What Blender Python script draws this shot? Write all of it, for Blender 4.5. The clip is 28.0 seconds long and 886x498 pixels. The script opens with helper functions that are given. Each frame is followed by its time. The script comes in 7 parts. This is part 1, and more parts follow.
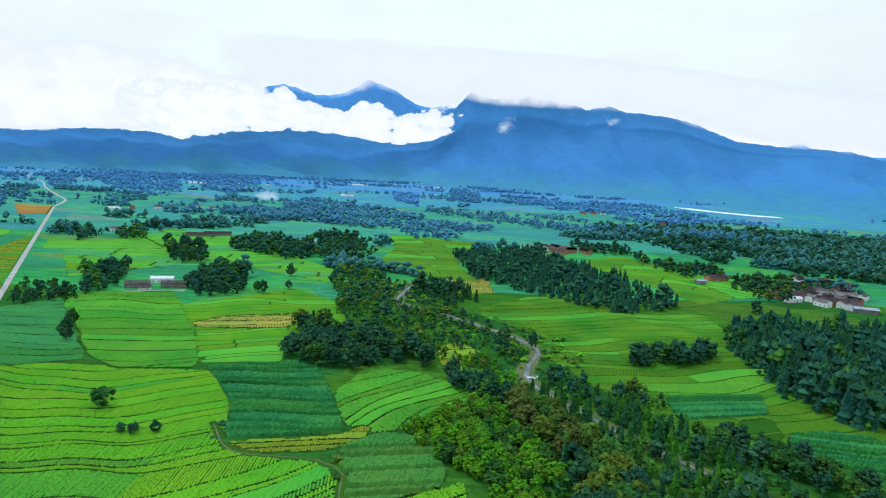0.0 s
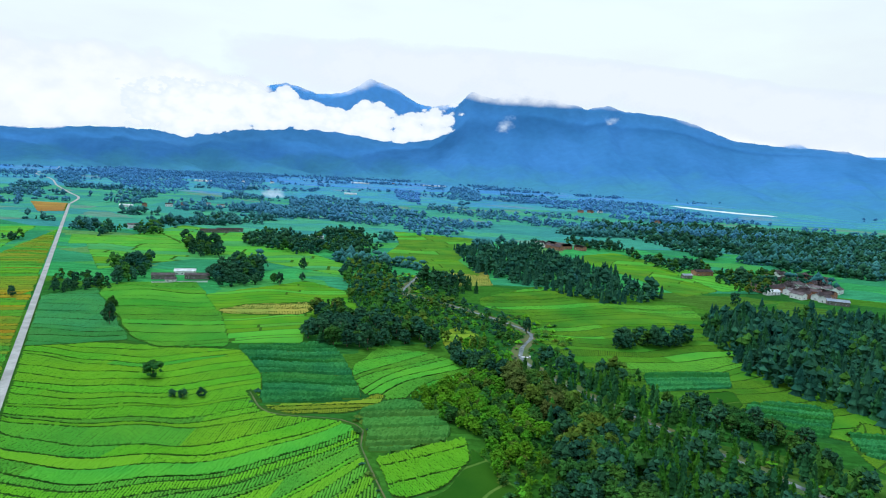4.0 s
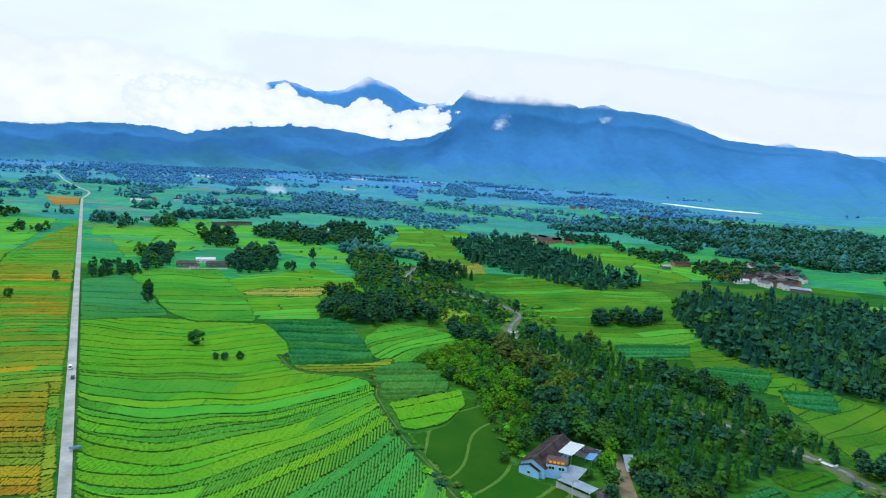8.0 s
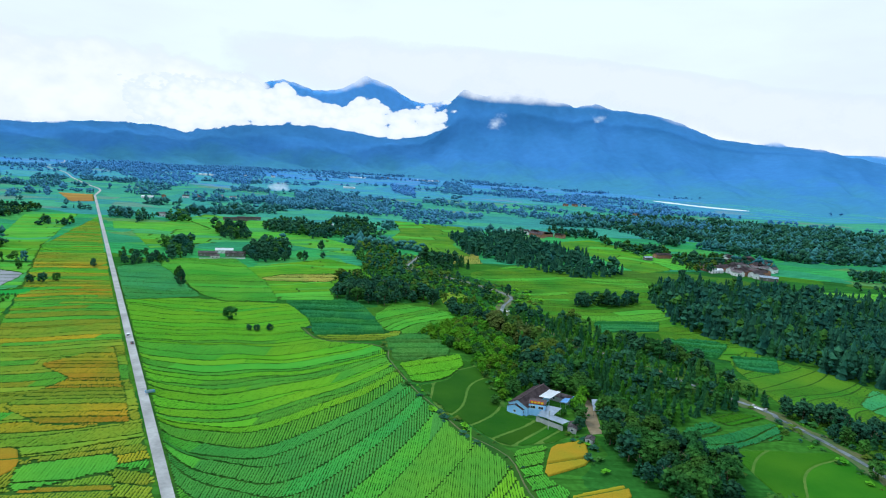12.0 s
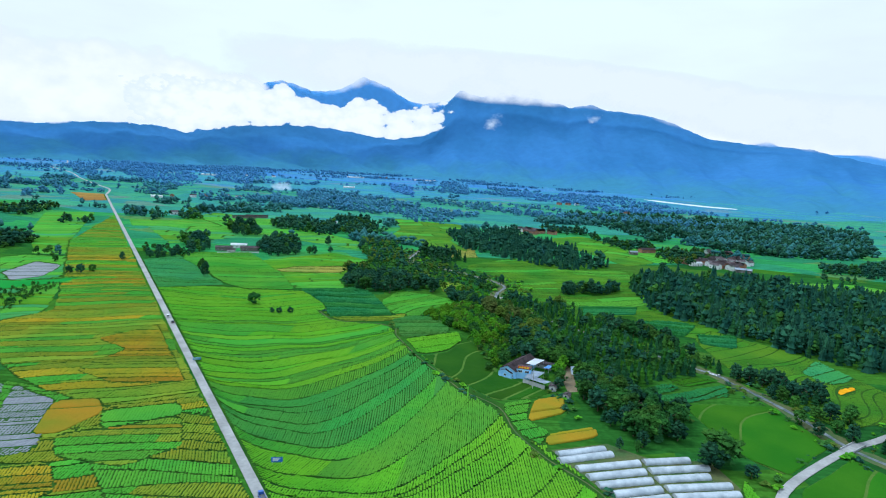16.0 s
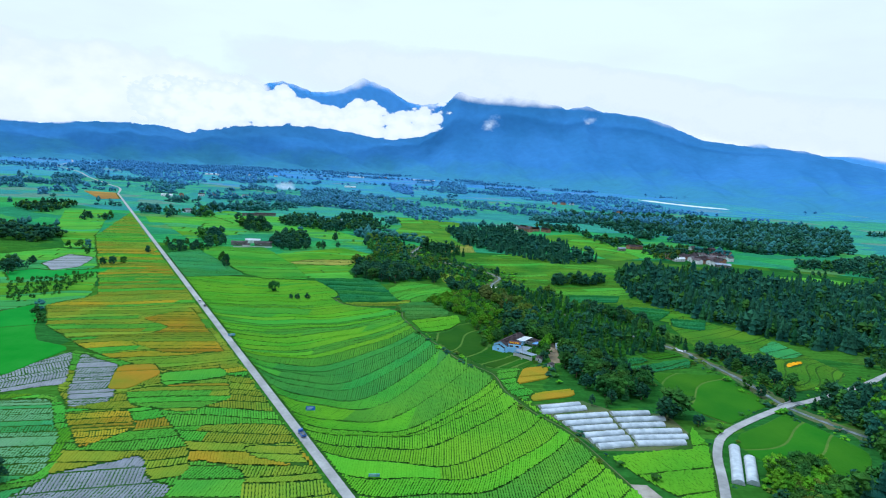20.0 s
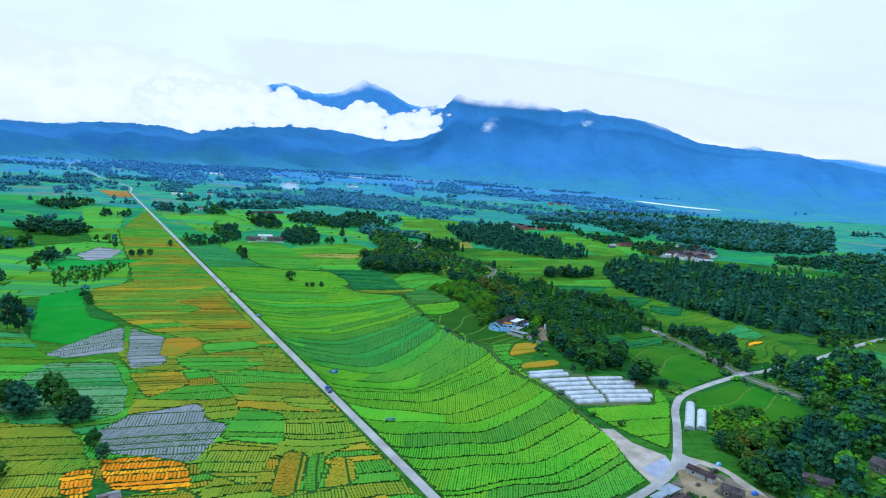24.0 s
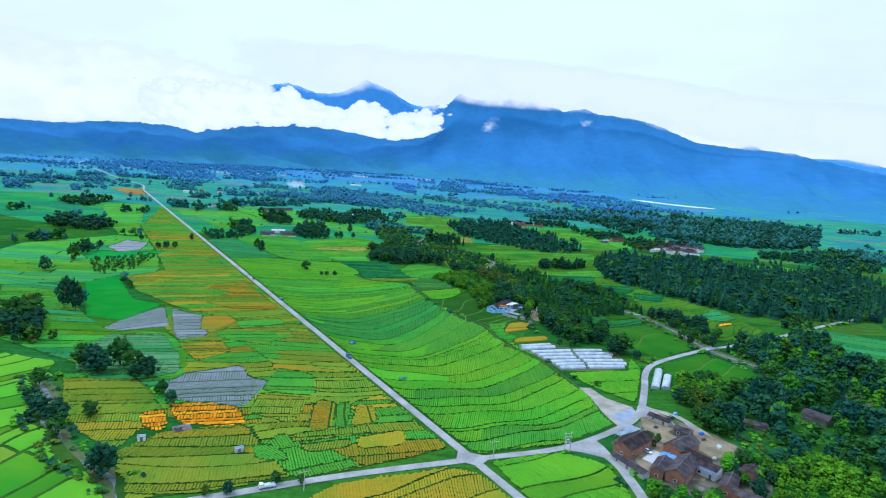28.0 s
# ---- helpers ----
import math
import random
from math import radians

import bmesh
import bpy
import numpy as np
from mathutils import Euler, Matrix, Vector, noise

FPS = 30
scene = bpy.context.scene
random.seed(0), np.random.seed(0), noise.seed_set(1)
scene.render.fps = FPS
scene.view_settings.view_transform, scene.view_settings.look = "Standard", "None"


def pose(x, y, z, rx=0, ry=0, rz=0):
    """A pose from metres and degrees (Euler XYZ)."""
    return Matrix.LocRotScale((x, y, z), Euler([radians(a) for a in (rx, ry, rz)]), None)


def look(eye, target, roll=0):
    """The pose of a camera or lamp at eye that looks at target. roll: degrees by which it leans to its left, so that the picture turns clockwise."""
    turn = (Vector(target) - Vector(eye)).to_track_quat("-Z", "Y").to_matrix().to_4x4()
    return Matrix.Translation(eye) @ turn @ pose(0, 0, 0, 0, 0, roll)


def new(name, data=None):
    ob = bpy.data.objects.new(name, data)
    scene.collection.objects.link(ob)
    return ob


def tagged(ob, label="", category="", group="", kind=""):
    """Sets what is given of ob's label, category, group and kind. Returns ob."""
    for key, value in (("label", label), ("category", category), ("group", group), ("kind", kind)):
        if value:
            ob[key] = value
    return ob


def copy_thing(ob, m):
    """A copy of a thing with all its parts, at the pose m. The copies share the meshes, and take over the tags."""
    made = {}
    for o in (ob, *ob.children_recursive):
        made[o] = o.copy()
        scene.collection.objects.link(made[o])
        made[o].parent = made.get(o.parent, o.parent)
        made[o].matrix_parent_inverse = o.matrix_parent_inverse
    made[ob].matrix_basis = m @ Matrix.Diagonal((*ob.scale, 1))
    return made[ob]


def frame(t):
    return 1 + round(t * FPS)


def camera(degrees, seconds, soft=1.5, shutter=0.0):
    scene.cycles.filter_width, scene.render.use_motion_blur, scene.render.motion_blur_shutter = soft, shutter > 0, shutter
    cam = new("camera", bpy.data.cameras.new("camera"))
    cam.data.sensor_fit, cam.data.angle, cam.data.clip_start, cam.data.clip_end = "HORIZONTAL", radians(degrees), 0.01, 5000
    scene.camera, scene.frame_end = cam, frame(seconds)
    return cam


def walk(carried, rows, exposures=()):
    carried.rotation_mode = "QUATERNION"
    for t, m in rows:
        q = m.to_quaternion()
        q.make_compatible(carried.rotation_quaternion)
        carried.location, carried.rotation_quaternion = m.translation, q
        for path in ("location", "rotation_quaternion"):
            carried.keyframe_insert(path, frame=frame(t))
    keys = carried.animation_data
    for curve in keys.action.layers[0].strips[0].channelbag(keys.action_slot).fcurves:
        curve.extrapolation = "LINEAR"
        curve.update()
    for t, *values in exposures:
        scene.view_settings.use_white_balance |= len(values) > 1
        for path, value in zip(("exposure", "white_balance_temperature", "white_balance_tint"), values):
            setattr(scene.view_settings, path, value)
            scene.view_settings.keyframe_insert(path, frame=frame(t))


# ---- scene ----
# Camera: a drone flying backwards over a farmed valley. seconds, x, y, z, yaw, pitch, roll
cam = camera(70.0, 28.0, soft=1.1)
ROWS = [
    (0, 0.00, 0.00, 120.00, 0.001, -7.720, -2.871),
    (1, -0.52, -10.40, 120.86, 0.030, -7.754, -2.892),
    (2, -1.05, -21.21, 121.72, 0.047, -7.793, -2.919),
    (3, -1.57, -32.83, 122.56, 0.040, -7.841, -2.958),
    (4, -2.10, -45.65, 123.37, -0.002, -7.901, -3.014),
    (5, -2.64, -59.73, 124.14, -0.080, -7.972, -3.084),
    (6, -3.21, -74.78, 124.80, -0.182, -8.046, -3.159),
    (7, -3.84, -90.51, 125.31, -0.297, -8.115, -3.226),
    (8, -4.54, -106.63, 125.64, -0.412, -8.173, -3.277),
    (9, -5.31, -122.88, 125.84, -0.523, -8.219, -3.312),
    (10, -6.16, -138.97, 126.01, -0.624, -8.253, -3.333),
    (11, -7.07, -154.67, 126.19, -0.711, -8.278, -3.342),
    (12, -8.03, -169.91, 126.46, -0.784, -8.295, -3.341),
    (13, -8.96, -184.84, 126.84, -0.853, -8.306, -3.333),
    (14, -9.80, -199.61, 127.34, -0.925, -8.313, -3.318),
    (15, -10.53, -214.36, 127.97, -1.006, -8.317, -3.300),
    (16, -11.20, -229.12, 128.69, -1.088, -8.319, -3.288),
    (17, -11.90, -243.91, 129.42, -1.163, -8.320, -3.292),
    (18, -12.72, -258.74, 130.09, -1.219, -8.321, -3.321),
    (19, -13.67, -273.60, 130.65, -1.257, -8.318, -3.374),
    (20, -14.68, -288.43, 131.10, -1.285, -8.310, -3.440),
    (21, -15.67, -303.17, 131.41, -1.311, -8.292, -3.506),
    (22, -16.57, -317.81, 131.57, -1.342, -8.264, -3.561),
    (23, -17.41, -332.41, 131.66, -1.371, -8.234, -3.606),
    (24, -18.19, -347.09, 131.74, -1.392, -8.212, -3.643),
    (25, -18.94, -361.94, 131.90, -1.398, -8.210, -3.675),
    (26, -19.68, -376.97, 132.15, -1.386, -8.228, -3.702),
    (27, -20.42, -392.14, 132.47, -1.364, -8.261, -3.727),
    (28, -21.15, -407.37, 132.82, -1.336, -8.301, -3.750),
]


def drone(x, y, z, yaw, pitch, roll):
    a, b = radians(yaw), radians(pitch)
    way = Vector((-math.sin(a) * math.cos(b), math.cos(a) * math.cos(b), math.sin(b)))
    eye = Vector((x, y, z))
    return look(eye, eye + way * 100, -roll)


walk(cam, [(t, drone(*row)) for t, *row in ROWS], [(0.0, 0.07, 6550, 6), (12.0, 0.07, 6300, 6), (20.0, 0.06, 5880, 7), (28.0, 0.08, 5600, 9)])

# ---------------------------------------------------------------- light
SUN_EL, SUN_AZ = 58.0, -60.0    # degrees; the azimuth is counted from +y towards +x
world = bpy.data.worlds.new("overcast_sky")
scene.world = world
world.use_nodes = True
wn, wl = world.node_tree.nodes, world.node_tree.links
wn.clear()
w_out = wn.new("ShaderNodeOutputWorld")
w_bg = wn.new("ShaderNodeBackground")
w_sky = wn.new("ShaderNodeTexSky")
w_sky.sky_type, w_sky.sun_disc = "NISHITA", False
w_sky.sun_elevation, w_sky.sun_rotation = radians(SUN_EL), radians(SUN_AZ)
w_gain = wn.new("ShaderNodeVectorMath")
w_gain.operation = "SCALE"
w_gain.inputs["Scale"].default_value = 0.10
wl.new(w_sky.outputs["Color"], w_gain.inputs[0])
w_tc = wn.new("ShaderNodeTexCoord")
w_sep = wn.new("ShaderNodeSeparateXYZ")
wl.new(w_tc.outputs["Generated"], w_sep.inputs[0])
w_map = wn.new("ShaderNodeMapping")
w_map.inputs["Scale"].default_value = (1.0, 1.0, 3.4)
wl.new(w_tc.outputs["Generated"], w_map.inputs["Vector"])
w_noise = wn.new("ShaderNodeTexNoise")
w_noise.inputs["Scale"].default_value, w_noise.inputs["Detail"].default_value = 2.6, 5.0
w_noise.inputs["Roughness"].default_value = 0.52
wl.new(w_map.outputs["Vector"], w_noise.inputs["Vector"])
w_ramp = wn.new("ShaderNodeValToRGB")       # cloud deck: lavender-grey bellies to white
w_ramp.color_ramp.elements[0].position, w_ramp.color_ramp.elements[0].color = 0.28, (0.80, 0.87, 0.975, 1)
w_ramp.color_ramp.elements[1].position, w_ramp.color_ramp.elements[1].color = 0.52, (0.87, 0.975, 1.0, 1)
wl.new(w_noise.outputs["Fac"], w_ramp.inputs["Fac"])
w_up = wn.new("ShaderNodeMapRange")         # thin cloud overhead lets more and bluer light through
w_up.inputs["From Min"].default_value, w_up.inputs["From Max"].default_value = 0.18, 0.80
wl.new(w_sep.outputs["Z"], w_up.inputs["Value"])
w_tint = wn.new("ShaderNodeMix")
w_tint.data_type = "RGBA"
w_tint.inputs["A"].default_value, w_tint.inputs["B"].default_value = (1, 1, 1, 1), (1.08, 1.28, 1.62, 1)
wl.new(w_up.outputs["Result"], w_tint.inputs["Factor"])
w_deck = wn.new("ShaderNodeVectorMath")
w_deck.operation = "MULTIPLY"
wl.new(w_ramp.outputs["Color"], w_deck.inputs[0])
wl.new(w_tint.outputs["Result"], w_deck.inputs[1])
w_mix = wn.new("ShaderNodeMix")
w_mix.data_type = "RGBA"
w_mix.inputs["Factor"].default_value = 0.94  # cloud cover
wl.new(w_gain.outputs["Vector"], w_mix.inputs["A"])
wl.new(w_deck.outputs["Vector"], w_mix.inputs["B"])
w_bg.inputs["Strength"].default_value = 1.0
wl.new(w_mix.outputs["Result"], w_bg.inputs["Color"])
wl.new(w_bg.outputs["Background"], w_out.inputs["Surface"])

sun = new("sun", bpy.data.lights.new("sun", "SUN"))
sun.data.energy, sun.data.angle, sun.data.color = 1.8, radians(12), (0.95, 0.98, 1.0)
sun.matrix_world = look((0, 0, 500), Vector((0, 0, 500)) - Vector((math.sin(radians(SUN_AZ)) * math.cos(radians(SUN_EL)), math.cos(radians(SUN_AZ)) * math.cos(radians(SUN_EL)), math.sin(radians(SUN_EL)))))


# ---------------------------------------------------------------- materials
def material(name, low, high, big=0.02, small=0.9, grain=0.25, island=0.0, each=0.0, hue=0.0, rough=0.8, metal=0.0, bump=0.0, spec=0.3, stretch=(1, 1, 1)):
    """Base colour between low and high by broad noise; value varied by fine noise, by island and by object."""
    m = bpy.data.materials.new(name)
    m.use_nodes = True
    n, l = m.node_tree.nodes, m.node_tree.links
    p = n["Principled BSDF"]
    p.inputs["Roughness"].default_value, p.inputs["Metallic"].default_value = rough, metal
    p.inputs["Specular IOR Level"].default_value = spec
    geo = n.new("ShaderNodeNewGeometry")
    mp = n.new("ShaderNodeMapping")
    mp.inputs["Scale"].default_value = stretch
    l.new(geo.outputs["Position"], mp.inputs["Vector"])
    a = n.new("ShaderNodeTexNoise")
    a.inputs["Scale"].default_value, a.inputs["Detail"].default_value = big, 3.0
    b = n.new("ShaderNodeTexNoise")
    b.inputs["Scale"].default_value, b.inputs["Detail"].default_value = small, 4.0
    for t in (a, b):
        l.new(mp.outputs["Vector"], t.inputs["Vector"])
    r = n.new("ShaderNodeValToRGB")
    r.color_ramp.elements[0].position, r.color_ramp.elements[0].color = 0.36, (*low, 1)
    r.color_ramp.elements[1].position, r.color_ramp.elements[1].color = 0.64, (*high, 1)
    l.new(a.outputs["Fac"], r.inputs["Fac"])
    info = n.new("ShaderNodeObjectInfo")

    def scaled(out, amount, base):
        k = n.new("ShaderNodeMath")
        k.operation = "MULTIPLY_ADD"
        l.new(out, k.inputs[0])
        k.inputs[1].default_value = amount
        if isinstance(base, float):
            k.inputs[2].default_value = base
        else:
            l.new(base, k.inputs[2])
        return k.outputs[0]

    v = scaled(b.outputs["Fac"], 2 * grain, 1.0 - grain - island / 2 - each / 2)
    v = scaled(geo.outputs["Random Per Island"], island, v) if island else v
    v = scaled(info.outputs["Random"], each, v) if each else v
    h = n.new("ShaderNodeHueSaturation")
    l.new(r.outputs["Color"], h.inputs["Color"])
    l.new(v, h.inputs["Value"])
    if hue:
        l.new(scaled(info.outputs["Random"], hue, 0.5 - hue / 2), h.inputs["Hue"])
    l.new(h.outputs["Color"], p.inputs["Base Color"])
    if bump:
        k = n.new("ShaderNodeBump")
        k.inputs["Strength"].default_value, k.inputs["Distance"].default_value = bump, 0.3
        l.new(b.outputs["Fac"], k.inputs["Height"])
        l.new(k.outputs["Normal"], p.inputs["Normal"])
    return m


def crop(name, low, high, **k):
    k = {**dict(big=0.03, small=2.2, grain=0.36, island=0.06, each=0.22, hue=0.02, rough=0.9, spec=0.03), **k}
    return material(name, low, high, **k)


# weedy soil, darkened to hold the shade between rows and terraces
M_SOIL = material("shaded_weedy_soil", (0.022, 0.074, 0.013), (0.034, 0.096, 0.014), big=0.08, small=1.5, grain=0.4, spec=0.0)
M_TOBACCO = crop("bright_green_crop", (0.084, 0.292, 0.017), (0.126, 0.332, 0.016), big=0.018, each=0.1)
M_TEAL = crop("bluish_green_crop", (0.040, 0.215, 0.062), (0.055, 0.250, 0.058))
M_MIDGREEN = crop("mid_green_crop", (0.058, 0.250, 0.026), (0.086, 0.285, 0.024))
M_SEAGREEN = crop("sea_green_crop", (0.040, 0.205, 0.036), (0.056, 0.238, 0.036))
M_CORN = crop("dark_maize", (0.018, 0.128, 0.036), (0.032, 0.168, 0.034), island=0.2, grain=0.55, small=1.4)
M_GREYCORN = crop("grey_green_maize", (0.038, 0.150, 0.028), (0.060, 0.180, 0.030), island=0.4, grain=0.45)
M_PALE = crop("pale_film_striped_crop", (0.085, 0.250, 0.085), (0.130, 0.270, 0.130))
M_LIME = crop("lime_green_rice", (0.048, 0.190, 0.010), (0.092, 0.225, 0.010), island=0.1, grain=0.32)
M_WETRICE = crop("fresh_green_paddy_rice", (0.021, 0.114, 0.006), (0.036, 0.138, 0.007), island=0.06, grain=0.3)
M_PADDY = crop("deep_green_paddy", (0.014, 0.068, 0.005), (0.024, 0.086, 0.006), island=0.06, grain=0.26)
M_EARTH = material("dark_farmyard_earth", (0.060, 0.068, 0.036), (0.150, 0.125, 0.085), big=0.16, small=1.2, grain=0.4, rough=0.95, bump=0.3)
M_VALLEY = crop("yellowish_valley_rice", (0.038, 0.150, 0.012), (0.078, 0.185, 0.012), grain=0.32)
# green weeds, with the shadow lines along the ridges in their dark tone
M_WEEDS = material("shaded_weedy_paths", (0.024, 0.072, 0.013), (0.038, 0.094, 0.014), big=0.08, small=1.5, grain=0.4, spec=0.0)
M_EMERALD = crop("emerald_rice", (0.010, 0.185, 0.016), (0.018, 0.215, 0.020), island=0.06, grain=0.2)
M_OLIVE = crop("olive_yellowing_crop", (0.120, 0.220, 0.018), (0.200, 0.230, 0.018), each=0.3, hue=0.035)
M_OCHRE = crop("ochre_ripening_crop", (0.200, 0.205, 0.014), (0.330, 0.205, 0.014), each=0.3, hue=0.03)
M_MARIGOLD = crop("orange_marigold", (0.62, 0.22, 0.006), (0.70, 0.30, 0.01), island=0.35)
M_TAN = crop("tan_stubble", (0.190, 0.230, 0.040), (0.270, 0.240, 0.045))
M_RUST = crop("rust_red_flower_crop", (0.24, 0.13, 0.03), (0.30, 0.16, 0.035))
M_BUND = material("grassy_bund", (0.026, 0.080, 0.012), (0.046, 0.108, 0.014), big=0.1, small=1.5, grain=0.3, spec=0.0)
M_PALEBUND = material("pale_trodden_bund", (0.060, 0.135, 0.022), (0.095, 0.160, 0.030), big=0.1, small=1.5, grain=0.3, spec=0.0)
M_FILM = material("grey_mulch_film", (0.090, 0.096, 0.112), (0.150, 0.158, 0.178), big=0.1, grain=0.15, island=0.2, rough=0.35, spec=0.5)
M_ROAD = material("worn_pale_concrete", (0.235, 0.226, 0.214), (0.345, 0.332, 0.312), big=0.09, small=0.6, grain=0.26, rough=0.9, bump=0.15)
M_KERB = material("whitish_kerb_concrete", (0.40, 0.385, 0.36), (0.50, 0.48, 0.45), grain=0.12, rough=0.9)
M_DIRT = material("beige_packed_dirt", (0.170, 0.126, 0.070), (0.270, 0.208, 0.125), big=0.12, small=1.1, grain=0.3, rough=0.95, bump=0.3)
M_GRAVEL = material("pale_gravel", (0.250, 0.216, 0.170), (0.370, 0.325, 0.268), big=0.15, small=2.2, grain=0.25, rough=0.95, bump=0.4)
M_GREYGRAVEL = material("grey_gravel", (0.230, 0.255, 0.320), (0.300, 0.325, 0.390), big=0.2, small=2.2, grain=0.25, rough=0.95, bump=0.4)
M_WATER = material("shallow_stony_stream", (0.050, 0.070, 0.070), (0.170, 0.190, 0.200), big=0.25, small=1.2, grain=0.35, rough=0.5, spec=0.2, bump=0.3)
M_BANK = material("creek_bank_scrub", (0.045, 0.095, 0.022), (0.100, 0.105, 0.035), big=0.07, small=0.8, grain=0.4, rough=0.95)
M_BARK = material("brown_grey_bark", (0.10, 0.07, 0.045), (0.16, 0.12, 0.08), big=0.8, small=5, grain=0.3, rough=0.95)


def foliage(name, low, high, **k):
    k = {**dict(big=0.06, small=1.7, grain=0.5, island=0.7, bump=0.7, each=0.35, hue=0.018, rough=0.9, spec=0.03), **k}
    return material(name, low, high, **k)


M_LEAF = foliage("broadleaf_foliage", (0.021, 0.084, 0.020), (0.048, 0.130, 0.020))
M_DARKLEAF = foliage("dark_broadleaf_foliage", (0.016, 0.065, 0.038), (0.028, 0.091, 0.039))
M_OLIVELEAF = foliage("olive_brown_foliage", (0.044, 0.105, 0.016), (0.086, 0.125, 0.016))
M_BRIGHTLEAF = foliage("bright_bamboo_foliage", (0.060, 0.220, 0.016), (0.110, 0.290, 0.014))
M_BUSHLEAF = foliage("yellow_green_bush_foliage", (0.050, 0.178, 0.012), (0.090, 0.232, 0.012), island=0.5, grain=0.35)
M_RUSSETLEAF = foliage("russet_tinged_foliage", (0.050, 0.090, 0.020), (0.092, 0.108, 0.026))
M_BAMBOO = foliage("mid_green_bamboo_foliage", (0.023, 0.100, 0.013), (0.045, 0.148, 0.014))
M_FIR = foliage("fir_needles", (0.014, 0.070, 0.027), (0.028, 0.104, 0.029))
# the next four carry aerial haze in the leaf colour, bluer step by step
M_HAZEFIR = foliage("haze_blued_fir_needles", (0.013, 0.064, 0.046), (0.028, 0.100, 0.050))
M_FARLEAF = foliage("haze_tinted_woodland", (0.030, 0.124, 0.130), (0.045, 0.160, 0.140), big=0.01, island=0.45)
M_MIDLEAF = foliage("hazed_plain_woodland", (0.046, 0.162, 0.258), (0.058, 0.198, 0.274), big=0.01, island=0.35, grain=0.3)
M_HAZELEAF = foliage("haze_blue_woodland", (0.058, 0.192, 0.385), (0.070, 0.224, 0.415), big=0.01, island=0.25, grain=0.25)

# ---------------------------------------------------------------- building blocks
RNG = np.random.default_rng(7)


def data_mesh(name, verts, faces, mats, index=None, smooth=False):
    me = bpy.data.meshes.new(name)
    verts = np.asarray(verts, np.float32)
    faces = [np.asarray(f, np.int32) for f in (faces if isinstance(faces, list) else [faces]) if len(f)]
    me.vertices.add(len(verts))
    me.vertices.foreach_set("co", verts.ravel())
    loops = np.concatenate([f.ravel() for f in faces])
    sizes = np.concatenate([np.full(len(f), f.shape[1], np.int32) for f in faces])
    me.loops.add(len(loops))
    me.loops.foreach_set("vertex_index", loops)
    me.polygons.add(len(sizes))
    me.polygons.foreach_set("loop_start", np.concatenate([[0], np.cumsum(sizes)[:-1]]).astype(np.int32))
    me.polygons.foreach_set("loop_total", sizes)
    me.polygons.foreach_set("use_smooth", np.full(len(sizes), smooth))
    for m in mats:
        me.materials.append(m)
    if index is not None:
        me.polygons.foreach_set("material_index", np.asarray(index, np.int32))
    me.update(calc_edges=True)
    me.validate()
    return me


def child(name, me, parent, label=""):
    ob = new(name, me)
    ob.parent = parent
    return tagged(ob, label)


def part(name, bm, mat, parent, label=""):
    me = bpy.data.meshes.new(name)
    bm.to_mesh(me)
    bm.free()
    me.materials.append(mat)
    return child(name, me, parent, label)


def inside(poly, x, y):
    hit = np.zeros(np.shape(x), bool)
    for (x0, y0), (x1, y1) in zip(poly, poly[1:] + poly[:1]):
        if y0 != y1:
            hit ^= ((y0 > y) != (y1 > y)) & (x < (x1 - x0) * (y - y0) / (y1 - y0) + x0)
    return hit


def line_distance(line, x, y):
    best = np.full(np.shape(x), 1e9)
    for (x0, y0), (x1, y1) in zip(line, line[1:]):
        dx, dy = x1 - x0, y1 - y0
        s = np.clip(((x - x0) * dx + (y - y0) * dy) / (dx * dx + dy * dy), 0, 1)
        best = np.minimum(best, np.hypot(x - x0 - s * dx, y - y0 - s * dy))
    return best


def smooth_line(pts, step=6.0):
    """Catmull-Rom points along a polyline."""
    p = [np.array(q, float) for q in pts]
    p = [2 * p[0] - p[1]] + p + [2 * p[-1] - p[-2]]
    out = []
    for a, b, c, d in zip(p, p[1:], p[2:], p[3:]):
        for s in np.linspace(0, 1, max(2, int(np.hypot(*(c - b)) / step)), endpoint=False):
            out.append(0.5 * (2 * b + (c - a) * s + (2 * a - 5 * b + 4 * c - d) * s ** 2 + (3 * b - a - 3 * c + d) * s ** 3))
    return np.array(out + [p[-2]])


def softened(poly, cut=2.8, wobble=1.6):
    """A field's outline with rounded corners and slightly wandering edges."""
    P = np.array(poly, float)
    out = []
    for k in range(len(P)):
        p, q, r = P[k - 1], P[k], P[(k + 1) % len(P)]
        for e in (p, r):
            d = np.linalg.norm(e - q)
            out.append(q + (e - q) * min(0.2, cut / max(d, 0.01)))
    Q = np.array(out)
    line = []
    for k in range(len(Q)):
        a, b = Q[k], Q[(k + 1) % len(Q)]
        n = max(1, int(np.linalg.norm(b - a) / 7))
        for i in range(n):
            s = a + (b - a) * i / n
            line.append((s[0] + wobble * noise.noise((s[0] / 17, s[1] / 17, 1.5)), s[1] + wobble * noise.noise((s[0] / 17, s[1] / 17, 8.5))))
    return line


def nearest_edge(poly, x, y):
    """For each point the nearest point of an outline."""
    P = np.array(poly, float)
    best, bx, by = np.full(x.shape, 1e18), x.copy(), y.copy()
    for a, b in zip(P, np.roll(P, -1, 0)):
        d = b - a
        t = np.clip(((x - a[0]) * d[0] + (y - a[1]) * d[1]) / max(d @ d, 1e-9), 0, 1)
        px, py = a[0] + t * d[0], a[1] + t * d[1]
        e = (px - x) ** 2 + (py - y) ** 2
        k = e < best
        best, bx, by = np.where(k, e, best), np.where(k, px, bx), np.where(k, py, by)
    return bx, by


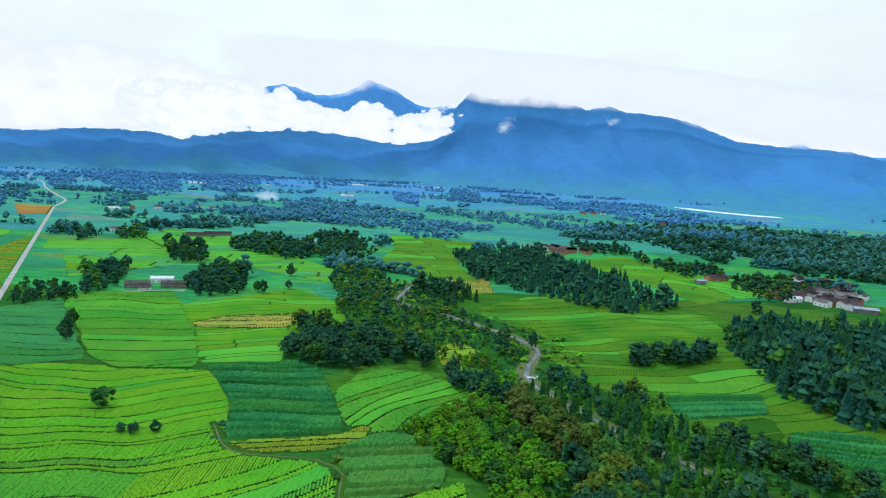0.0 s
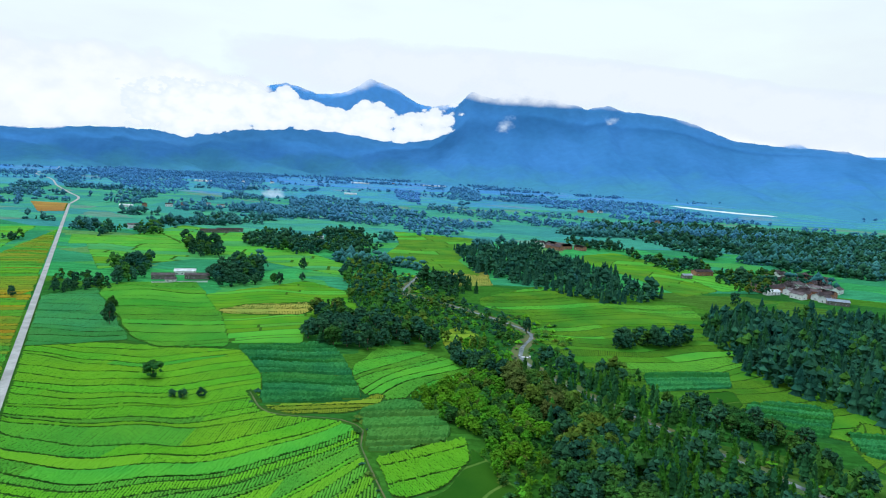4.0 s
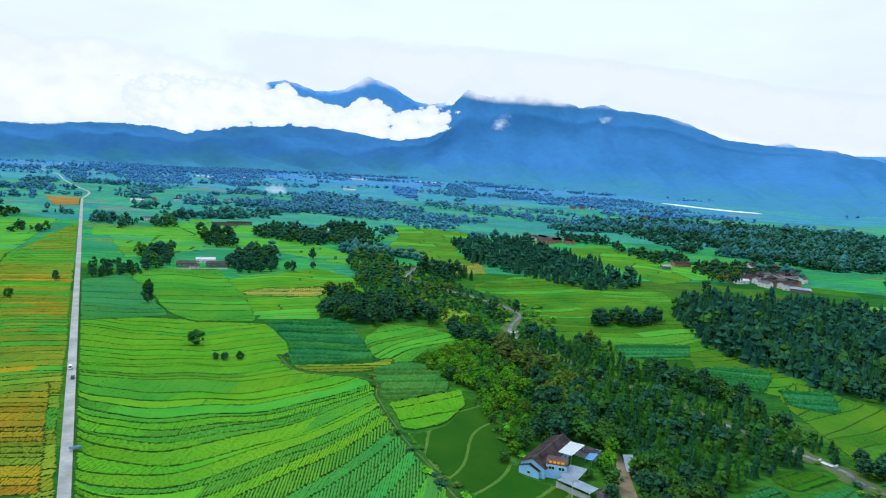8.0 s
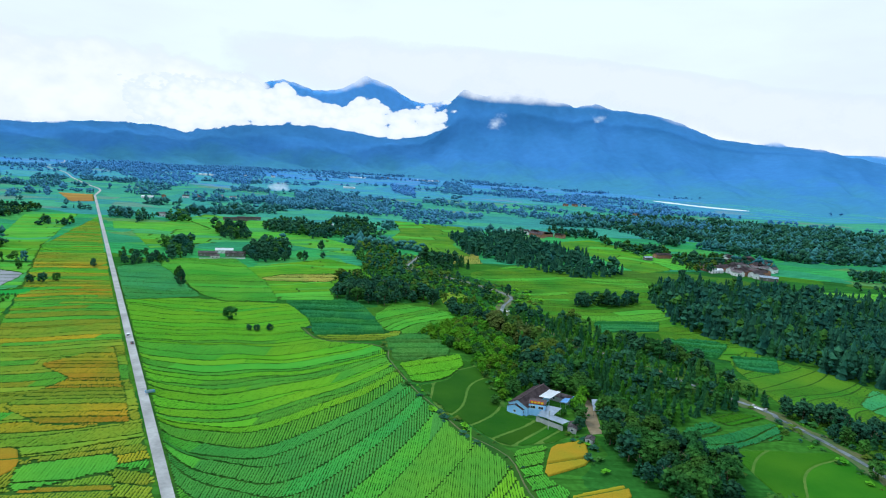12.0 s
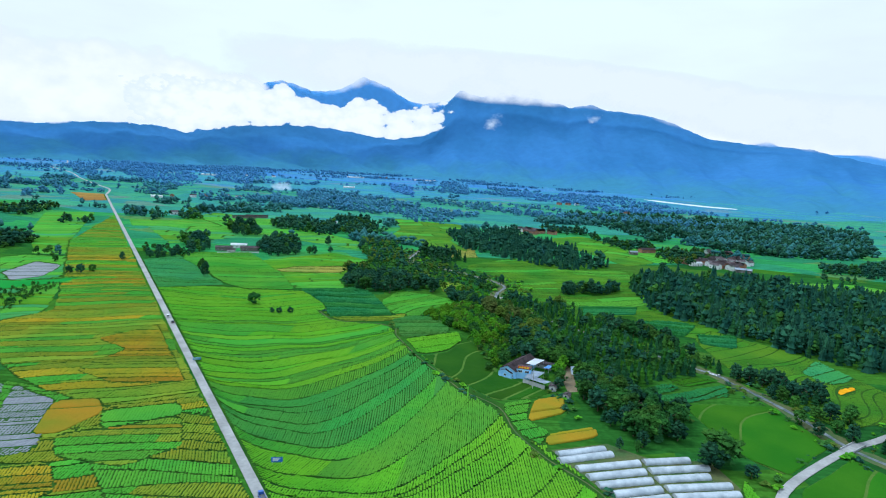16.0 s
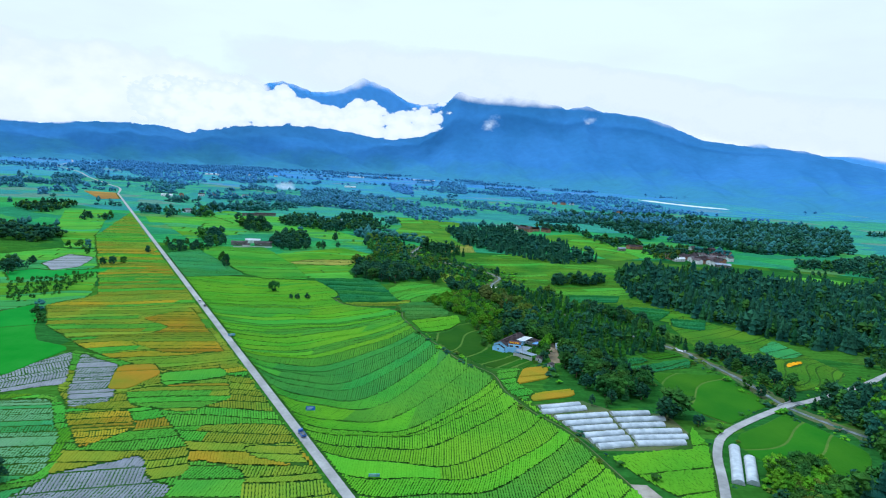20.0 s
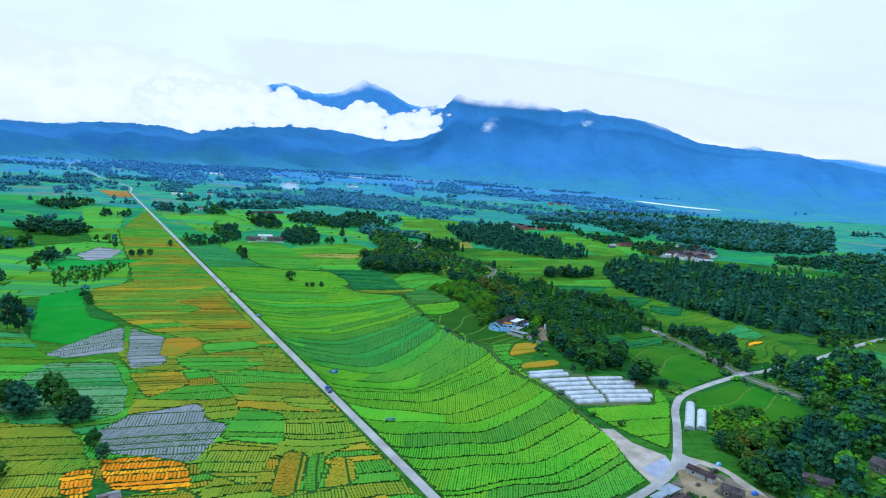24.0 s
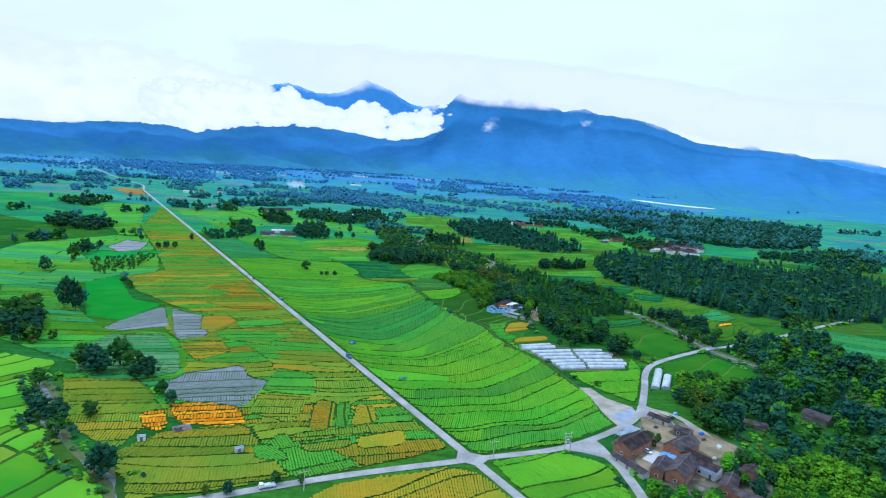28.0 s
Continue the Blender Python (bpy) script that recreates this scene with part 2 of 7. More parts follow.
def ribbon(name, line, width, z, mat, thick=0.25, wobble=0.0, taper=None):
    """A strip of ground along a line, with sides."""
    n = len(line)
    t = np.gradient(line, axis=0)
    t /= np.linalg.norm(t, axis=1)[:, None] + 1e-9
    side = np.stack([-t[:, 1], t[:, 0]], 1)
    w = np.full((n, 2), width / 2.0) * (1 + wobble * (RNG.random((n, 2)) - 0.5))
    l, r = line + side * w[:, :1], line - side * w[:, 1:]
    V = np.concatenate([np.c_[l, np.full(n, z - thick)], np.c_[l, np.full(n, z)], np.c_[r, np.full(n, z)], np.c_[r, np.full(n, z - thick)]])
    i = np.arange(n - 1)
    Q = np.concatenate([np.stack([i + k * n, i + 1 + k * n, i + 1 + (k + 1) * n, i + (k + 1) * n], 1) for k in range(3)])[:, ::-1]
    return new(name, data_mesh(name, V, Q, [mat]))


def sheet(name, poly, z, mat, thick=0.3):
    """A flat piece of ground with an edge."""
    bm = bmesh.new()
    top = [bm.verts.new((x, y, z)) for x, y in poly]
    low = [bm.verts.new((x, y, z - thick)) for x, y in poly]
    f = bm.faces.new(top)
    if f.normal.z < 0:
        f.normal_flip()
    for i in range(len(poly)):
        bm.faces.new((top[i - 1], top[i], low[i], low[i - 1]))
    bmesh.ops.recalc_face_normals(bm, faces=bm.faces)
    bmesh.ops.triangulate(bm, faces=[f])
    me = bpy.data.meshes.new(name)
    bm.to_mesh(me)
    bm.free()
    me.materials.append(mat)
    return new(name, me)


# ---------------------------------------------------------------- ground, roads, water
ROAD = [(-755, 1218), (4, -141), (90, -295)]
CROSS_W = [(4, -142), (-52, -163), (-96, -183), (-180, -222)]
CROSS_E = [(4, -142), (49, -125), (84, -98), (101, -76), (116, -39), (128, -6), (145, 18), (193, 55), (219, 69), (272, 102), (333, 147), (410, 199)]
LANE = [(49, -125), (65, -129), (70, -138), (72, -153), (73, -180), (74, -260)]
YARD_LANE = [(103, -67), (121, -80), (124, -91), (128, -107), (131, -119)]
PATH = [(-98, 268), (-86, 247), (-74, 241), (-46, 239), (-34, 228), (-33, 213), (-16, 165), (-3, 138), (10, 110), (29, 87), (34, 58), (45, 31), (61, 5), (75, -42)]
CREEK = [(-26, 626), (-37, 548), (-30, 522), (10, 487), (50, 440), (66, 408), (55, 371), (54, 341), (80, 290), (114, 241), (173, 161), (178, 147), (184, 130), (192, 95), (196, 60), (205, 39), (230, 0), (262, -60)]
CREEK_L = [(-232, -70), (-225, -80), (-207, -101), (-200, -124), (-184, -134), (-167, -157), (-153, -164), (-136, -177), (-125, -200)]
FAR_ROAD = [(-755, 1222), (-825, 1371), (-923, 1501), (-1100, 1740), (-1286, 2015), (-1540, 2330), (-1675, 2628), (-1800, 2900), (-2250, 3620)]
ROADS = ((ROAD, 4.6), (CROSS_W, 4.6), (CROSS_E, 4.4), (LANE, 4.6), (PATH, 1.4), (CREEK, 6.0), (CREEK_L, 4.0), (YARD_LANE, 4.6))
YARDS = ([(75, -42), (82, -42), (87, -57), (99, -69), (99, -80), (83, -96), (80, -82), (78, -58)], [(102, -70), (114, -78), (116, -92), (108, -100), (112, -112), (114, -134), (106, -150), (82, -150), (80, -134), (92, -114), (97, -92)])


def ground_material(name, plots, grain):
    """Patchwork of plots, each a slightly different crop."""
    m = material(name, (0.055, 0.22, 0.02), (0.085, 0.28, 0.022), big=0.01, small=0.35, grain=grain, rough=0.95, spec=0.0)
    n, l = m.node_tree.nodes, m.node_tree.links
    geo = n["Geometry"]
    mp = n.new("ShaderNodeMapping")
    mp.inputs["Scale"].default_value = (0.0075, 0.0115, 1)
    mp.inputs["Rotation"].default_value = (0, 0, 0.25)
    l.new(geo.outputs["Position"], mp.inputs["Vector"])
    wob = n.new("ShaderNodeTexNoise")
    wob.inputs["Scale"].default_value = 2.0
    l.new(mp.outputs["Vector"], wob.inputs["Vector"])
    add = n.new("ShaderNodeMixRGB")
    add.blend_type, add.inputs[0].default_value = "ADD", 0.5
    l.new(mp.outputs["Vector"], add.inputs[1])
    l.new(wob.outputs["Color"], add.inputs[2])
    vor = n.new("ShaderNodeTexVoronoi")
    vor.inputs["Scale"].default_value = 1.6
    l.new(add.outputs[0], vor.inputs["Vector"])
    sep = n.new("ShaderNodeSeparateColor")
    l.new(vor.outputs["Color"], sep.inputs[0])
    r = n.new("ShaderNodeValToRGB")
    r.color_ramp.interpolation = "CONSTANT"
    e = r.color_ramp.elements
    e[0].color, e[1].position, e[1].color = (*plots[0], 1), 0.2, (*plots[1], 1)
    for pos, c in zip((0.4, 0.58, 0.76, 0.93), plots[2:]):
        k = e.new(pos)
        k.color = (*c, 1)
    l.new(sep.outputs[0], r.inputs["Fac"])
    hs = n["Hue/Saturation/Value"]
    for k in list(hs.inputs["Color"].links):
        l.remove(k)
    # narrow strips of the same crop inside each plot
    mp2 = n.new("ShaderNodeMapping")
    mp2.inputs["Scale"].default_value = (0.012, 0.075, 1)
    mp2.inputs["Rotation"].default_value = (0, 0, 0.18)
    l.new(geo.outputs["Position"], mp2.inputs["Vector"])
    v2 = n.new("ShaderNodeTexVoronoi")
    l.new(mp2.outputs["Vector"], v2.inputs["Vector"])
    s2 = n.new("ShaderNodeSeparateColor")
    l.new(v2.outputs["Color"], s2.inputs[0])
    h2 = n.new("ShaderNodeHueSaturation")
    k2 = n.new("ShaderNodeMapRange")
    k2.inputs["To Min"].default_value, k2.inputs["To Max"].default_value = 0.78, 1.2
    l.new(s2.outputs[0], k2.inputs["Value"])
    l.new(k2.outputs["Result"], h2.inputs["Value"])
    l.new(r.outputs["Color"], h2.inputs["Color"])
    l.new(h2.outputs["Color"], hs.inputs["Color"])
    return m


M_GROUND = ground_material("valley_meadow", [(0.022, 0.098, 0.015), (0.032, 0.116, 0.014), (0.018, 0.084, 0.017), (0.042, 0.130, 0.014), (0.022, 0.104, 0.019), (0.048, 0.118, 0.017)], 0.5)
# painted haze: each farther zone's plot colours are lighter and bluer
M_MEADOW = ground_material("lightly_hazed_plots_of_the_plain", [(0.030, 0.205, 0.060), (0.050, 0.228, 0.052), (0.028, 0.172, 0.074), (0.038, 0.242, 0.064), (0.032, 0.195, 0.086), (0.080, 0.195, 0.060)], 0.35)
M_PLAIN = ground_material("hazed_plain_of_mixed_plots", [(0.044, 0.220, 0.150), (0.054, 0.248, 0.146), (0.040, 0.190, 0.172), (0.058, 0.258, 0.140), (0.044, 0.215, 0.178), (0.100, 0.205, 0.150)], 0.3)
M_PLAIN_FAR = ground_material("distant_haze_tinted_plain", [(0.052, 0.222, 0.275), (0.060, 0.244, 0.262), (0.050, 0.198, 0.310), (0.064, 0.252, 0.256), (0.052, 0.212, 0.304), (0.105, 0.210, 0.270)], 0.25)
M_PLAIN_END = ground_material("farthest_haze_blue_plain", [(0.058, 0.206, 0.38), (0.064, 0.224, 0.36), (0.054, 0.188, 0.41), (0.070, 0.230, 0.35), (0.056, 0.194, 0.41), (0.105, 0.205, 0.37)], 0.2)


def build_ground():
    # one level sheet, its plots changing from the near valley to the far plain, where haze is in their colours
    xs = np.linspace(-5200, 5200, 53)
    ys = np.concatenate([np.linspace(-5200, 400, 29), [560, 720, 900, 1150, 1400, 1700, 2100, 2500], np.linspace(3000, 5200, 12)])
    X, Y = np.meshgrid(xs, ys)
    Y = Y + np.where((Y > 500) & (Y < 2900), 70 * np.sin(X / 190.0) + 40 * np.sin(X / 71.0 + 1), 0)
    V = np.c_[X.ravel(), Y.ravel(), np.zeros(X.size)]
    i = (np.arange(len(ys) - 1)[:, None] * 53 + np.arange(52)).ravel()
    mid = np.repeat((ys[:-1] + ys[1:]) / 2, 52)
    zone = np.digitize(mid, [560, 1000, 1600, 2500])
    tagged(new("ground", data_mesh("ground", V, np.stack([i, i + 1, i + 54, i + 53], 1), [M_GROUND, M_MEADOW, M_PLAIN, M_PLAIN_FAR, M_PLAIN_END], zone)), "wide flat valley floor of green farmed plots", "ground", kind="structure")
    for nm, line, wd, z, mt, lab in (
        ("road", ROAD, 4.4, 0.30, M_ROAD, "long straight pale concrete farm road"),
        ("road", CROSS_W, 4.4, 0.32, M_ROAD, "pale concrete crossing road between flower fields"),
        ("road", CROSS_E, 4.2, 0.34, M_ROAD, "pale curving concrete road to the bridge"),
        ("road", LANE, 4.6, 0.28, M_ROAD, "grey concrete lane past the hamlet"),
        ("road", FAR_ROAD, 5.0, 0.3, M_ROAD, "distant pale country road"),
        ("path", PATH, 0.7, 0.16, M_BANK, "narrow trodden dirt footpath between fields"),
        ("path", YARD_LANE, 4.6, 0.26, M_GRAVEL, "pale dusty lane into the hamlet"),
    ):
        tagged(ribbon(nm, smooth_line(line) if len(line) > 3 else np.array(smooth_line(line, 20)), wd, z, mt, wobble=0.0 if mt is M_ROAD else 0.5), lab, nm, kind="structure")
    for line, wd in ((CREEK, 2.6), (CREEK_L, 2.2)):
        tagged(ribbon("bank", smooth_line(line, 5), wd + 9, 0.06, M_BANK, wobble=0.7), "scrubby brown-green creek bank", "bank", kind="structure")
        tagged(ribbon("creek", smooth_line(line, 4), wd, 0.14, M_WATER, wobble=0.6), "narrow grey-white stony creek", "creek", kind="structure")
    for poly, z in (([(-2, -135), (4, -136), (11, -138), (11, -142), (7, -148), (2, -146), (-3, -143)], 0.36), ([(44, -127), (56, -120.5), (66, -114), (69, -122), (71, -136), (65, -133), (56, -129)], 0.37), ([(96, -84), (104, -70), (108, -66), (112, -76), (104, -82)], 0.37)):
        tagged(sheet("road", poly, z, M_ROAD), "paved junction of pale concrete roads", "road", kind="structure")
    tagged(sheet("gravel_yard", YARDS[0], 0.22, M_GRAVEL), "pale gravel clearing beside the field", "yard", kind="structure")
    tagged(sheet("farm_yard", YARDS[1], 0.20, M_DIRT), "bare beige earth yard of the hamlet", "yard", kind="structure")
    tagged(sheet("farm_yard", [(74, 162), (81, 162), (80, 140), (77, 116), (71, 114), (72, 140)], 0.15, M_DIRT), "beige dirt drive beside the farmhouse", "yard", kind="structure")


build_ground()

# ---------------------------------------------------------------- fields
# several crops in one field: each terrace takes one of them
MIX_TOBACCO = [M_TOBACCO, M_TOBACCO, M_TOBACCO, M_MIDGREEN]
MIX_FLOWER = [M_TOBACCO, M_MIDGREEN, M_MIDGREEN, M_OLIVE, M_OLIVE, M_OLIVE, M_OCHRE]
MIX_VALLEY = [M_LIME, M_VALLEY, M_VALLEY, M_VALLEY, M_MIDGREEN]
MIX_GREEN = [M_TEAL, M_TEAL, M_MIDGREEN, M_MIDGREEN, M_LIME]
MIX_RICE = [M_LIME, M_LIME, M_LIME, M_MIDGREEN, M_LIME]
MIX_CROSS = [M_MIDGREEN, M_OLIVE, M_OCHRE, M_OCHRE, M_OCHRE]
MIX_OCHRE = [M_MIDGREEN, M_OLIVE, M_OCHRE, M_OCHRE, M_OCHRE]
MIX_CREEK = [M_TOBACCO, M_LIME, M_TOBACCO, M_OLIVE]
MIX_GOLD = [M_OLIVE, M_OLIVE, M_OCHRE, M_OLIVE, M_MIDGREEN]
MIX_PALE = [M_PALE, M_PALE, M_TEAL, M_PALE, M_MIDGREEN]
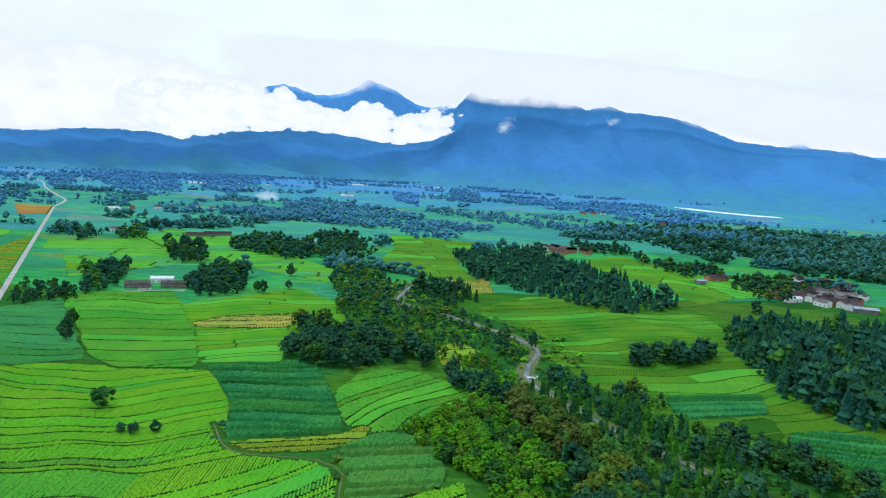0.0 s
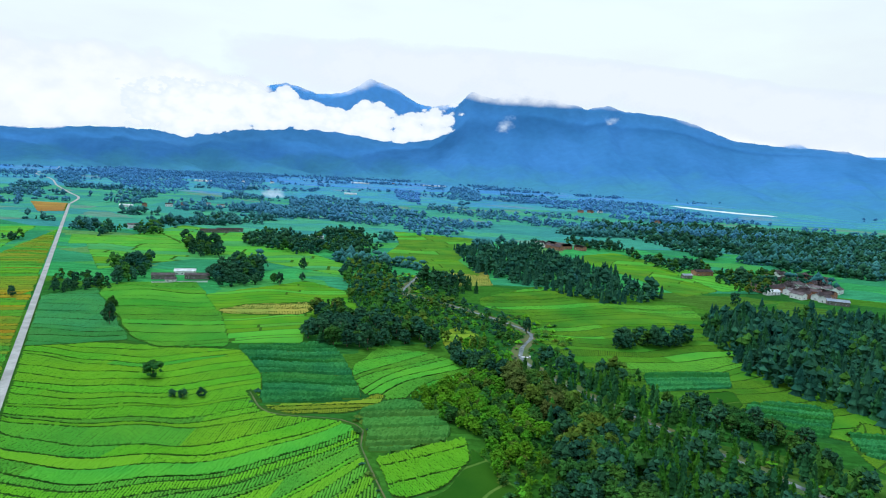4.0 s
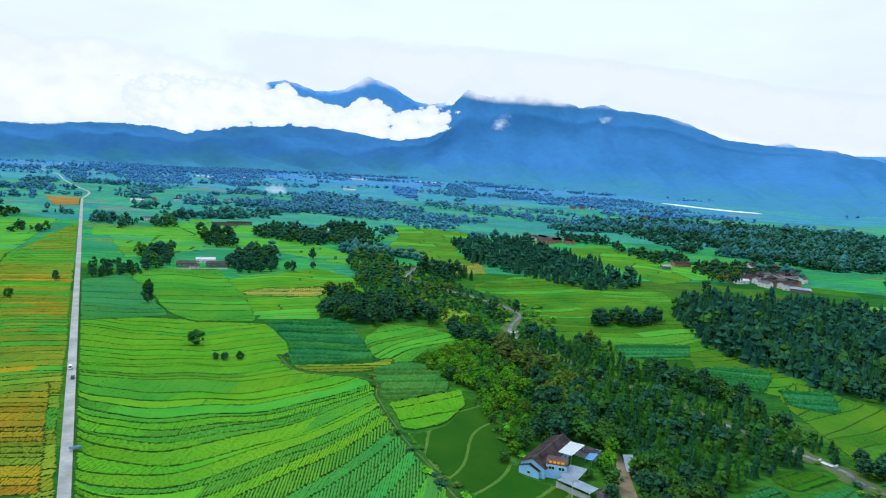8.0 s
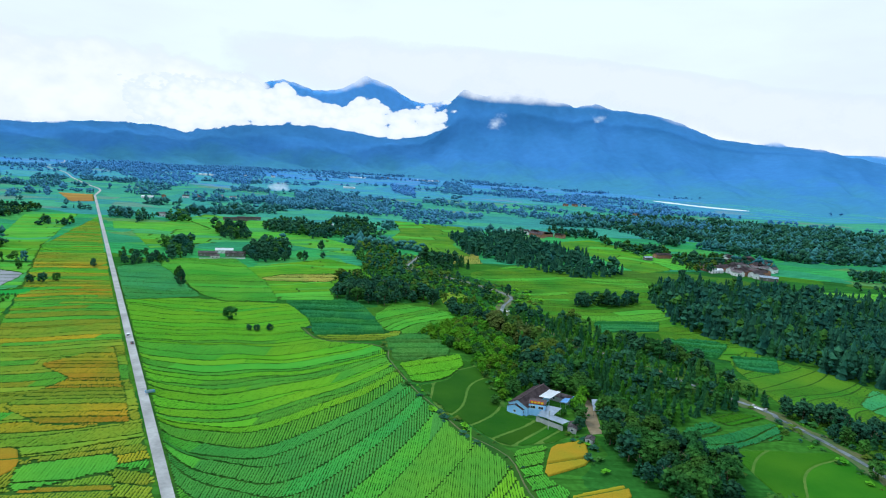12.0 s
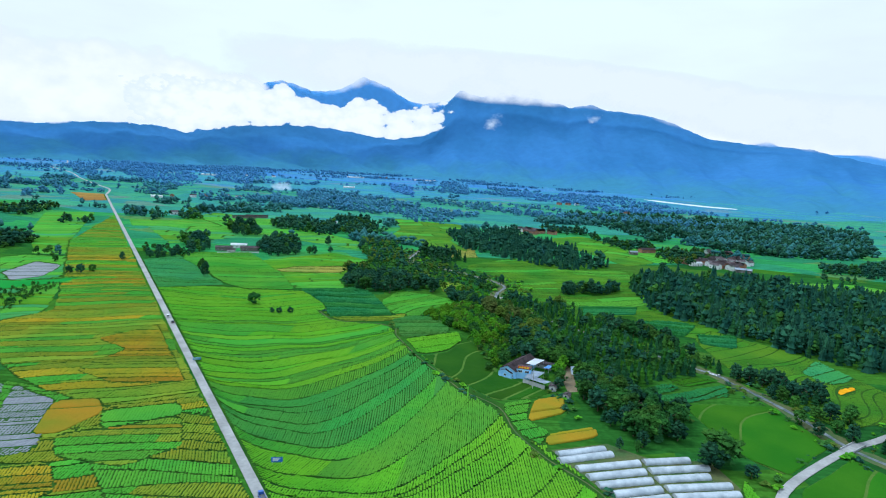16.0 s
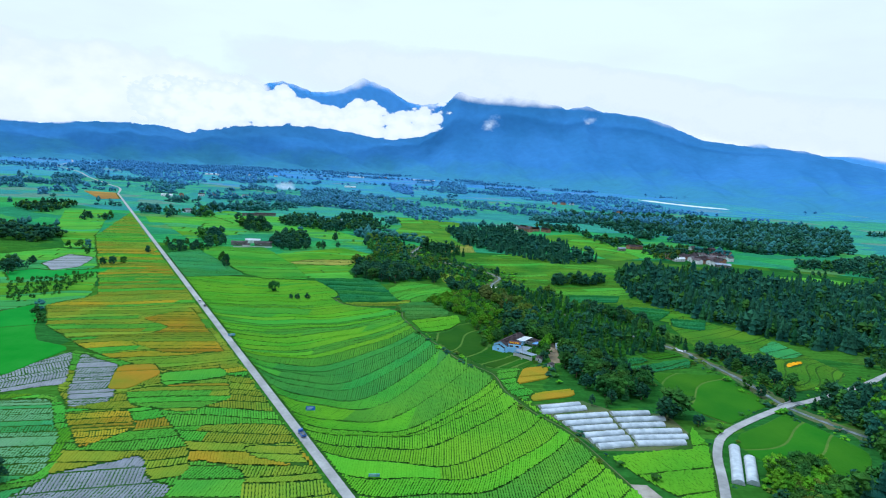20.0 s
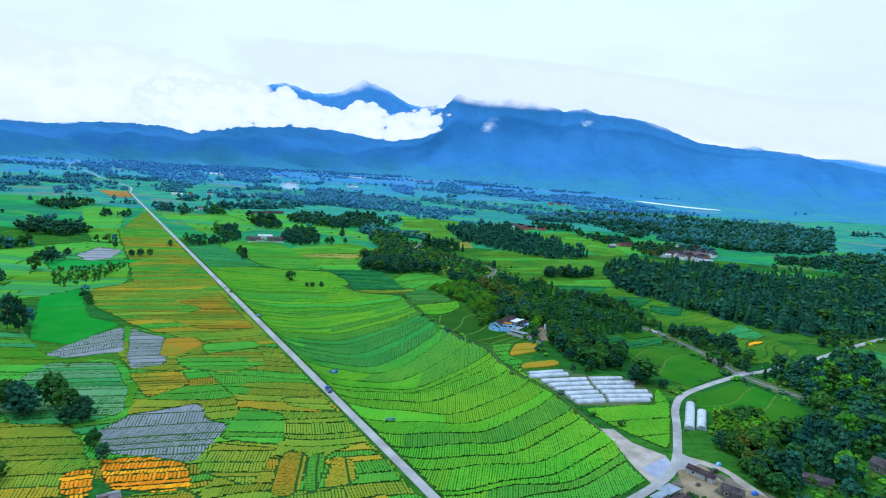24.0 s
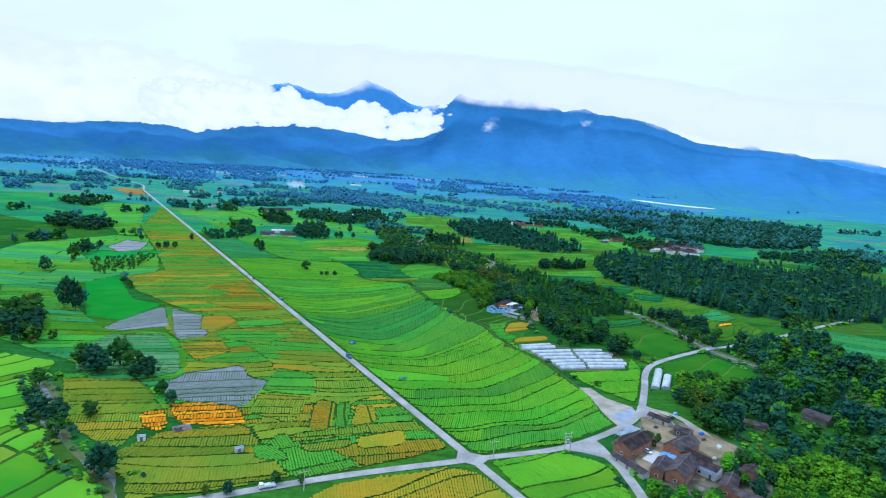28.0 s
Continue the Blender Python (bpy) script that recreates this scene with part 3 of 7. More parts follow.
# name: thing, label, outline, crop, direction of the terraces (degrees), terrace width, row distance, height, way of planting
FIELDS = [
    ("vegetable_field", "green and olive terraces between the flower plots", [(-230, 90), (-108, 60), (-90, -80), (-98, -123), (-140, -117), (-168, -83), (-158, -62), (-172, -14), (-204, 30)], MIX_FLOWER, 13, 8, 1.3, 0.5, "rows"),
    ("vegetable_field", "green plots with dark ridges beyond the emerald rice", [(-500, 340), (-440, 440), (-352, 450), (-333, 320), (-290, 222), (-300, 190), (-340, 150), (-395, 127), (-480, 210)], MIX_GREEN, 12, 13, 2.2, 0.5, "slab"),
    ("vegetable_field", "green plots beside the striped terraces", [(-650, 820), (-590, 860), (-460, 560), (-352, 455), (-440, 450), (-560, 640)], MIX_GREEN, 12, 16, 2.2, 0.5, "slab"),
    ("rice_field", "broad patchwork of yellow-green rice and vegetable plots beyond the creek", [(34, 526), (98, 600), (165, 566), (231, 537), (223, 464), (237, 412), (244, 379), (275, 352), (210, 231), (163, 275), (151, 306), (120, 299), (90, 338), (68, 396), (67, 450), (33, 496)], MIX_VALLEY, 14, 10, 1.5, 0.35, "rows"),
    ("maize_field", "dark green maize strip in tight rows", [(169, 288), (196, 294), (214, 284), (190, 246), (175, 252), (161, 274)], M_CORN, -8, 6, 1.0, 1.6, "canopy"),
    ("maize_field", "bluish green maize plot with a bent edge", [(125, 330), (183, 342), (172, 312), (120, 299)], M_CORN, 8, 6, 1.0, 1.2, "canopy"),
    ("paddy", "small deep green paddy with pale bunds", [(149, 300), (169, 307), (167, 288), (152, 268), (145, 285)], M_PADDY, 20, 12, 2, 0.4, "slab"),
    ("stubble_field", "tan and green terraced stubble plot", [(-1, 648), (48, 679), (51, 589), (10, 574)], M_TAN, 5, 9, 2.4, 0.3, "rows"),
    ("rice_field", "bright green rice terraces by the river wood", [(-77, 759), (-66, 867), (-88, 1032), (58, 979), (18, 746), (40, 643), (-13, 661), (-86, 714)], MIX_VALLEY, 12, 20, 2.5, 0.4, "slab"),
    ("rice_field", "light green terraced plots below the far village", [(197, 850), (255, 896), (340, 724), (293, 621), (245, 584), (218, 691), (178, 796)], MIX_VALLEY, -25, 18, 2.5, 0.4, "slab"),
    ("rice_field", "bright green plots behind the old farm", [(-442, 725), (-420, 961), (-296, 902), (-110, 668), (-110, 603), (-220, 671), (-285, 651), (-342, 569)], MIX_GREEN, 8, 20, 2.5, 0.4, "slab"),
    ("flower_field", "dull orange and green striped plot near the road", [(-435, 810), (-408, 854), (-340, 763), (-420, 733), (-460, 718), (-504, 799)], M_MIDGREEN, 10, 14, 2.5, 0.4, "slab"),
    ("flower_field", "reddish orange flower plot at the road's far end", [(-841, 1230), (-762, 1226), (-680, 1083), (-713, 1054)], M_RUST, 10, 25, 3, 0.4, "slab"),
    ("vegetable_field", "teal green field in long terraces by the road", [(-322, 447), (-298, 487), (-244, 410), (-199, 344), (-252, 320)], M_TEAL, 14, 13, 1.15, 0.65, "rows"),
    ("vegetable_field", "green terraced field below the old farm", [(-298, 510), (-230, 532), (-207, 493), (-170, 429), (-137, 351), (-135, 340), (-177, 333), (-206, 356), (-231, 395), (-285, 465)], M_MIDGREEN, 12, 14, 1.15, 0.65, "rows"),
    ("rice_field", "smooth yellow-green rice plots beside the clump of trees", [(-203, 483), (-157, 538), (-134, 564), (-92, 530), (-71, 474), (-66, 433), (-89, 412), (-102, 402), (-91, 359), (-137, 350), (-167, 421)], MIX_RICE, 12, 11, 2.0, 0.45, "slab"),
    ("stubble_field", "tan terraces in narrow curved bands", [(-172, 433), (-160, 455), (-112, 474), (-98, 460), (-109, 430), (-165, 422)], M_TAN, 10, 6, 2.0, 0.5, "rows"),
    ("tobacco_field", "long bright green tobacco field in curved terraced rows", [(-251, 320), (-140, 120), (-4, -122), (7, -137), (50, -121), (82, -96), (78, -82), (79, -54), (75, -43), (61, 5), (48, 41), (33, 89), (-3, 138), (-15, 163), (-34, 215), (-34, 228), (-46, 239), (-74, 242), (-89, 252), (-99, 292), (-126, 338), (-177, 333), (-199, 344)], MIX_TOBACCO, 0, 9.5, 1.15, 0.55, "contour"),
    ("maize_field", "square plot of dark blue-green maize", [(-129, 343), (-73, 362), (-54, 317), (-41, 272), (-42, 266), (-89, 253), (-99, 292)], M_CORN, 12, 7, 0.9, 1.5, "canopy"),
    ("vegetable_field", "fan of green terraces below the clump of trees", [(-51, 318), (-39, 367), (-27, 353), (-9, 351), (21, 324), (22, 316), (3, 291), (-17, 269), (-27, 265), (-41, 275), (-51, 302)], M_MIDGREEN, 52, 10, 1.15, 0.65, "rows"),
    ("flower_field", "yellow-orange curved flower strip under the maize", [(-88, 250), (-41, 263), (-33, 276), (-27, 271), (-31, 259), (-43, 247), (-72, 241), (-86, 246)], M_OLIVE, 10, 5, 1.1, 0.5, "rows"),
    ("maize_field", "grey-green rounded maize plot beside the path", [(-40, 250), (-22, 268), (0, 262), (6, 232), (0, 212), (-16, 206), (-32, 208), (-34, 229)], M_GREYCORN, 12, 10, 0.9, 1.2, "canopy"),
    ("vegetable_field", "tall green curved terrace above the paddies", [(-25, 202), (12, 227), (14, 202), (4, 181), (-14, 170), (-21, 185)], M_TOBACCO, 32, 11, 1.0, 0.9, "rows"),
    ("paddy", "deep green paddies with curved bunds by the farmhouse", [(-13, 167), (4, 178), (14, 202), (14, 217), (32, 182), (33, 137), (64, 114), (50, 103), (29, 96), (-2, 139)], M_PADDY, 60, 14, 2, 0.35, "slab"),
    ("grain_field", "ripe ochre square plot below the farmhouse", [(50, 100), (66, 107), (64, 84), (42, 71)], M_OCHRE, 20, 40, 1.6, 0.8, "slab"),
    ("grain_field", "ripe ochre strip above the plastic tunnels", [(49, 56), (74, 68), (74, 56), (47, 44)], M_OCHRE, 25, 40, 1.6, 0.8, "slab"),
    ("vegetable_field", "green vegetable plot beside the footpath", [(31, 92), (48, 101), (42, 73), (51, 60), (45, 43), (34, 58)], M_MIDGREEN, 30, 8, 1.1, 0.6, "rows"),
    ("vegetable_field", "bright green plot beside the plastic tunnels", [(73, -18), (112, -3), (128, 23), (124, -12), (103, -63), (82, -37)], M_TOBACCO, 20, 13, 1.15, 0.65, "rows"),
    ("paddy", "smooth deep green paddy along the creek", [(133, 105), (184, 108), (188, 59), (148, 26), (139, 41), (133, 73)], M_WETRICE, 40, 26, 2, 0.35, "slab"),
    ("paddy", "smooth green paddy inside the road bend", [(147, 14), (190, 46), (207, 1), (188, -28), (169, -31), (148, -24), (141, 2)], M_WETRICE, 35, 24, 2, 0.35, "slab"),
    ("vegetable_field", "bluish leafy vegetable plots at the wood's edge", [(108, 111), (139, 123), (172, 140), (168, 120), (136, 106), (105, 100)], M_CORN, 25, 8, 1.1, 0.6, "rows"),
    ("flower_field", "olive and orange striped terraces along the road", [(-546, 837), (-335, 458), (-194, 205), (-113, 61), (-126, 54), (-179, 67), (-227, 95), (-273, 136), (-306, 190), (-287, 227), (-333, 320), (-456, 549)], MIX_FLOWER, 11, 8, 1.3, 0.55, "rows"),
    ("flower_field", "ochre flowering terraces beside the road", [(-200, 205), (-140, 100), (-176, 93), (-205, 110), (-196, 150), (-222, 168)], MIX_OCHRE, 11, 6.5, 1.3, 0.55, "rows"),
    ("flower_field", "mixed olive and green terraces running to the crossroads", [(-113, 60), (-42, -66), (-6, -132), (-43, -155), (-70, -166), (-87, -145), (-98, -123), (-95, -80), (-114, -27), (-148, 16), (-178, 57)], MIX_FLOWER, 12, 8, 1.3, 0.55, "rows"),
    ("flower_field", "yellow flower plots near the crossroads", [(-42, -70), (-6, -132), (-43, -155), (-60, -140), (-70, -105)], MIX_CROSS, 16, 9, 1.3, 0.55, "rows"),
    ("vegetable_field", "green plot curving round the flower beds", [(-43, -153), (-70, -166), (-90, -140), (-86, -125), (-60, -140)], M_MIDGREEN, 30, 18, 1.3, 0.55, "rows"),
    ("mulched_field", "grey plastic mulch film in long bands", [(-243, 24), (-240, 56), (-229, 89), (-203, 35), (-236, 15)], M_FILM, 45, 9, 1.5, 0.25, "rows"),
    ("mulched_field", "silver mulch film strips in short bands", [(-223, 87), (-190, 68), (-169, 18), (-186, 5)], M_FILM, 15, 7, 1.5, 0.25, "rows"),
    ("mulched_field", "large grey mulch film plot in curved bands", [(-172, -68), (-130, -37), (-120, -55), (-107, -61), (-110, -99), (-149, -94)], M_FILM, 16, 10, 1.4, 0.25, "rows"),
    ("mulched_field", "flat grey film-covered plot beside an orchard", [(-405, 349), (-410, 408), (-378, 396), (-363, 344), (-377, 319)], M_FILM, 15, 14, 1.6, 0.3, "slab"),
    ("rice_field", "smooth emerald rice plot", [(-328, 157), (-315, 193), (-262, 106), (-233, 94), (-240, 43), (-270, 49)], M_EMERALD, 30, 90, 2, 0.45, "slab"),
    ("rice_field", "smooth emerald strip beside the film-covered plot", [(-395, 320), (-372, 316), (-330, 345), (-333, 322), (-382, 264), (-410, 300)], M_EMERALD, 30, 90, 2, 0.45, "slab"),
    ("vegetable_field", "green terraces with dark ridges beside the creek trees", [(-384, 127), (-345, 151), (-270, 49), (-240, 20), (-200, 20), (-170, -14), (-156, -62), (-164, -81), (-228, -47), (-290, -14)], MIX_GREEN, 14, 9, 1.3, 0.5, "rows"),
    ("rice_field", "bright lime-green rice beyond the small creek", [(-300, -30), (-235, -48), (-218, -98), (-194, -128), (-150, -170), (-132, -190), (-150, -230), (-300, -230)], MIX_CREEK, 62, 15, 2, 0.45, "slab"),
    ("vegetable_field", "olive terraces above the small creek", [(-220, -66), (-185, -60), (-165, -85), (-149, -103), (-140, -117), (-148, -130), (-150, -153), (-178, -132), (-203, -97)], MIX_GOLD, 14, 8, 1.3, 0.5, "rows"),
    ("flower_field", "small bed of orange marigolds", [(-156, -114), (-148, -106), (-141, -116), (-138, -132), (-147, -129)], M_MARIGOLD, 25, 5, 1.5, 0.5, "rows"),
    ("flower_field", "brilliant orange marigold beds", [(-146, -100), (-130, -96), (-111, -101), (-103, -118), (-114, -124), (-124, -122), (-134, -123)], M_MARIGOLD, 15, 5, 1.5, 0.5, "rows"),
    ("flower_field", "ochre flower plot with green ridges by the road", [(-150, -154), (-135, -129), (-102, -119), (-87, -145), (-70, -166), (-93, -176), (-128, -190)], MIX_GOLD, 12, 8, 1.3, 0.5, "rows"),
    ("flower_field", "yellow flower rows south of the crossroads", [(-120, -260), (-52, -169), (-5, -150), (9, -156), (58, -250)], M_OCHRE, 16, 12, 1.3, 0.5, "rows"),
    ("tobacco_field", "bright green tobacco plot at the lane fork", [(12, -142), (46, -130), (60, -136), (66, -143), (68, -168), (70, -250), (60, -250)], M_TOBACCO, 42, 14, 1.15, 0.65, "rows"),
    ("rice_field", "yellow-green rough plots between creek and fir wood", [(188, 152), (195, 240), (221, 270), (262, 214), (276, 124), (240, 90), (206, 80), (199, 114)], MIX_VALLEY, 40, 11, 1.5, 0.35, "rows"),
    ("maize_field", "second dark maize plot in straight rows", [(202, 254), (236, 256), (217, 219), (195, 228)], M_CORN, 0, 7, 1.0, 1.5, "canopy"),
    ("vegetable_field", "bluish striped plot near the fir wood", [(238, 171), (266, 200), (271, 165), (245, 148)], M_TEAL, 30, 9, 1.3, 0.6, "rows"),
    ("flower_field", "small orange flower plot beyond the creek", [(242, 139), (257, 149), (254, 139), (239, 129)], M_MARIGOLD, 30, 8, 1.3, 0.5, "rows"),
    ("vegetable_field", "pale teal striped field beyond the bridge road", [(300, 125), (335, 142), (400, 100), (360, 25), (312, 25), (299, 48), (300, 91)], M_TEAL, -35, 12, 1.3, 0.6, "rows"),
    ("rice_field", "light green plots along the far village", [(283, 795), (345, 770), (360, 700), (340, 640), (298, 623)], M_MIDGREEN, -30, 22, 2.5, 0.4, "slab"),
    ("rice_field", "light green plots behind the fir wood", [(413, 522), (513, 533), (544, 496), (470, 424), (400, 450)], M_MIDGREEN, -20, 22, 2.5, 0.4, "slab"),
    ("grain_field", "rounded ochre plot among the terraces", [(-172, 73), (-162, 58), (-168, 34), (-180, 32), (-189, 66)], M_OCHRE, 20, 60, 1.8, 0.5, "slab"),
    ("flower_field", "ochre curved bands below the rounded plot", [(-169, 31), (-125, 56), (-113, 28), (-128, 7), (-158, 12)], MIX_OCHRE, 12, 6, 1.3, 0.5, "rows"),
    ("vegetable_field", "green plot among the ochre bands", [(-155, 39), (-124, 58), (-132, 72), (-163, 58)], M_MIDGREEN, 14, 30, 1.3, 0.5, "rows"),
    ("flower_field", "orange-yellow bands beside the mulch film", [(-183, 0), (-157, 9), (-143, -13), (-158, -35)], MIX_OCHRE, 16, 6, 1.2, 0.5, "rows"),
    ("flower_field", "ochre flower plot in cross rows", [(-74, -122), (-76, -85), (-64, -87), (-63, -119)], M_OCHRE, 100, 14, 1.3, 0.5, "rows"),
    ("vegetable_field", "narrow green plot between flower beds", [(-62, -117), (-64, -88), (-56, -86), (-55, -115)], M_MIDGREEN, 100, 14, 1.3, 0.5, "rows"),
    ("flower_field", "bright ochre plot of cross rows", [(-54, -114), (-54, -87), (-44, -89), (-41, -108)], M_OCHRE, 100, 14, 1.3, 0.5, "rows"),
    ("flower_field", "long olive flower band with ridged rows", [(-79, -134), (-80, -127), (-45, -112), (-43, -121), (-73, -134)], M_OLIVE, 12, 40, 1.3, 0.5, "rows"),
    ("flower_field", "short olive flower band with ridged rows", [(-76, -138), (-52, -129), (-51, -137), (-67, -144)], M_OLIVE, 12, 40, 1.3, 0.5, "rows"),
    ("flower_field", "deep ochre plot beside the road", [(-50, -127), (-28, -115), (-27, -132), (-48, -139)], M_OCHRE, 14, 40, 1.3, 0.5, "rows"),
    ("vegetable_field", "green plot below the curved ochre band", [(-95, -139), (-85, -138), (-73, -152), (-89, -153)], M_MIDGREEN, 60, 20, 1.3, 0.5, "rows"),
    ("vegetable_field", "pale terraces striped with plastic film", [(-220, -55), (-232, -22), (-233, 8), (-200, 15), (-173, -22), (-161, -55), (-171, -67), (-201, -73)], MIX_PALE, 14, 7, 1.3, 0.4, "rows"),
    ("flower_field", "olive wedge beside the straight road", [(-91, -26), (-70, -18), (-58, -41), (-85, -34)], M_OLIVE, 5, 6, 1.3, 0.5, "rows"),
    ("vegetable_field", "green terraces of short rows", [(-107, -77), (-108, -38), (-84, -47), (-77, -78)], M_MIDGREEN, 8, 9, 1.3, 0.5, "rows"),
    ("flower_field", "olive and yellow terraces of short rows", [(-107, -104), (-107, -81), (-79, -82), (-81, -115)], M_OLIVE, 8, 7, 1.3, 0.5, "rows"),
    ("vegetable_field", "dark leafy plot at the wood's corner", [(111, 117), (134, 138), (142, 129), (119, 113)], M_CORN, 30, 9, 1.2, 0.9, "rows"),
    ("vegetable_field", "green kitchen plots beside the creek", [(138, 142), (158, 152), (172, 146), (146, 131)], M_WETRICE, 25, 7, 1.3, 0.6, "rows"),
    ("rice_field", "yellow-green plot beside the clump of trees", [(2, 366), (14, 352), (28, 400), (12, 420), (0, 400)], M_OLIVE, 20, 12, 1.8, 0.4, "slab"),
]
FIELDS = [(f[0], f[1], softened(f[2]), *f[3:]) for f in FIELDS]
KEEP_OFF = [f[2] for f in FIELDS]
# the hollow in the tobacco field: level c, where its terrace turns, how steeply it climbs to the east
TURN = [(-160, 15, 0.0066), (-99, -10, 0.0068), (-68, -26, 0.0088), (-31, -32, 0.0093), (3, -50, 0.015), (18, -56, 0.028), (40, -62, 0.029), (105, -106, 0.0135), (170, -136, 0.0055), (330, -230, 0.003)]


def hollow(x, c):
    c0, xm, k = np.array(TURN).T
    d = x - np.interp(c, c0, xm)
    return np.where(d > 0, np.interp(c, c0, k) * d ** 2, np.minimum(0.009 * d ** 2, -0.5 * d))


def blocked(x, y, later):
    off = np.zeros(x.shape, bool)
    for line, w in ROADS:
        off |= line_distance(line, x, y) < w / 2 + 1.0
    x0, x1, y0, y1 = x.min(), x.max(), y.min(), y.max()
    for poly in (*later, *YARDS, GREENHOUSES):
        px, py = np.array(poly, float).T
        if px.min() < x1 and px.max() > x0 and py.min() < y1 and py.max() > y0:
            off |= inside(poly, x, y)
    return off


def next_wave(strip):
    return strip * (0.12 + 0.2 * RNG.random()), 14 + 30 * RNG.random(), 6.28 * RNG.random()


def plot(base, mat, X, Y, ok, way, row, tall, eu, later, poly, dense=False):
    """One band of crop: rows across it, or a closed stand."""
    if not ok.any():
        return
    idx = np.argwhere(ok)
    box = idx[:, 0].min(), idx[:, 0].max() + 1
    X, Y, ok = X[box[0]:box[1]], Y[box[0]:box[1]], ok[box[0]:box[1]]
    ok &= ~blocked(X, Y, later)
    m, n2 = ok.shape
    if way == "rows":
        keep = ok[:, :-1] & ok[:, 1:]
        half = row * 0.5 * ((1.0 if dense else 0.72) + 0.32 * RNG.random((m, n2)))
        top = tall * (0.6 + 0.8 * RNG.random((m, n2)))
        if not dense:
            # single plants: the row swells and narrows
            bead = (np.arange(n2)[None] + RNG.integers(0, 2, (m, 1))) % 2
            half, top = half * (1.16 - 0.46 * bead), top * (1.1 - 0.35 * bead)
        rings = []
        for off, hh in ((-1.0, 0.02), (-0.55, 1.0), (0.55, 1.0), (1.0, 0.02)):
            rings.append(np.stack([X + eu[0] * half * off, Y + eu[1] * half * off, np.maximum(top * hh, 0.55 * top)], -1))
        V = np.stack(rings, 2).reshape(-1, 3)
        ii, jj = np.nonzero(keep)
        base_i = (ii * n2 + jj) * 4
        Q = np.concatenate([np.stack([base_i + q, base_i + q + 1, base_i + 5 + q, base_i + 4 + q], 1) for q in range(3)])
    else:
        # the stand reaches its outline: cells that cross it are drawn in to the edge
        keep = ok[:-1, :-1] | ok[1:, :-1] | ok[1:, 1:] | ok[:-1, 1:]
        ex, ey = nearest_edge(poly, X, Y)
        out = ~inside(poly, X, Y)
        X, Y = np.where(out, ex, X), np.where(out, ey, Y)
        bad = blocked(X, Y, later)
        keep &= ~(bad[:-1, :-1] | bad[1:, :-1] | bad[1:, 1:] | bad[:-1, 1:])
        z = tall + (0.75 * tall if dense and tall > 0.8 else 0.22) * (RNG.random((m, n2)) - 0.5)
        z[:, 0] = z[:, -1] = 0.06
        z = np.where(out, 0.06, z)
        V = np.stack([X, Y, z], -1).reshape(-1, 3)
        ii, jj = np.nonzero(keep)
        b = ii * n2 + jj
        Q = np.stack([b, b + n2, b + n2 + 1, b + 1], 1)
    if len(Q) > 3:
        used, inv = np.unique(Q, return_inverse=True)
        child("crop_band", data_mesh("crop_band", V[used], inv.reshape(Q.shape), [mat], smooth=way == "slab" and not dense), base)


def build_field(k, name, label, poly, mat, angle, strip, row, height, way):
    contour, ragged = way == "contour", way == "canopy"
    way = "rows" if contour else "slab" if ragged else way
    crops = mat if isinstance(mat, list) else [mat]
    base = sheet(name, poly, 0.035 + 0.003 * k, (M_SOIL if name in ("tobacco_field", "maize_field", "mulched_field") else M_WEEDS) if way in ("rows", "contour") else M_PALEBUND if name == "paddy" else M_BUND, 0.03)
    tagged(base, label, "field")
    later = KEEP_OFF[k + 1:]
    a = radians(angle)
    eu, ev = np.array([math.cos(a), math.sin(a)]), np.array([-math.sin(a), math.cos(a)])
    P = np.array(poly, float)
    c = P.mean(0)
    u0, u1 = ((P - c) @ eu).min() - 12, ((P - c) @ eu).max() + 12
    v0, v1 = ((P - c) @ ev).min() - 60, ((P - c) @ ev).max() + 25
    if contour:
        c, u0, u1, v0, v1 = np.zeros(2), P[:, 0].min(), P[:, 0].max(), -190.0, 330.0
    ph = RNG.random(4) * 6.28
    size = u1 - u0
    amp = min(9.0, strip * 0.55) if size > 150 else min(5.0, strip * 0.35) if size > 90 else 0.8
    sweep = {"tobacco_field": 15.0, "flower_field": 6.0}.get(name, 3.0) * (1 if size > 120 else 0)

    def bend(u, v):
        if contour:
            return hollow(u, v) + 2.6 * np.sin(u / 15 + v / 19) + 1.5 * np.sin(u / 6.7 + v / 11 + 2) + 2.2 * np.sin(u / 29 - v / 31 + 1)
        return sweep * (u / 100.0) ** 2 + amp * np.sin(u / max(16, size * 0.11) + v / 90 + ph[0]) + 0.35 * amp * np.sin(u / 11.0 + v / 23 + ph[1]) + 0.5 * amp * np.sin(v / 40 + ph[2])

    step = 1.05 if way == "rows" else max(1.6, height * 2.2)
    if way == "slab":
        row = 0.75 if ragged else 0.6 if size < 60 else 1.0 if size < 110 else 1.9 if size < 330 else 3.6
        step = row
    swing = min(strip, 12.0) * (1.0 if size > 90 else 0.2)
    wave = next_wave(swing)
    v = v0
    while v < v1:
        wide = strip * (0.5 + RNG.random()) * (1.25 if contour and v < -20 else 1.0)
        gap = 1.15 if contour else 1.9 if ragged else 1.05 if way == "rows" else 0.8
        n = max(2, int((wide - gap) / step) + 1)
        vs = np.linspace(v + gap / 2, v + wide - gap / 2, n)
        tall = height * (0.85 + 0.3 * RNG.random())
        if way == "rows":
            us = np.arange(u0, u1, row) + RNG.random() * row
            us = us + (RNG.random(len(us)) - 0.5) * 0.2
            U, Vv = np.meshgrid(us, vs, indexing="ij")
            slant = RNG.uniform(-0.12, 0.42)
            U = U + (Vv - v) * slant
        else:
            us = np.arange(u0, u1, row)
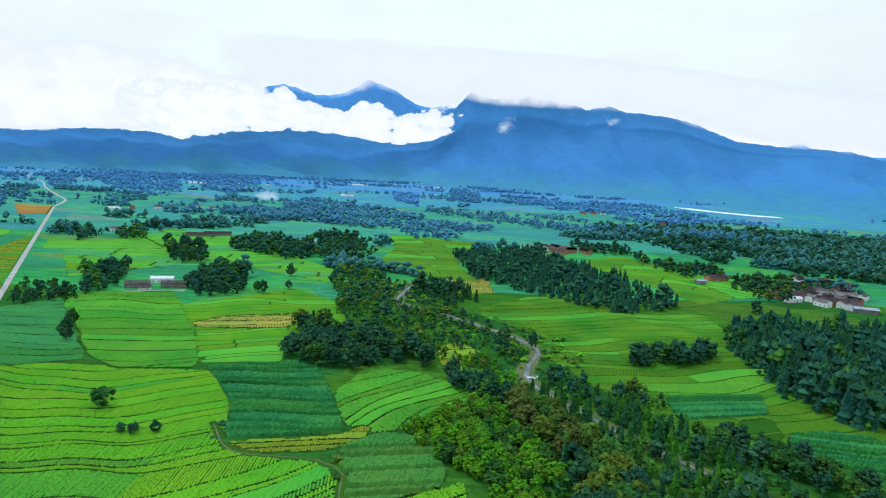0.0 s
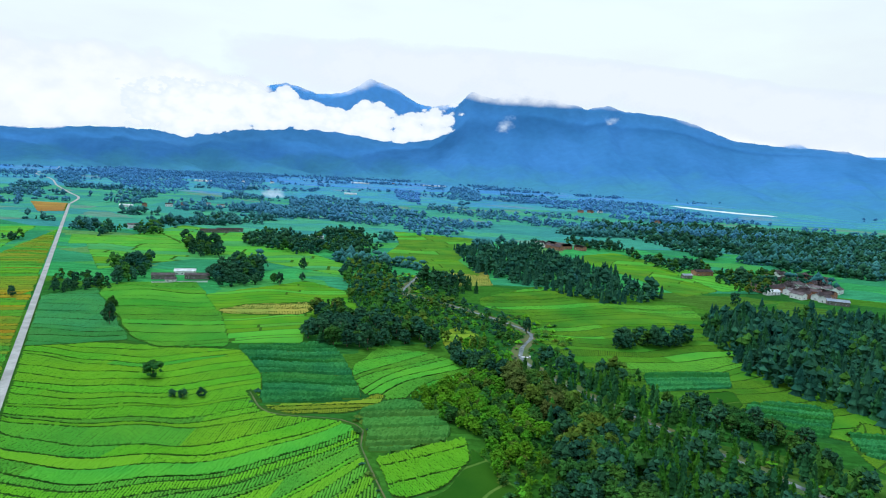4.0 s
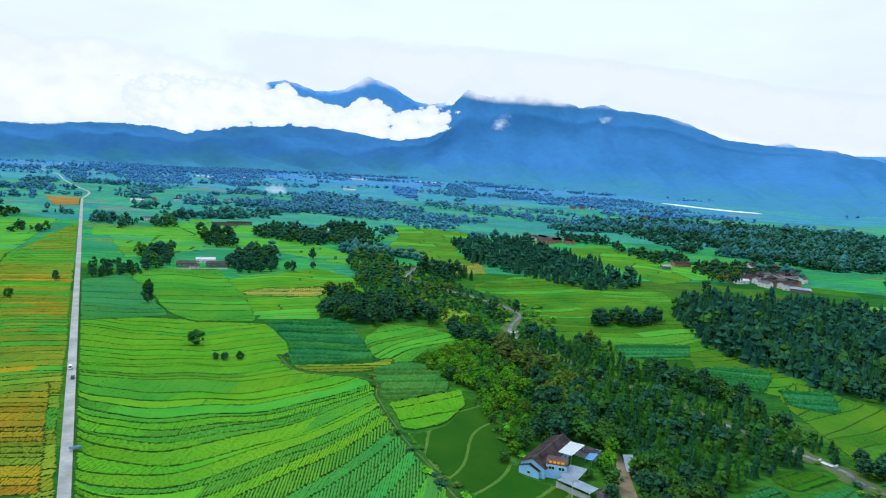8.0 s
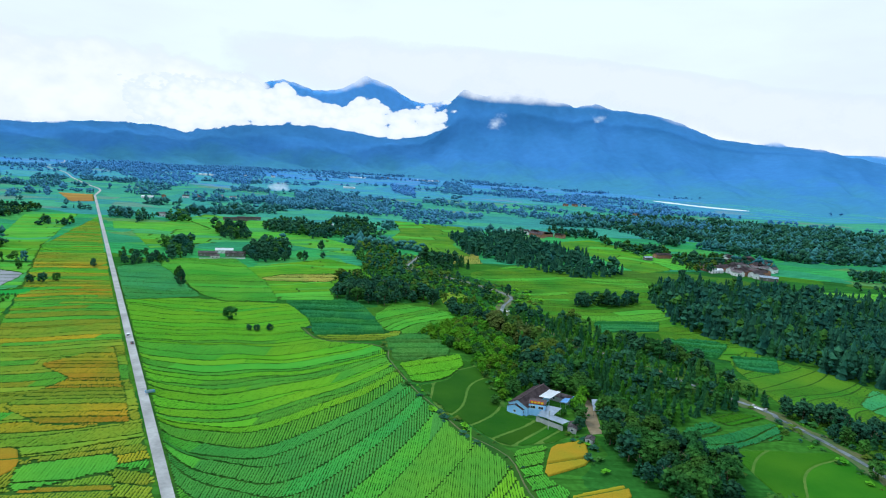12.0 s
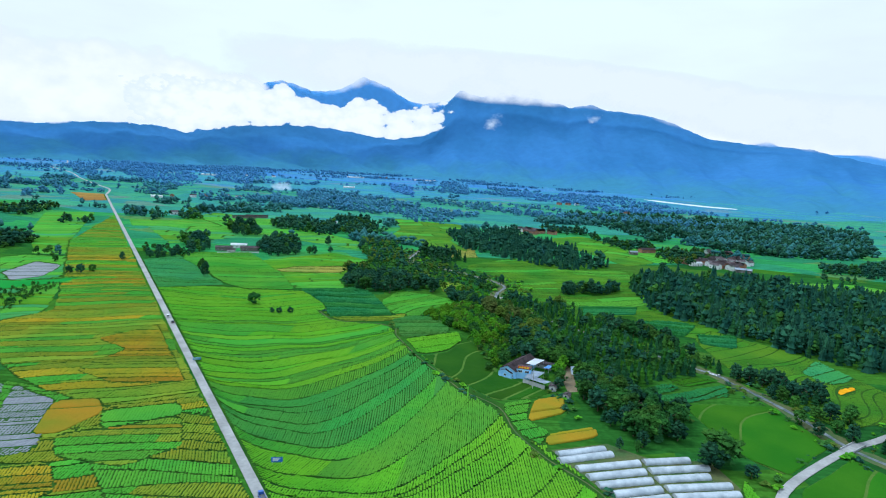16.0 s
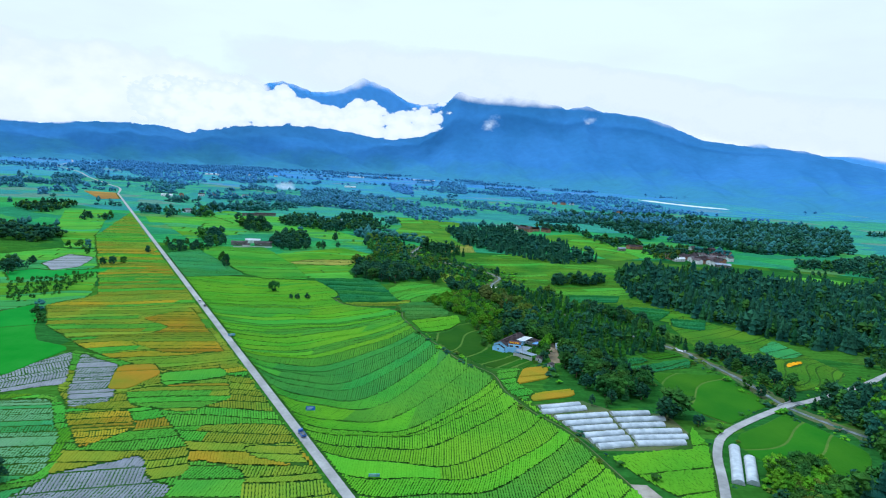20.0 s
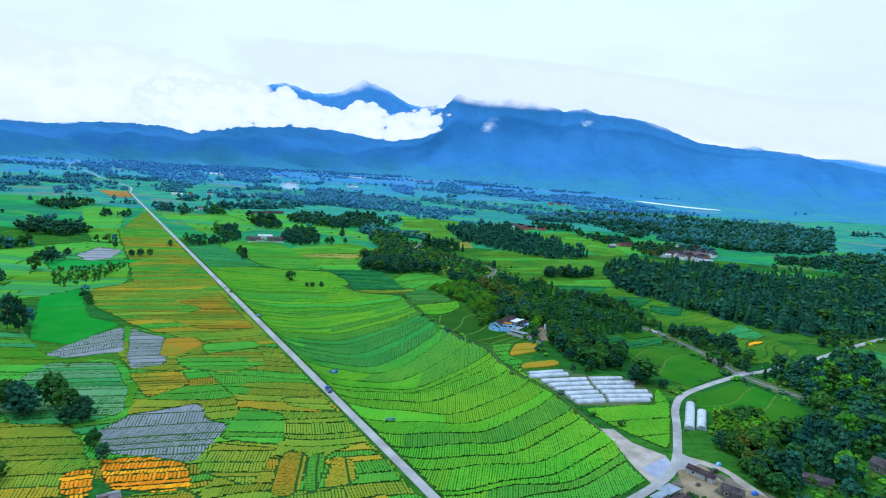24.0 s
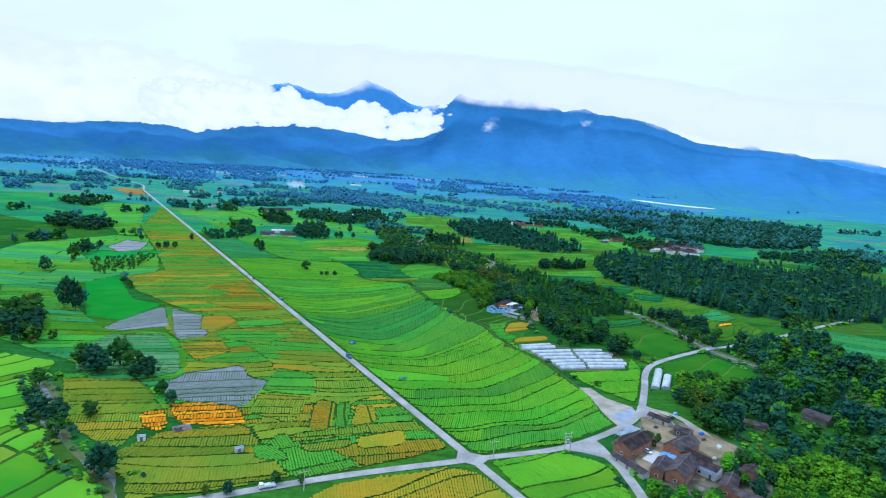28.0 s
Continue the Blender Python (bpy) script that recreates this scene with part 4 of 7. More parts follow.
            U, Vv = np.meshgrid(us, vs, indexing="ij")
        if contour:
            U, Vv = np.meshgrid(us, np.linspace(v + gap / 2, v + wide - gap / 2, int(1.3 * n)), indexing="ij")
            U = U + (Vv - v) * slant
        lo = v + bend(U, v) + wave[0] * np.sin(U / wave[1] + wave[2])
        wave = next_wave(swing)
        hi = v + wide + bend(U, v + wide) + wave[0] * np.sin(U / wave[1] + wave[2])
        hi = np.maximum(hi, lo + 2.4)
        W = lo + gap / 2 + (Vv - v - gap / 2) / (wide - gap) * (hi - lo - gap)
        X = c[0] + U * eu[0] + W * ev[0]
        Y = c[1] + U * eu[1] + W * ev[1]
        ok = inside(poly, X, Y)
        if contour:
            crops = [M_TOBACCO, M_TOBACCO, M_TOBACCO, M_MIDGREEN] if v < 0 else [M_TOBACCO, M_MIDGREEN, M_MIDGREEN, M_SEAGREEN] if v < 10 else [M_MIDGREEN, M_SEAGREEN, M_SEAGREEN] if v < 85 else [M_TOBACCO, M_MIDGREEN] if v < 110 else [M_TOBACCO, M_TOBACCO, M_TOBACCO, M_MIDGREEN]
        run = 0
        while ok.any() and run < len(ok):
            length = max(6, int((50 + 120 * RNG.random()) / row)) if len(crops) > 1 or contour else len(ok)
            # neighbouring terraces tend to carry the same crop
            mid = min(run + length // 2, len(ok) - 1)
            near = 0.5 + 0.75 * noise.noise((X[mid, 0] / 62, Y[mid, 0] / 48, k * 1.3)) + (0.12 if contour else 0.3) * (RNG.random() - 0.5)
            plot(base, crops[int(min(max(near, 0), 0.999) * len(crops))], X[run:run + length], Y[run:run + length], ok[run:run + length], way, row, tall, eu, later, poly, ragged or RNG.random() < (0.12 if contour else 0.25))
            run += length
        v += wide


GREENHOUSES = [(46, 40), (76, 50), (92, 36), (119, 37), (122, 12), (116, -6), (70, -12), (58, 18)]
for k, row in enumerate(FIELDS):
    build_field(k, *row)

# ---------------------------------------------------------------- mountains and clouds
EYE = np.array([-21.0, -407.0])
RIDGE = [(-60, 0.3), (-42.8, 0.3), (-33.8, 0.77), (-29.9, 0.69), (-28.4, 0.98), (-24.4, 1.18), (-21, 0.99), (-20.1, 0.79), (-19.1, 1.33), (-14.3, 1.95), (-10.5, 1.98), (-7.5, 1.85), (-3.5, 1.95), (-1.6, 2.6), (-0.1, 3.55), (0.9, 4.5), (1.6, 5.25), (2.0, 5.6), (2.6, 5.3), (3.8, 5.05), (5.3, 5.5), (7.7, 5.3), (9.2, 5.05), (11.2, 4.5), (12.9, 4.85), (14.1, 4.42), (17.0, 4.2), (18.8, 3.8), (20.7, 3.05), (22.5, 2.45), (24.8, 2.21), (29.2, 2.0), (33, 1.2), (37, 0.5), (44, 0.0), (60, -0.2)]
PEAKS = [(-24, 0.5), (-17.1, 1.81), (-14.4, 5.08), (-13, 5.4), (-10.6, 4.71), (-8.6, 4.86), (-6.3, 6.15), (-4.2, 5.44), (-2.6, 4.45), (-1.2, 4.2), (0.2, 4.5), (3, 4.9), (6, 3.0)]
EAST = [(12, 0.5), (20, 2.0), (24.8, 2.25), (25.5, 2.95), (27.6, 2.5), (29.2, 2.35), (31.2, 2.25), (33, 2.15), (35.5, 1.7), (44, 1.4), (60, 1.0)]
def slope_material(name, plain, low, high, z0, z1):
    """Woods on the heights, farmed ground on the lowest slopes, both blued by painted haze."""
    m = material(name, low, high, big=0.0035, small=0.03, grain=0.15, rough=1.0, spec=0.0)
    n, l = m.node_tree.nodes, m.node_tree.links
    hs = n["Hue/Saturation/Value"]
    ramp = hs.inputs["Color"].links[0].from_socket
    sep = n.new("ShaderNodeSeparateXYZ")
    l.new(n["Geometry"].outputs["Position"], sep.inputs[0])
    tx = n.new("ShaderNodeTexNoise")
    tx.inputs["Scale"].default_value, tx.inputs["Detail"].default_value = 0.006, 5.0
    l.new(n["Geometry"].outputs["Position"], tx.inputs["Vector"])
    add = n.new("ShaderNodeMath")
    add.operation = "MULTIPLY_ADD"
    l.new(tx.outputs["Fac"], add.inputs[0])
    add.inputs[1].default_value = -(z1 - z0) * 2.2
    l.new(sep.outputs["Z"], add.inputs[2])
    rng = n.new("ShaderNodeMapRange")
    rng.inputs["From Min"].default_value, rng.inputs["From Max"].default_value = z0 - (z1 - z0) * 1.1, z1 - (z1 - z0) * 1.1
    l.new(add.outputs[0], rng.inputs["Value"])
    mix = n.new("ShaderNodeMix")
    mix.data_type = "RGBA"
    l.new(rng.outputs["Result"], mix.inputs["Factor"])
    mix.inputs["A"].default_value = (*plain, 1)
    l.new(ramp, mix.inputs["B"])
    l.new(mix.outputs["Result"], hs.inputs["Color"])
    return m


# the blue of woods and foot is distance haze put into the base colour
M_MOUNTAIN = slope_material("haze_blue_forested_mountain", (0.052, 0.200, 0.305), (0.040, 0.158, 0.345), (0.050, 0.182, 0.405), 10, 120)
M_MOUNTAIN_FAR = slope_material("paler_hazed_mountain", (0.085, 0.290, 0.590), (0.080, 0.280, 0.600), (0.098, 0.310, 0.650), 8, 40)


def mountain(name, label, profile, near, far, mat, rough, west=0.0, count=180):
    # the foot of the range lies farther off in the west by that many metres
    az = np.linspace(profile[0][0], profile[-1][0], count)
    el = np.interp(az, [p[0] for p in profile], [p[1] for p in profile])
    el = el + np.array([0.10 * noise.fractal((a * 1.3, 2.2, rough), 0.8, 2.1, 5) for a in az])
    s = np.linspace(0, 1, count // 6)
    near = near - 0.9 * west / (1 + np.exp(-(az - 25) / 3))[:, None] + west * (1 - 1 / (1 + np.exp(-(az - 2) / 5)))[:, None]
    R = near + (far - near) * s
    A, S = np.meshgrid(np.radians(az), s, indexing="ij")
    RR = R
    ridge = 133 + np.tan(np.radians(el))[:, None] * far
    rise = S ** 2.0
    nz = np.array([[noise.fractal((a * 17 + 2.0 * b, b * 2.2, 3.1), 0.85, 2.1, 5) for b in s] for a in np.radians(az)])
    Z = ridge * rise + rough * nz * (S * (1 - S) * 3.2 + 0.05) - 6 * (1 - S)
    X, Y = EYE[0] + RR * np.sin(A), EYE[1] + RR * np.cos(A)
    m, n = A.shape
    V = np.stack([X, Y, Z], -1).reshape(-1, 3)
    i = (np.arange(m - 1)[:, None] * n + np.arange(n - 1)).ravel()
    back = np.stack([X[:, -1] * 1.02, Y[:, -1] * 1.02, np.full(m, -20.0)], -1)
    V = np.concatenate([V, back])
    j = np.arange(m - 1)
    Q = np.concatenate([np.stack([i, i + n, i + n + 1, i + 1], 1), np.stack([j * n + n - 1, (j + 1) * n + n - 1, m * n + j + 1, m * n + j], 1)])
    tagged(new(name, data_mesh(name, V, Q[:, ::-1], [mat], smooth=True)), label, "mountain", kind="structure")


mountain("backdrop_mountain", "long haze-blue forested mountain range under cloud", RIDGE, 3180, 4450, M_MOUNTAIN, 48, 700, 420)
mountain("backdrop_peak", "twin haze-blue summits above the cloud bank", PEAKS, 4460, 4760, M_MOUNTAIN_FAR, 40)
mountain("backdrop_ridge", "paler haze-blue ridge beyond the valley", EAST, 4200, 4700, M_MOUNTAIN_FAR, 40)


def cloud_material(name, thresh, soft, scale, puff=0.0, shade=(0.80, 0.87, 0.99), white=(0.94, 0.975, 1.0), rise=0.25, fall=0.75, lone=False):
    """Cloud that is dense in the middle of its bank and ragged at the edges; puff: how far it swells into round heads."""
    m = bpy.data.materials.new(name)
    m.use_nodes = True
    n, l = m.node_tree.nodes, m.node_tree.links
    n.clear()
    out = n.new("ShaderNodeOutputMaterial")
    mix = n.new("ShaderNodeMixShader")
    tr = n.new("ShaderNodeBsdfTransparent")
    em = n.new("ShaderNodeEmission")
    uv = n.new("ShaderNodeTexCoord")
    sep = n.new("ShaderNodeSeparateXYZ")
    l.new(uv.outputs["UV"], sep.inputs[0])
    geo = n.new("ShaderNodeNewGeometry")
    mp = n.new("ShaderNodeMapping")
    mp.inputs["Scale"].default_value = (1, 1, 1.5)
    l.new(geo.outputs["Position"], mp.inputs["Vector"])
    tx = n.new("ShaderNodeTexNoise")
    tx.inputs["Scale"].default_value, tx.inputs["Detail"].default_value, tx.inputs["Roughness"].default_value = scale, 8.0, 0.58
    l.new(mp.outputs["Vector"], tx.inputs["Vector"])

    def term(socket, amount, base):
        k = n.new("ShaderNodeMath")
        k.operation = "MULTIPLY_ADD"
        l.new(socket, k.inputs[0])
        k.inputs[1].default_value = amount
        if isinstance(base, float):
            k.inputs[2].default_value = base
        else:
            l.new(base, k.inputs[2])
        return k.outputs[0]

    def profile(socket, points):
        node = n.new("ShaderNodeFloatCurve")
        cu = node.mapping.curves[0]
        cu.points[0].location, cu.points[1].location = (0, 0), (1, 0)
        for p in points:
            cu.points.new(*p)
        node.mapping.update()
        l.new(socket, node.inputs["Value"])
        return node.outputs["Value"]

    across = profile(sep.outputs["Y"], ((0.5, 1.0),) if lone else ((rise, 0.9), ((rise + fall) / 2, 1.0), (fall, 0.9)))
    along = profile(sep.outputs["X"], ((0.5, 1.0),) if lone else ((0.12, 0.9), (0.5, 1.0), (0.88, 0.9)))
    mul = n.new("ShaderNodeMath")
    mul.operation = "MULTIPLY"
    l.new(across, mul.inputs[0])
    l.new(along, mul.inputs[1])
    body = term(tx.outputs["Fac"], 1.6, -0.8)
    heads = None
    if puff:
        warp = n.new("ShaderNodeMixRGB")
        warp.blend_type, warp.inputs[0].default_value = "ADD", 1.0
        l.new(mp.outputs["Vector"], warp.inputs[1])
        sw = n.new("ShaderNodeVectorMath")
        sw.operation = "SCALE"
        sw.inputs["Scale"].default_value = 0.35 / scale
        l.new(tx.outputs["Color"], sw.inputs[0])
        l.new(sw.outputs["Vector"], warp.inputs[2])
        for f, amount in ((1.5, 0.9), (3.6, 0.35)):
            vo = n.new("ShaderNodeTexVoronoi")
            vo.feature = "SMOOTH_F1"
            vo.inputs["Scale"].default_value, vo.inputs["Smoothness"].default_value = scale * f, 0.35
            l.new(warp.outputs[0], vo.inputs["Vector"])
            body = term(vo.outputs["Distance"], -puff * amount, body)
            heads = vo.outputs["Distance"] if heads is None else heads
        body = term(body, 1.0, puff * 0.55)
    dens = n.new("ShaderNodeMath")
    dens.operation = "ADD"
    l.new(body, dens.inputs[0])
    l.new(mul.outputs[0], dens.inputs[1])
    rng = n.new("ShaderNodeMapRange")
    rng.interpolation_type = "SMOOTHSTEP"
    rng.inputs["From Min"].default_value, rng.inputs["From Max"].default_value = thresh, thresh + soft
    l.new(dens.outputs[0], rng.inputs["Value"])
    # the curtain glows by itself; its shading is painted, grey-blue where thin, white where dense
    col = n.new("ShaderNodeValToRGB")
    col.color_ramp.elements[0].position, col.color_ramp.elements[0].color = thresh - 0.05, (*shade, 1)
    col.color_ramp.elements[1].position, col.color_ramp.elements[1].color = thresh + 0.8, (*white, 1)
    l.new(dens.outputs[0], col.inputs["Fac"])
    l.new(col.outputs["Color"], em.inputs["Color"])
    l.new(rng.outputs["Result"], mix.inputs["Fac"])
    l.new(tr.outputs[0], mix.inputs[1])
    l.new(em.outputs[0], mix.inputs[2])
    l.new(mix.outputs[0], out.inputs["Surface"])
    return m


M_BANKCLOUD = cloud_material("white_cloud_bank", 0.30, 0.30, 0.0030, 0.45, shade=(0.72, 0.80, 0.97), rise=0.12, fall=0.6)
M_CUMULUS = cloud_material("white_cumulus_strip", 0.33, 0.15, 0.0075, 0.70, shade=(0.74, 0.83, 0.98), rise=0.14, fall=0.62)
M_VEIL = cloud_material("thin_cloud_veil", 0.10, 0.75, 0.0036, shade=(0.68, 0.76, 0.95), white=(0.82, 0.88, 0.99), rise=0.34, fall=0.72)
M_PUFF = cloud_material("small_cloud_puff", 0.66, 0.75, 0.010, 0.5, shade=(0.30, 0.50, 0.88), white=(0.66, 0.80, 0.99), lone=True)


def cloud(name, label, low, high, radius, mat):
    """A curtain of cloud between two lines of (azimuth, elevation)."""
    az = np.linspace(low[0][0], low[-1][0], 120)
    a = np.interp(az, [p[0] for p in low], [p[1] for p in low])
    b = np.interp(az, [p[0] for p in high], [p[1] for p in high])
    s = np.linspace(0, 1, 9)
    E = a[:, None] + (b - a)[:, None] * s
    X = EYE[0] + radius * np.sin(np.radians(az))[:, None] + 0 * E
    Y = EYE[1] + radius * np.cos(np.radians(az))[:, None] + 0 * E
    Z = 133 + radius * np.tan(np.radians(E))
    m, n = E.shape
    i = (np.arange(m - 1)[:, None] * n + np.arange(n - 1)).ravel()
    Q = np.stack([i, i + n, i + n + 1, i + 1], 1)
    me = data_mesh(name, np.stack([X, Y, Z], -1).reshape(-1, 3), Q, [mat], smooth=True)
    lay = me.uv_layers.new(name="UVMap")
    vi = np.zeros(len(me.loops), np.int32)
    me.loops.foreach_get("vertex_index", vi)
    uv = np.stack([(vi // n) / (m - 1), (vi % n) / (n - 1)], 1).astype(np.float32)
    lay.data.foreach_set("uv", uv.ravel())
    tagged(new(name, me), label, "cloud", kind="structure")


cloud("backdrop_cloud", "broad white cloud bank hiding the western range", [(-60, 0.2), (-33.6, 0.65), (-29.7, 0.55), (-27.9, 0.85), (-24.7, 1.1), (-21.8, 1.15), (-20.2, 0.75), (-19.2, 1.2), (-16, 1.65), (-13.5, 2.3)], [(-60, 8.5), (-33.8, 8.0), (-22, 7.6), (-18, 7.0), (-13.5, 6.0)], 4380, M_BANKCLOUD)
cloud("backdrop_cloud", "heaped white cumulus strip lying along the range", [(-25.0, 0.9), (-22.2, 1.0), (-20.3, 0.6), (-16.0, 1.4), (-12.3, 1.7), (-8.5, 1.65), (-5.5, 1.2), (-3.5, 1.1), (-1.0, 1.55), (1.6, 2.5)], [(-25.0, 4.6), (-22.2, 5.2), (-16.1, 5.6), (-14.4, 5.0), (-13.0, 5.5), (-12.3, 5.3), (-11.5, 4.5), (-9.5, 4.0), (-7.9, 3.6), (-6.6, 5.1), (-5.4, 4.6), (-4.1, 3.7), (-2.6, 3.9), (-1.1, 4.5), (1.6, 4.9)], 4300, M_CUMULUS)
cloud("backdrop_cloud", "thin white cloud wrapping the summits", [(-18, 4.6), (-13, 5.0), (-10, 4.4), (-8.5, 4.3), (-6, 5.2), (-2.6, 4.3), (-0.5, 3.6), (1.5, 4.8), (4, 4.5), (9, 4.45), (13, 4.35), (17.5, 3.85), (21, 2.8), (25, 2.15), (29, 1.75), (36, 1.1), (50, 0.5)], [(-18, 9), (-10, 9), (-6, 9.4), (-2, 9.2), (4, 9.0), (12, 8.6), (20, 7.6), (26, 6.6), (36, 5.8), (50, 5.0)], 4330, M_VEIL)
cloud("backdrop_cloud", "bright cloud bank behind the eastern shoulder", [(18.5, 3.2), (20.7, 2.7), (22.1, 2.3), (24.7, 1.7), (26.3, 2.3), (29.2, 1.6), (33.0, 1.7), (35.5, 1.2), (46, 0.6)], [(18.5, 5.0), (20.4, 5.2), (24.7, 5.3), (28.8, 5.0), (35.1, 4.4), (46, 3.6)], 4600, M_BANKCLOUD)
cloud("backdrop_cloud", "small wisp of cloud clinging to the mountainside", [(3.8, 1.9), (5.9, 2.1)], [(3.6, 3.9), (5.5, 4.0)], 3950, M_PUFF)
cloud("backdrop_cloud", "small round puff of cloud below the crest", [(11.9, 3.2), (14.0, 3.2)], [(11.9, 4.4), (14.0, 4.4)], 4150, M_PUFF)

cloud("smoke", "thin white smoke drifting from a field fire", [(-13.1, -3.67), (-11.0, -3.57)], [(-13.0, -2.85), (-10.8, -2.65)], 2040, M_PUFF)

# ---------------------------------------------------------------- trees
PHI = (1 + 5 ** 0.5) / 2
ICO_V = np.array([(-1, PHI, 0), (1, PHI, 0), (-1, -PHI, 0), (1, -PHI, 0), (0, -1, PHI), (0, 1, PHI), (0, -1, -PHI), (0, 1, -PHI), (PHI, 0, -1), (PHI, 0, 1), (-PHI, 0, -1), (-PHI, 0, 1)]) / math.sqrt(1 + PHI * PHI)
ICO_F = np.array([(0, 11, 5), (0, 5, 1), (0, 1, 7), (0, 7, 10), (0, 10, 11), (1, 5, 9), (5, 11, 4), (11, 10, 2), (10, 7, 6), (7, 1, 8), (3, 9, 4), (3, 4, 2), (3, 2, 6), (3, 6, 8), (3, 8, 9), (4, 9, 5), (2, 4, 11), (6, 2, 10), (8, 6, 7), (9, 8, 1)])


OCT_V = np.array([(1, 0, 0), (0, 1, 0), (-1, 0, 0), (0, -1, 0), (0, 0, 1), (0, 0, -1)], float)
OCT_F = np.array([(0, 1, 4), (1, 2, 4), (2, 3, 4), (3, 0, 4), (1, 0, 5), (2, 1, 5), (3, 2, 5), (0, 3, 5)])


def clumps(rng, centres, radii, coarse=False):
    """Ragged leaf clumps, one island each."""
    n = len(centres)
    SV, SF = (OCT_V, OCT_F) if coarse else (ICO_V, ICO_F)
    k = len(SV)
    V = SV[None] * (radii[:, None, None] * (0.72 + 0.56 * rng.random((n, k, 1)))) * np.array([1, 1, 0.8]) + centres[:, None]
    F = SF[None] + k * np.arange(n)[:, None, None]
    return V.reshape(-1, 3), F.reshape(-1, 3)


def cards(rng, centres, size):
    """Small loose leaf sprays that roughen an outline."""
    n = len(centres)
    d = rng.normal(size=(n, 2, 3))
    d /= np.linalg.norm(d, axis=2)[..., None]
    d *= size * (0.6 + 0.8 * rng.random((n, 1, 1)))
    V = np.stack([centres + d[:, 0], centres + d[:, 1] * 0.6, centres - d[:, 0], centres - d[:, 1] * 0.6], 1)
    F = np.array([(0, 1, 2), (0, 2, 3)])[None] + 4 * np.arange(n)[:, None, None]
    return V.reshape(-1, 3), F.reshape(-1, 3)


def joined(*pieces):
    V, F, k = [], [], 0
    for v, f in pieces:
        V.append(v)
        F.append(f + k)
        k += len(v)
    return np.concatenate(V), np.concatenate(F)


def broad_crown(seed, n, sprays, lobes=3, size=0.085, coarse=False, leaf=0.032):
    """A full crown for a tree one metre high: ragged clumps over an uneven, lobed egg."""
    rng = np.random.default_rng(seed)
    d = rng.normal(size=(n, 3))
    d /= np.linalg.norm(d, axis=1)[:, None]
    d[:, 2] = np.where(rng.random(n) < 0.35, np.abs(d[:, 2]), d[:, 2])
    a = np.arctan2(d[:, 1], d[:, 0])
    ph = rng.random(4) * 6.28
    env = 1 + 0.20 * np.sin(lobes * a + ph[0]) * np.cos(2.2 * d[:, 2] + ph[1]) + 0.16 * np.sin((lobes + 2) * a + 5 * d[:, 2] + ph[2])
    r = env * (0.60 + 0.42 * rng.random(n) ** 0.6)
    C = d * r[:, None] * np.array([0.33, 0.33, 0.40]) + (0, 0, 0.55)
    C[:, :2] *= (1.12 - 0.5 * np.clip(C[:, 2] - 0.55, -0.3, 0.4))[:, None]
    out = [clumps(rng, C, size * (0.75 + 0.7 * rng.random(n)), coarse)]
    if sprays:
        k = rng.integers(0, n, sprays)
        e = rng.normal(size=(sprays, 3))
        e /= np.linalg.norm(e, axis=1)[:, None]
        out.append(cards(rng, C[k] + e * size * 1.1, leaf))
    return joined(*out)


def fir_crown(seed, tiers, seg, sprays=0, leaf=0.035):
    rng = np.random.default_rng(seed)
    V, F, k = [], [], 0
    for i in range(tiers):
        f = i / tiers
        z0, z1, r = 0.10 + 0.80 * f, 0.10 + 0.80 * f + 1.5 * 0.8 / tiers, 0.20 * (1 - f) ** 0.8 + 0.03
        a = np.arange(seg) / seg * 6.283 + rng.random()
        rr = r * (0.65 + 0.7 * rng.random(seg))
        V.append(np.concatenate([np.c_[rr * np.cos(a), rr * np.sin(a), z0 + 0.05 * (rng.random(seg) - 0.6)], [[0, 0, min(z1, 1.0)], [0, 0, z0 + 0.03]]]))
        j = np.arange(seg)
        F.append(np.concatenate([np.stack([j, (j + 1) % seg, 0 * j + seg], 1), np.stack([(j + 1) % seg, j, 0 * j + seg + 1], 1)]) + k)
        k += seg + 2
    out = [(np.concatenate(V), np.concatenate(F))]
    if sprays:
        z = 0.12 + 0.8 * rng.random(sprays)
        a = 6.283 * rng.random(sprays)
        r = (0.20 * (1 - z) ** 0.8 + 0.02) * (0.7 + 0.5 * rng.random(sprays))
        out.append(cards(rng, np.c_[r * np.cos(a), r * np.sin(a), z], leaf))
    return joined(*out)


def trunk_mesh(seed, tall=0.55, r=0.028, limbs=5):
    """A tapered trunk with limbs, for a tree one metre high."""
    rng = np.random.default_rng(seed)
    V, Q, k = [], [], 0

    def tube(pts, radii, seg):
        nonlocal k
        a = np.arange(seg) / seg * 6.283
        for p, q in zip(pts, radii):
            V.append(np.c_[p[0] + q * np.cos(a), p[1] + q * np.sin(a), np.full(seg, p[2])])
        j = np.arange(seg)
        for i in range(len(pts) - 1):
            Q.append(np.stack([k + i * seg + j, k + i * seg + (j + 1) % seg, k + (i + 1) * seg + (j + 1) % seg, k + (i + 1) * seg + j], 1))
        k += len(pts) * seg

    tube([(0, 0, -0.02), (0.004, 0, 0.03), (0.01, 0.008, tall * 0.5), (0.0, 0.015, tall)], [r * 1.5, r, r * 0.75, r * 0.35], 7)
    for i in range(limbs):
        a, z = rng.random() * 6.283, tall * (0.45 + 0.5 * rng.random())
        e = 0.12 + 0.14 * rng.random()
        tube([(0.005, 0.008, z), (e * 0.6 * math.cos(a), e * 0.6 * math.sin(a), z + 0.07), (e * math.cos(a), e * math.sin(a), z + 0.17)], [r * 0.45, r * 0.32, r * 0.12], 5)
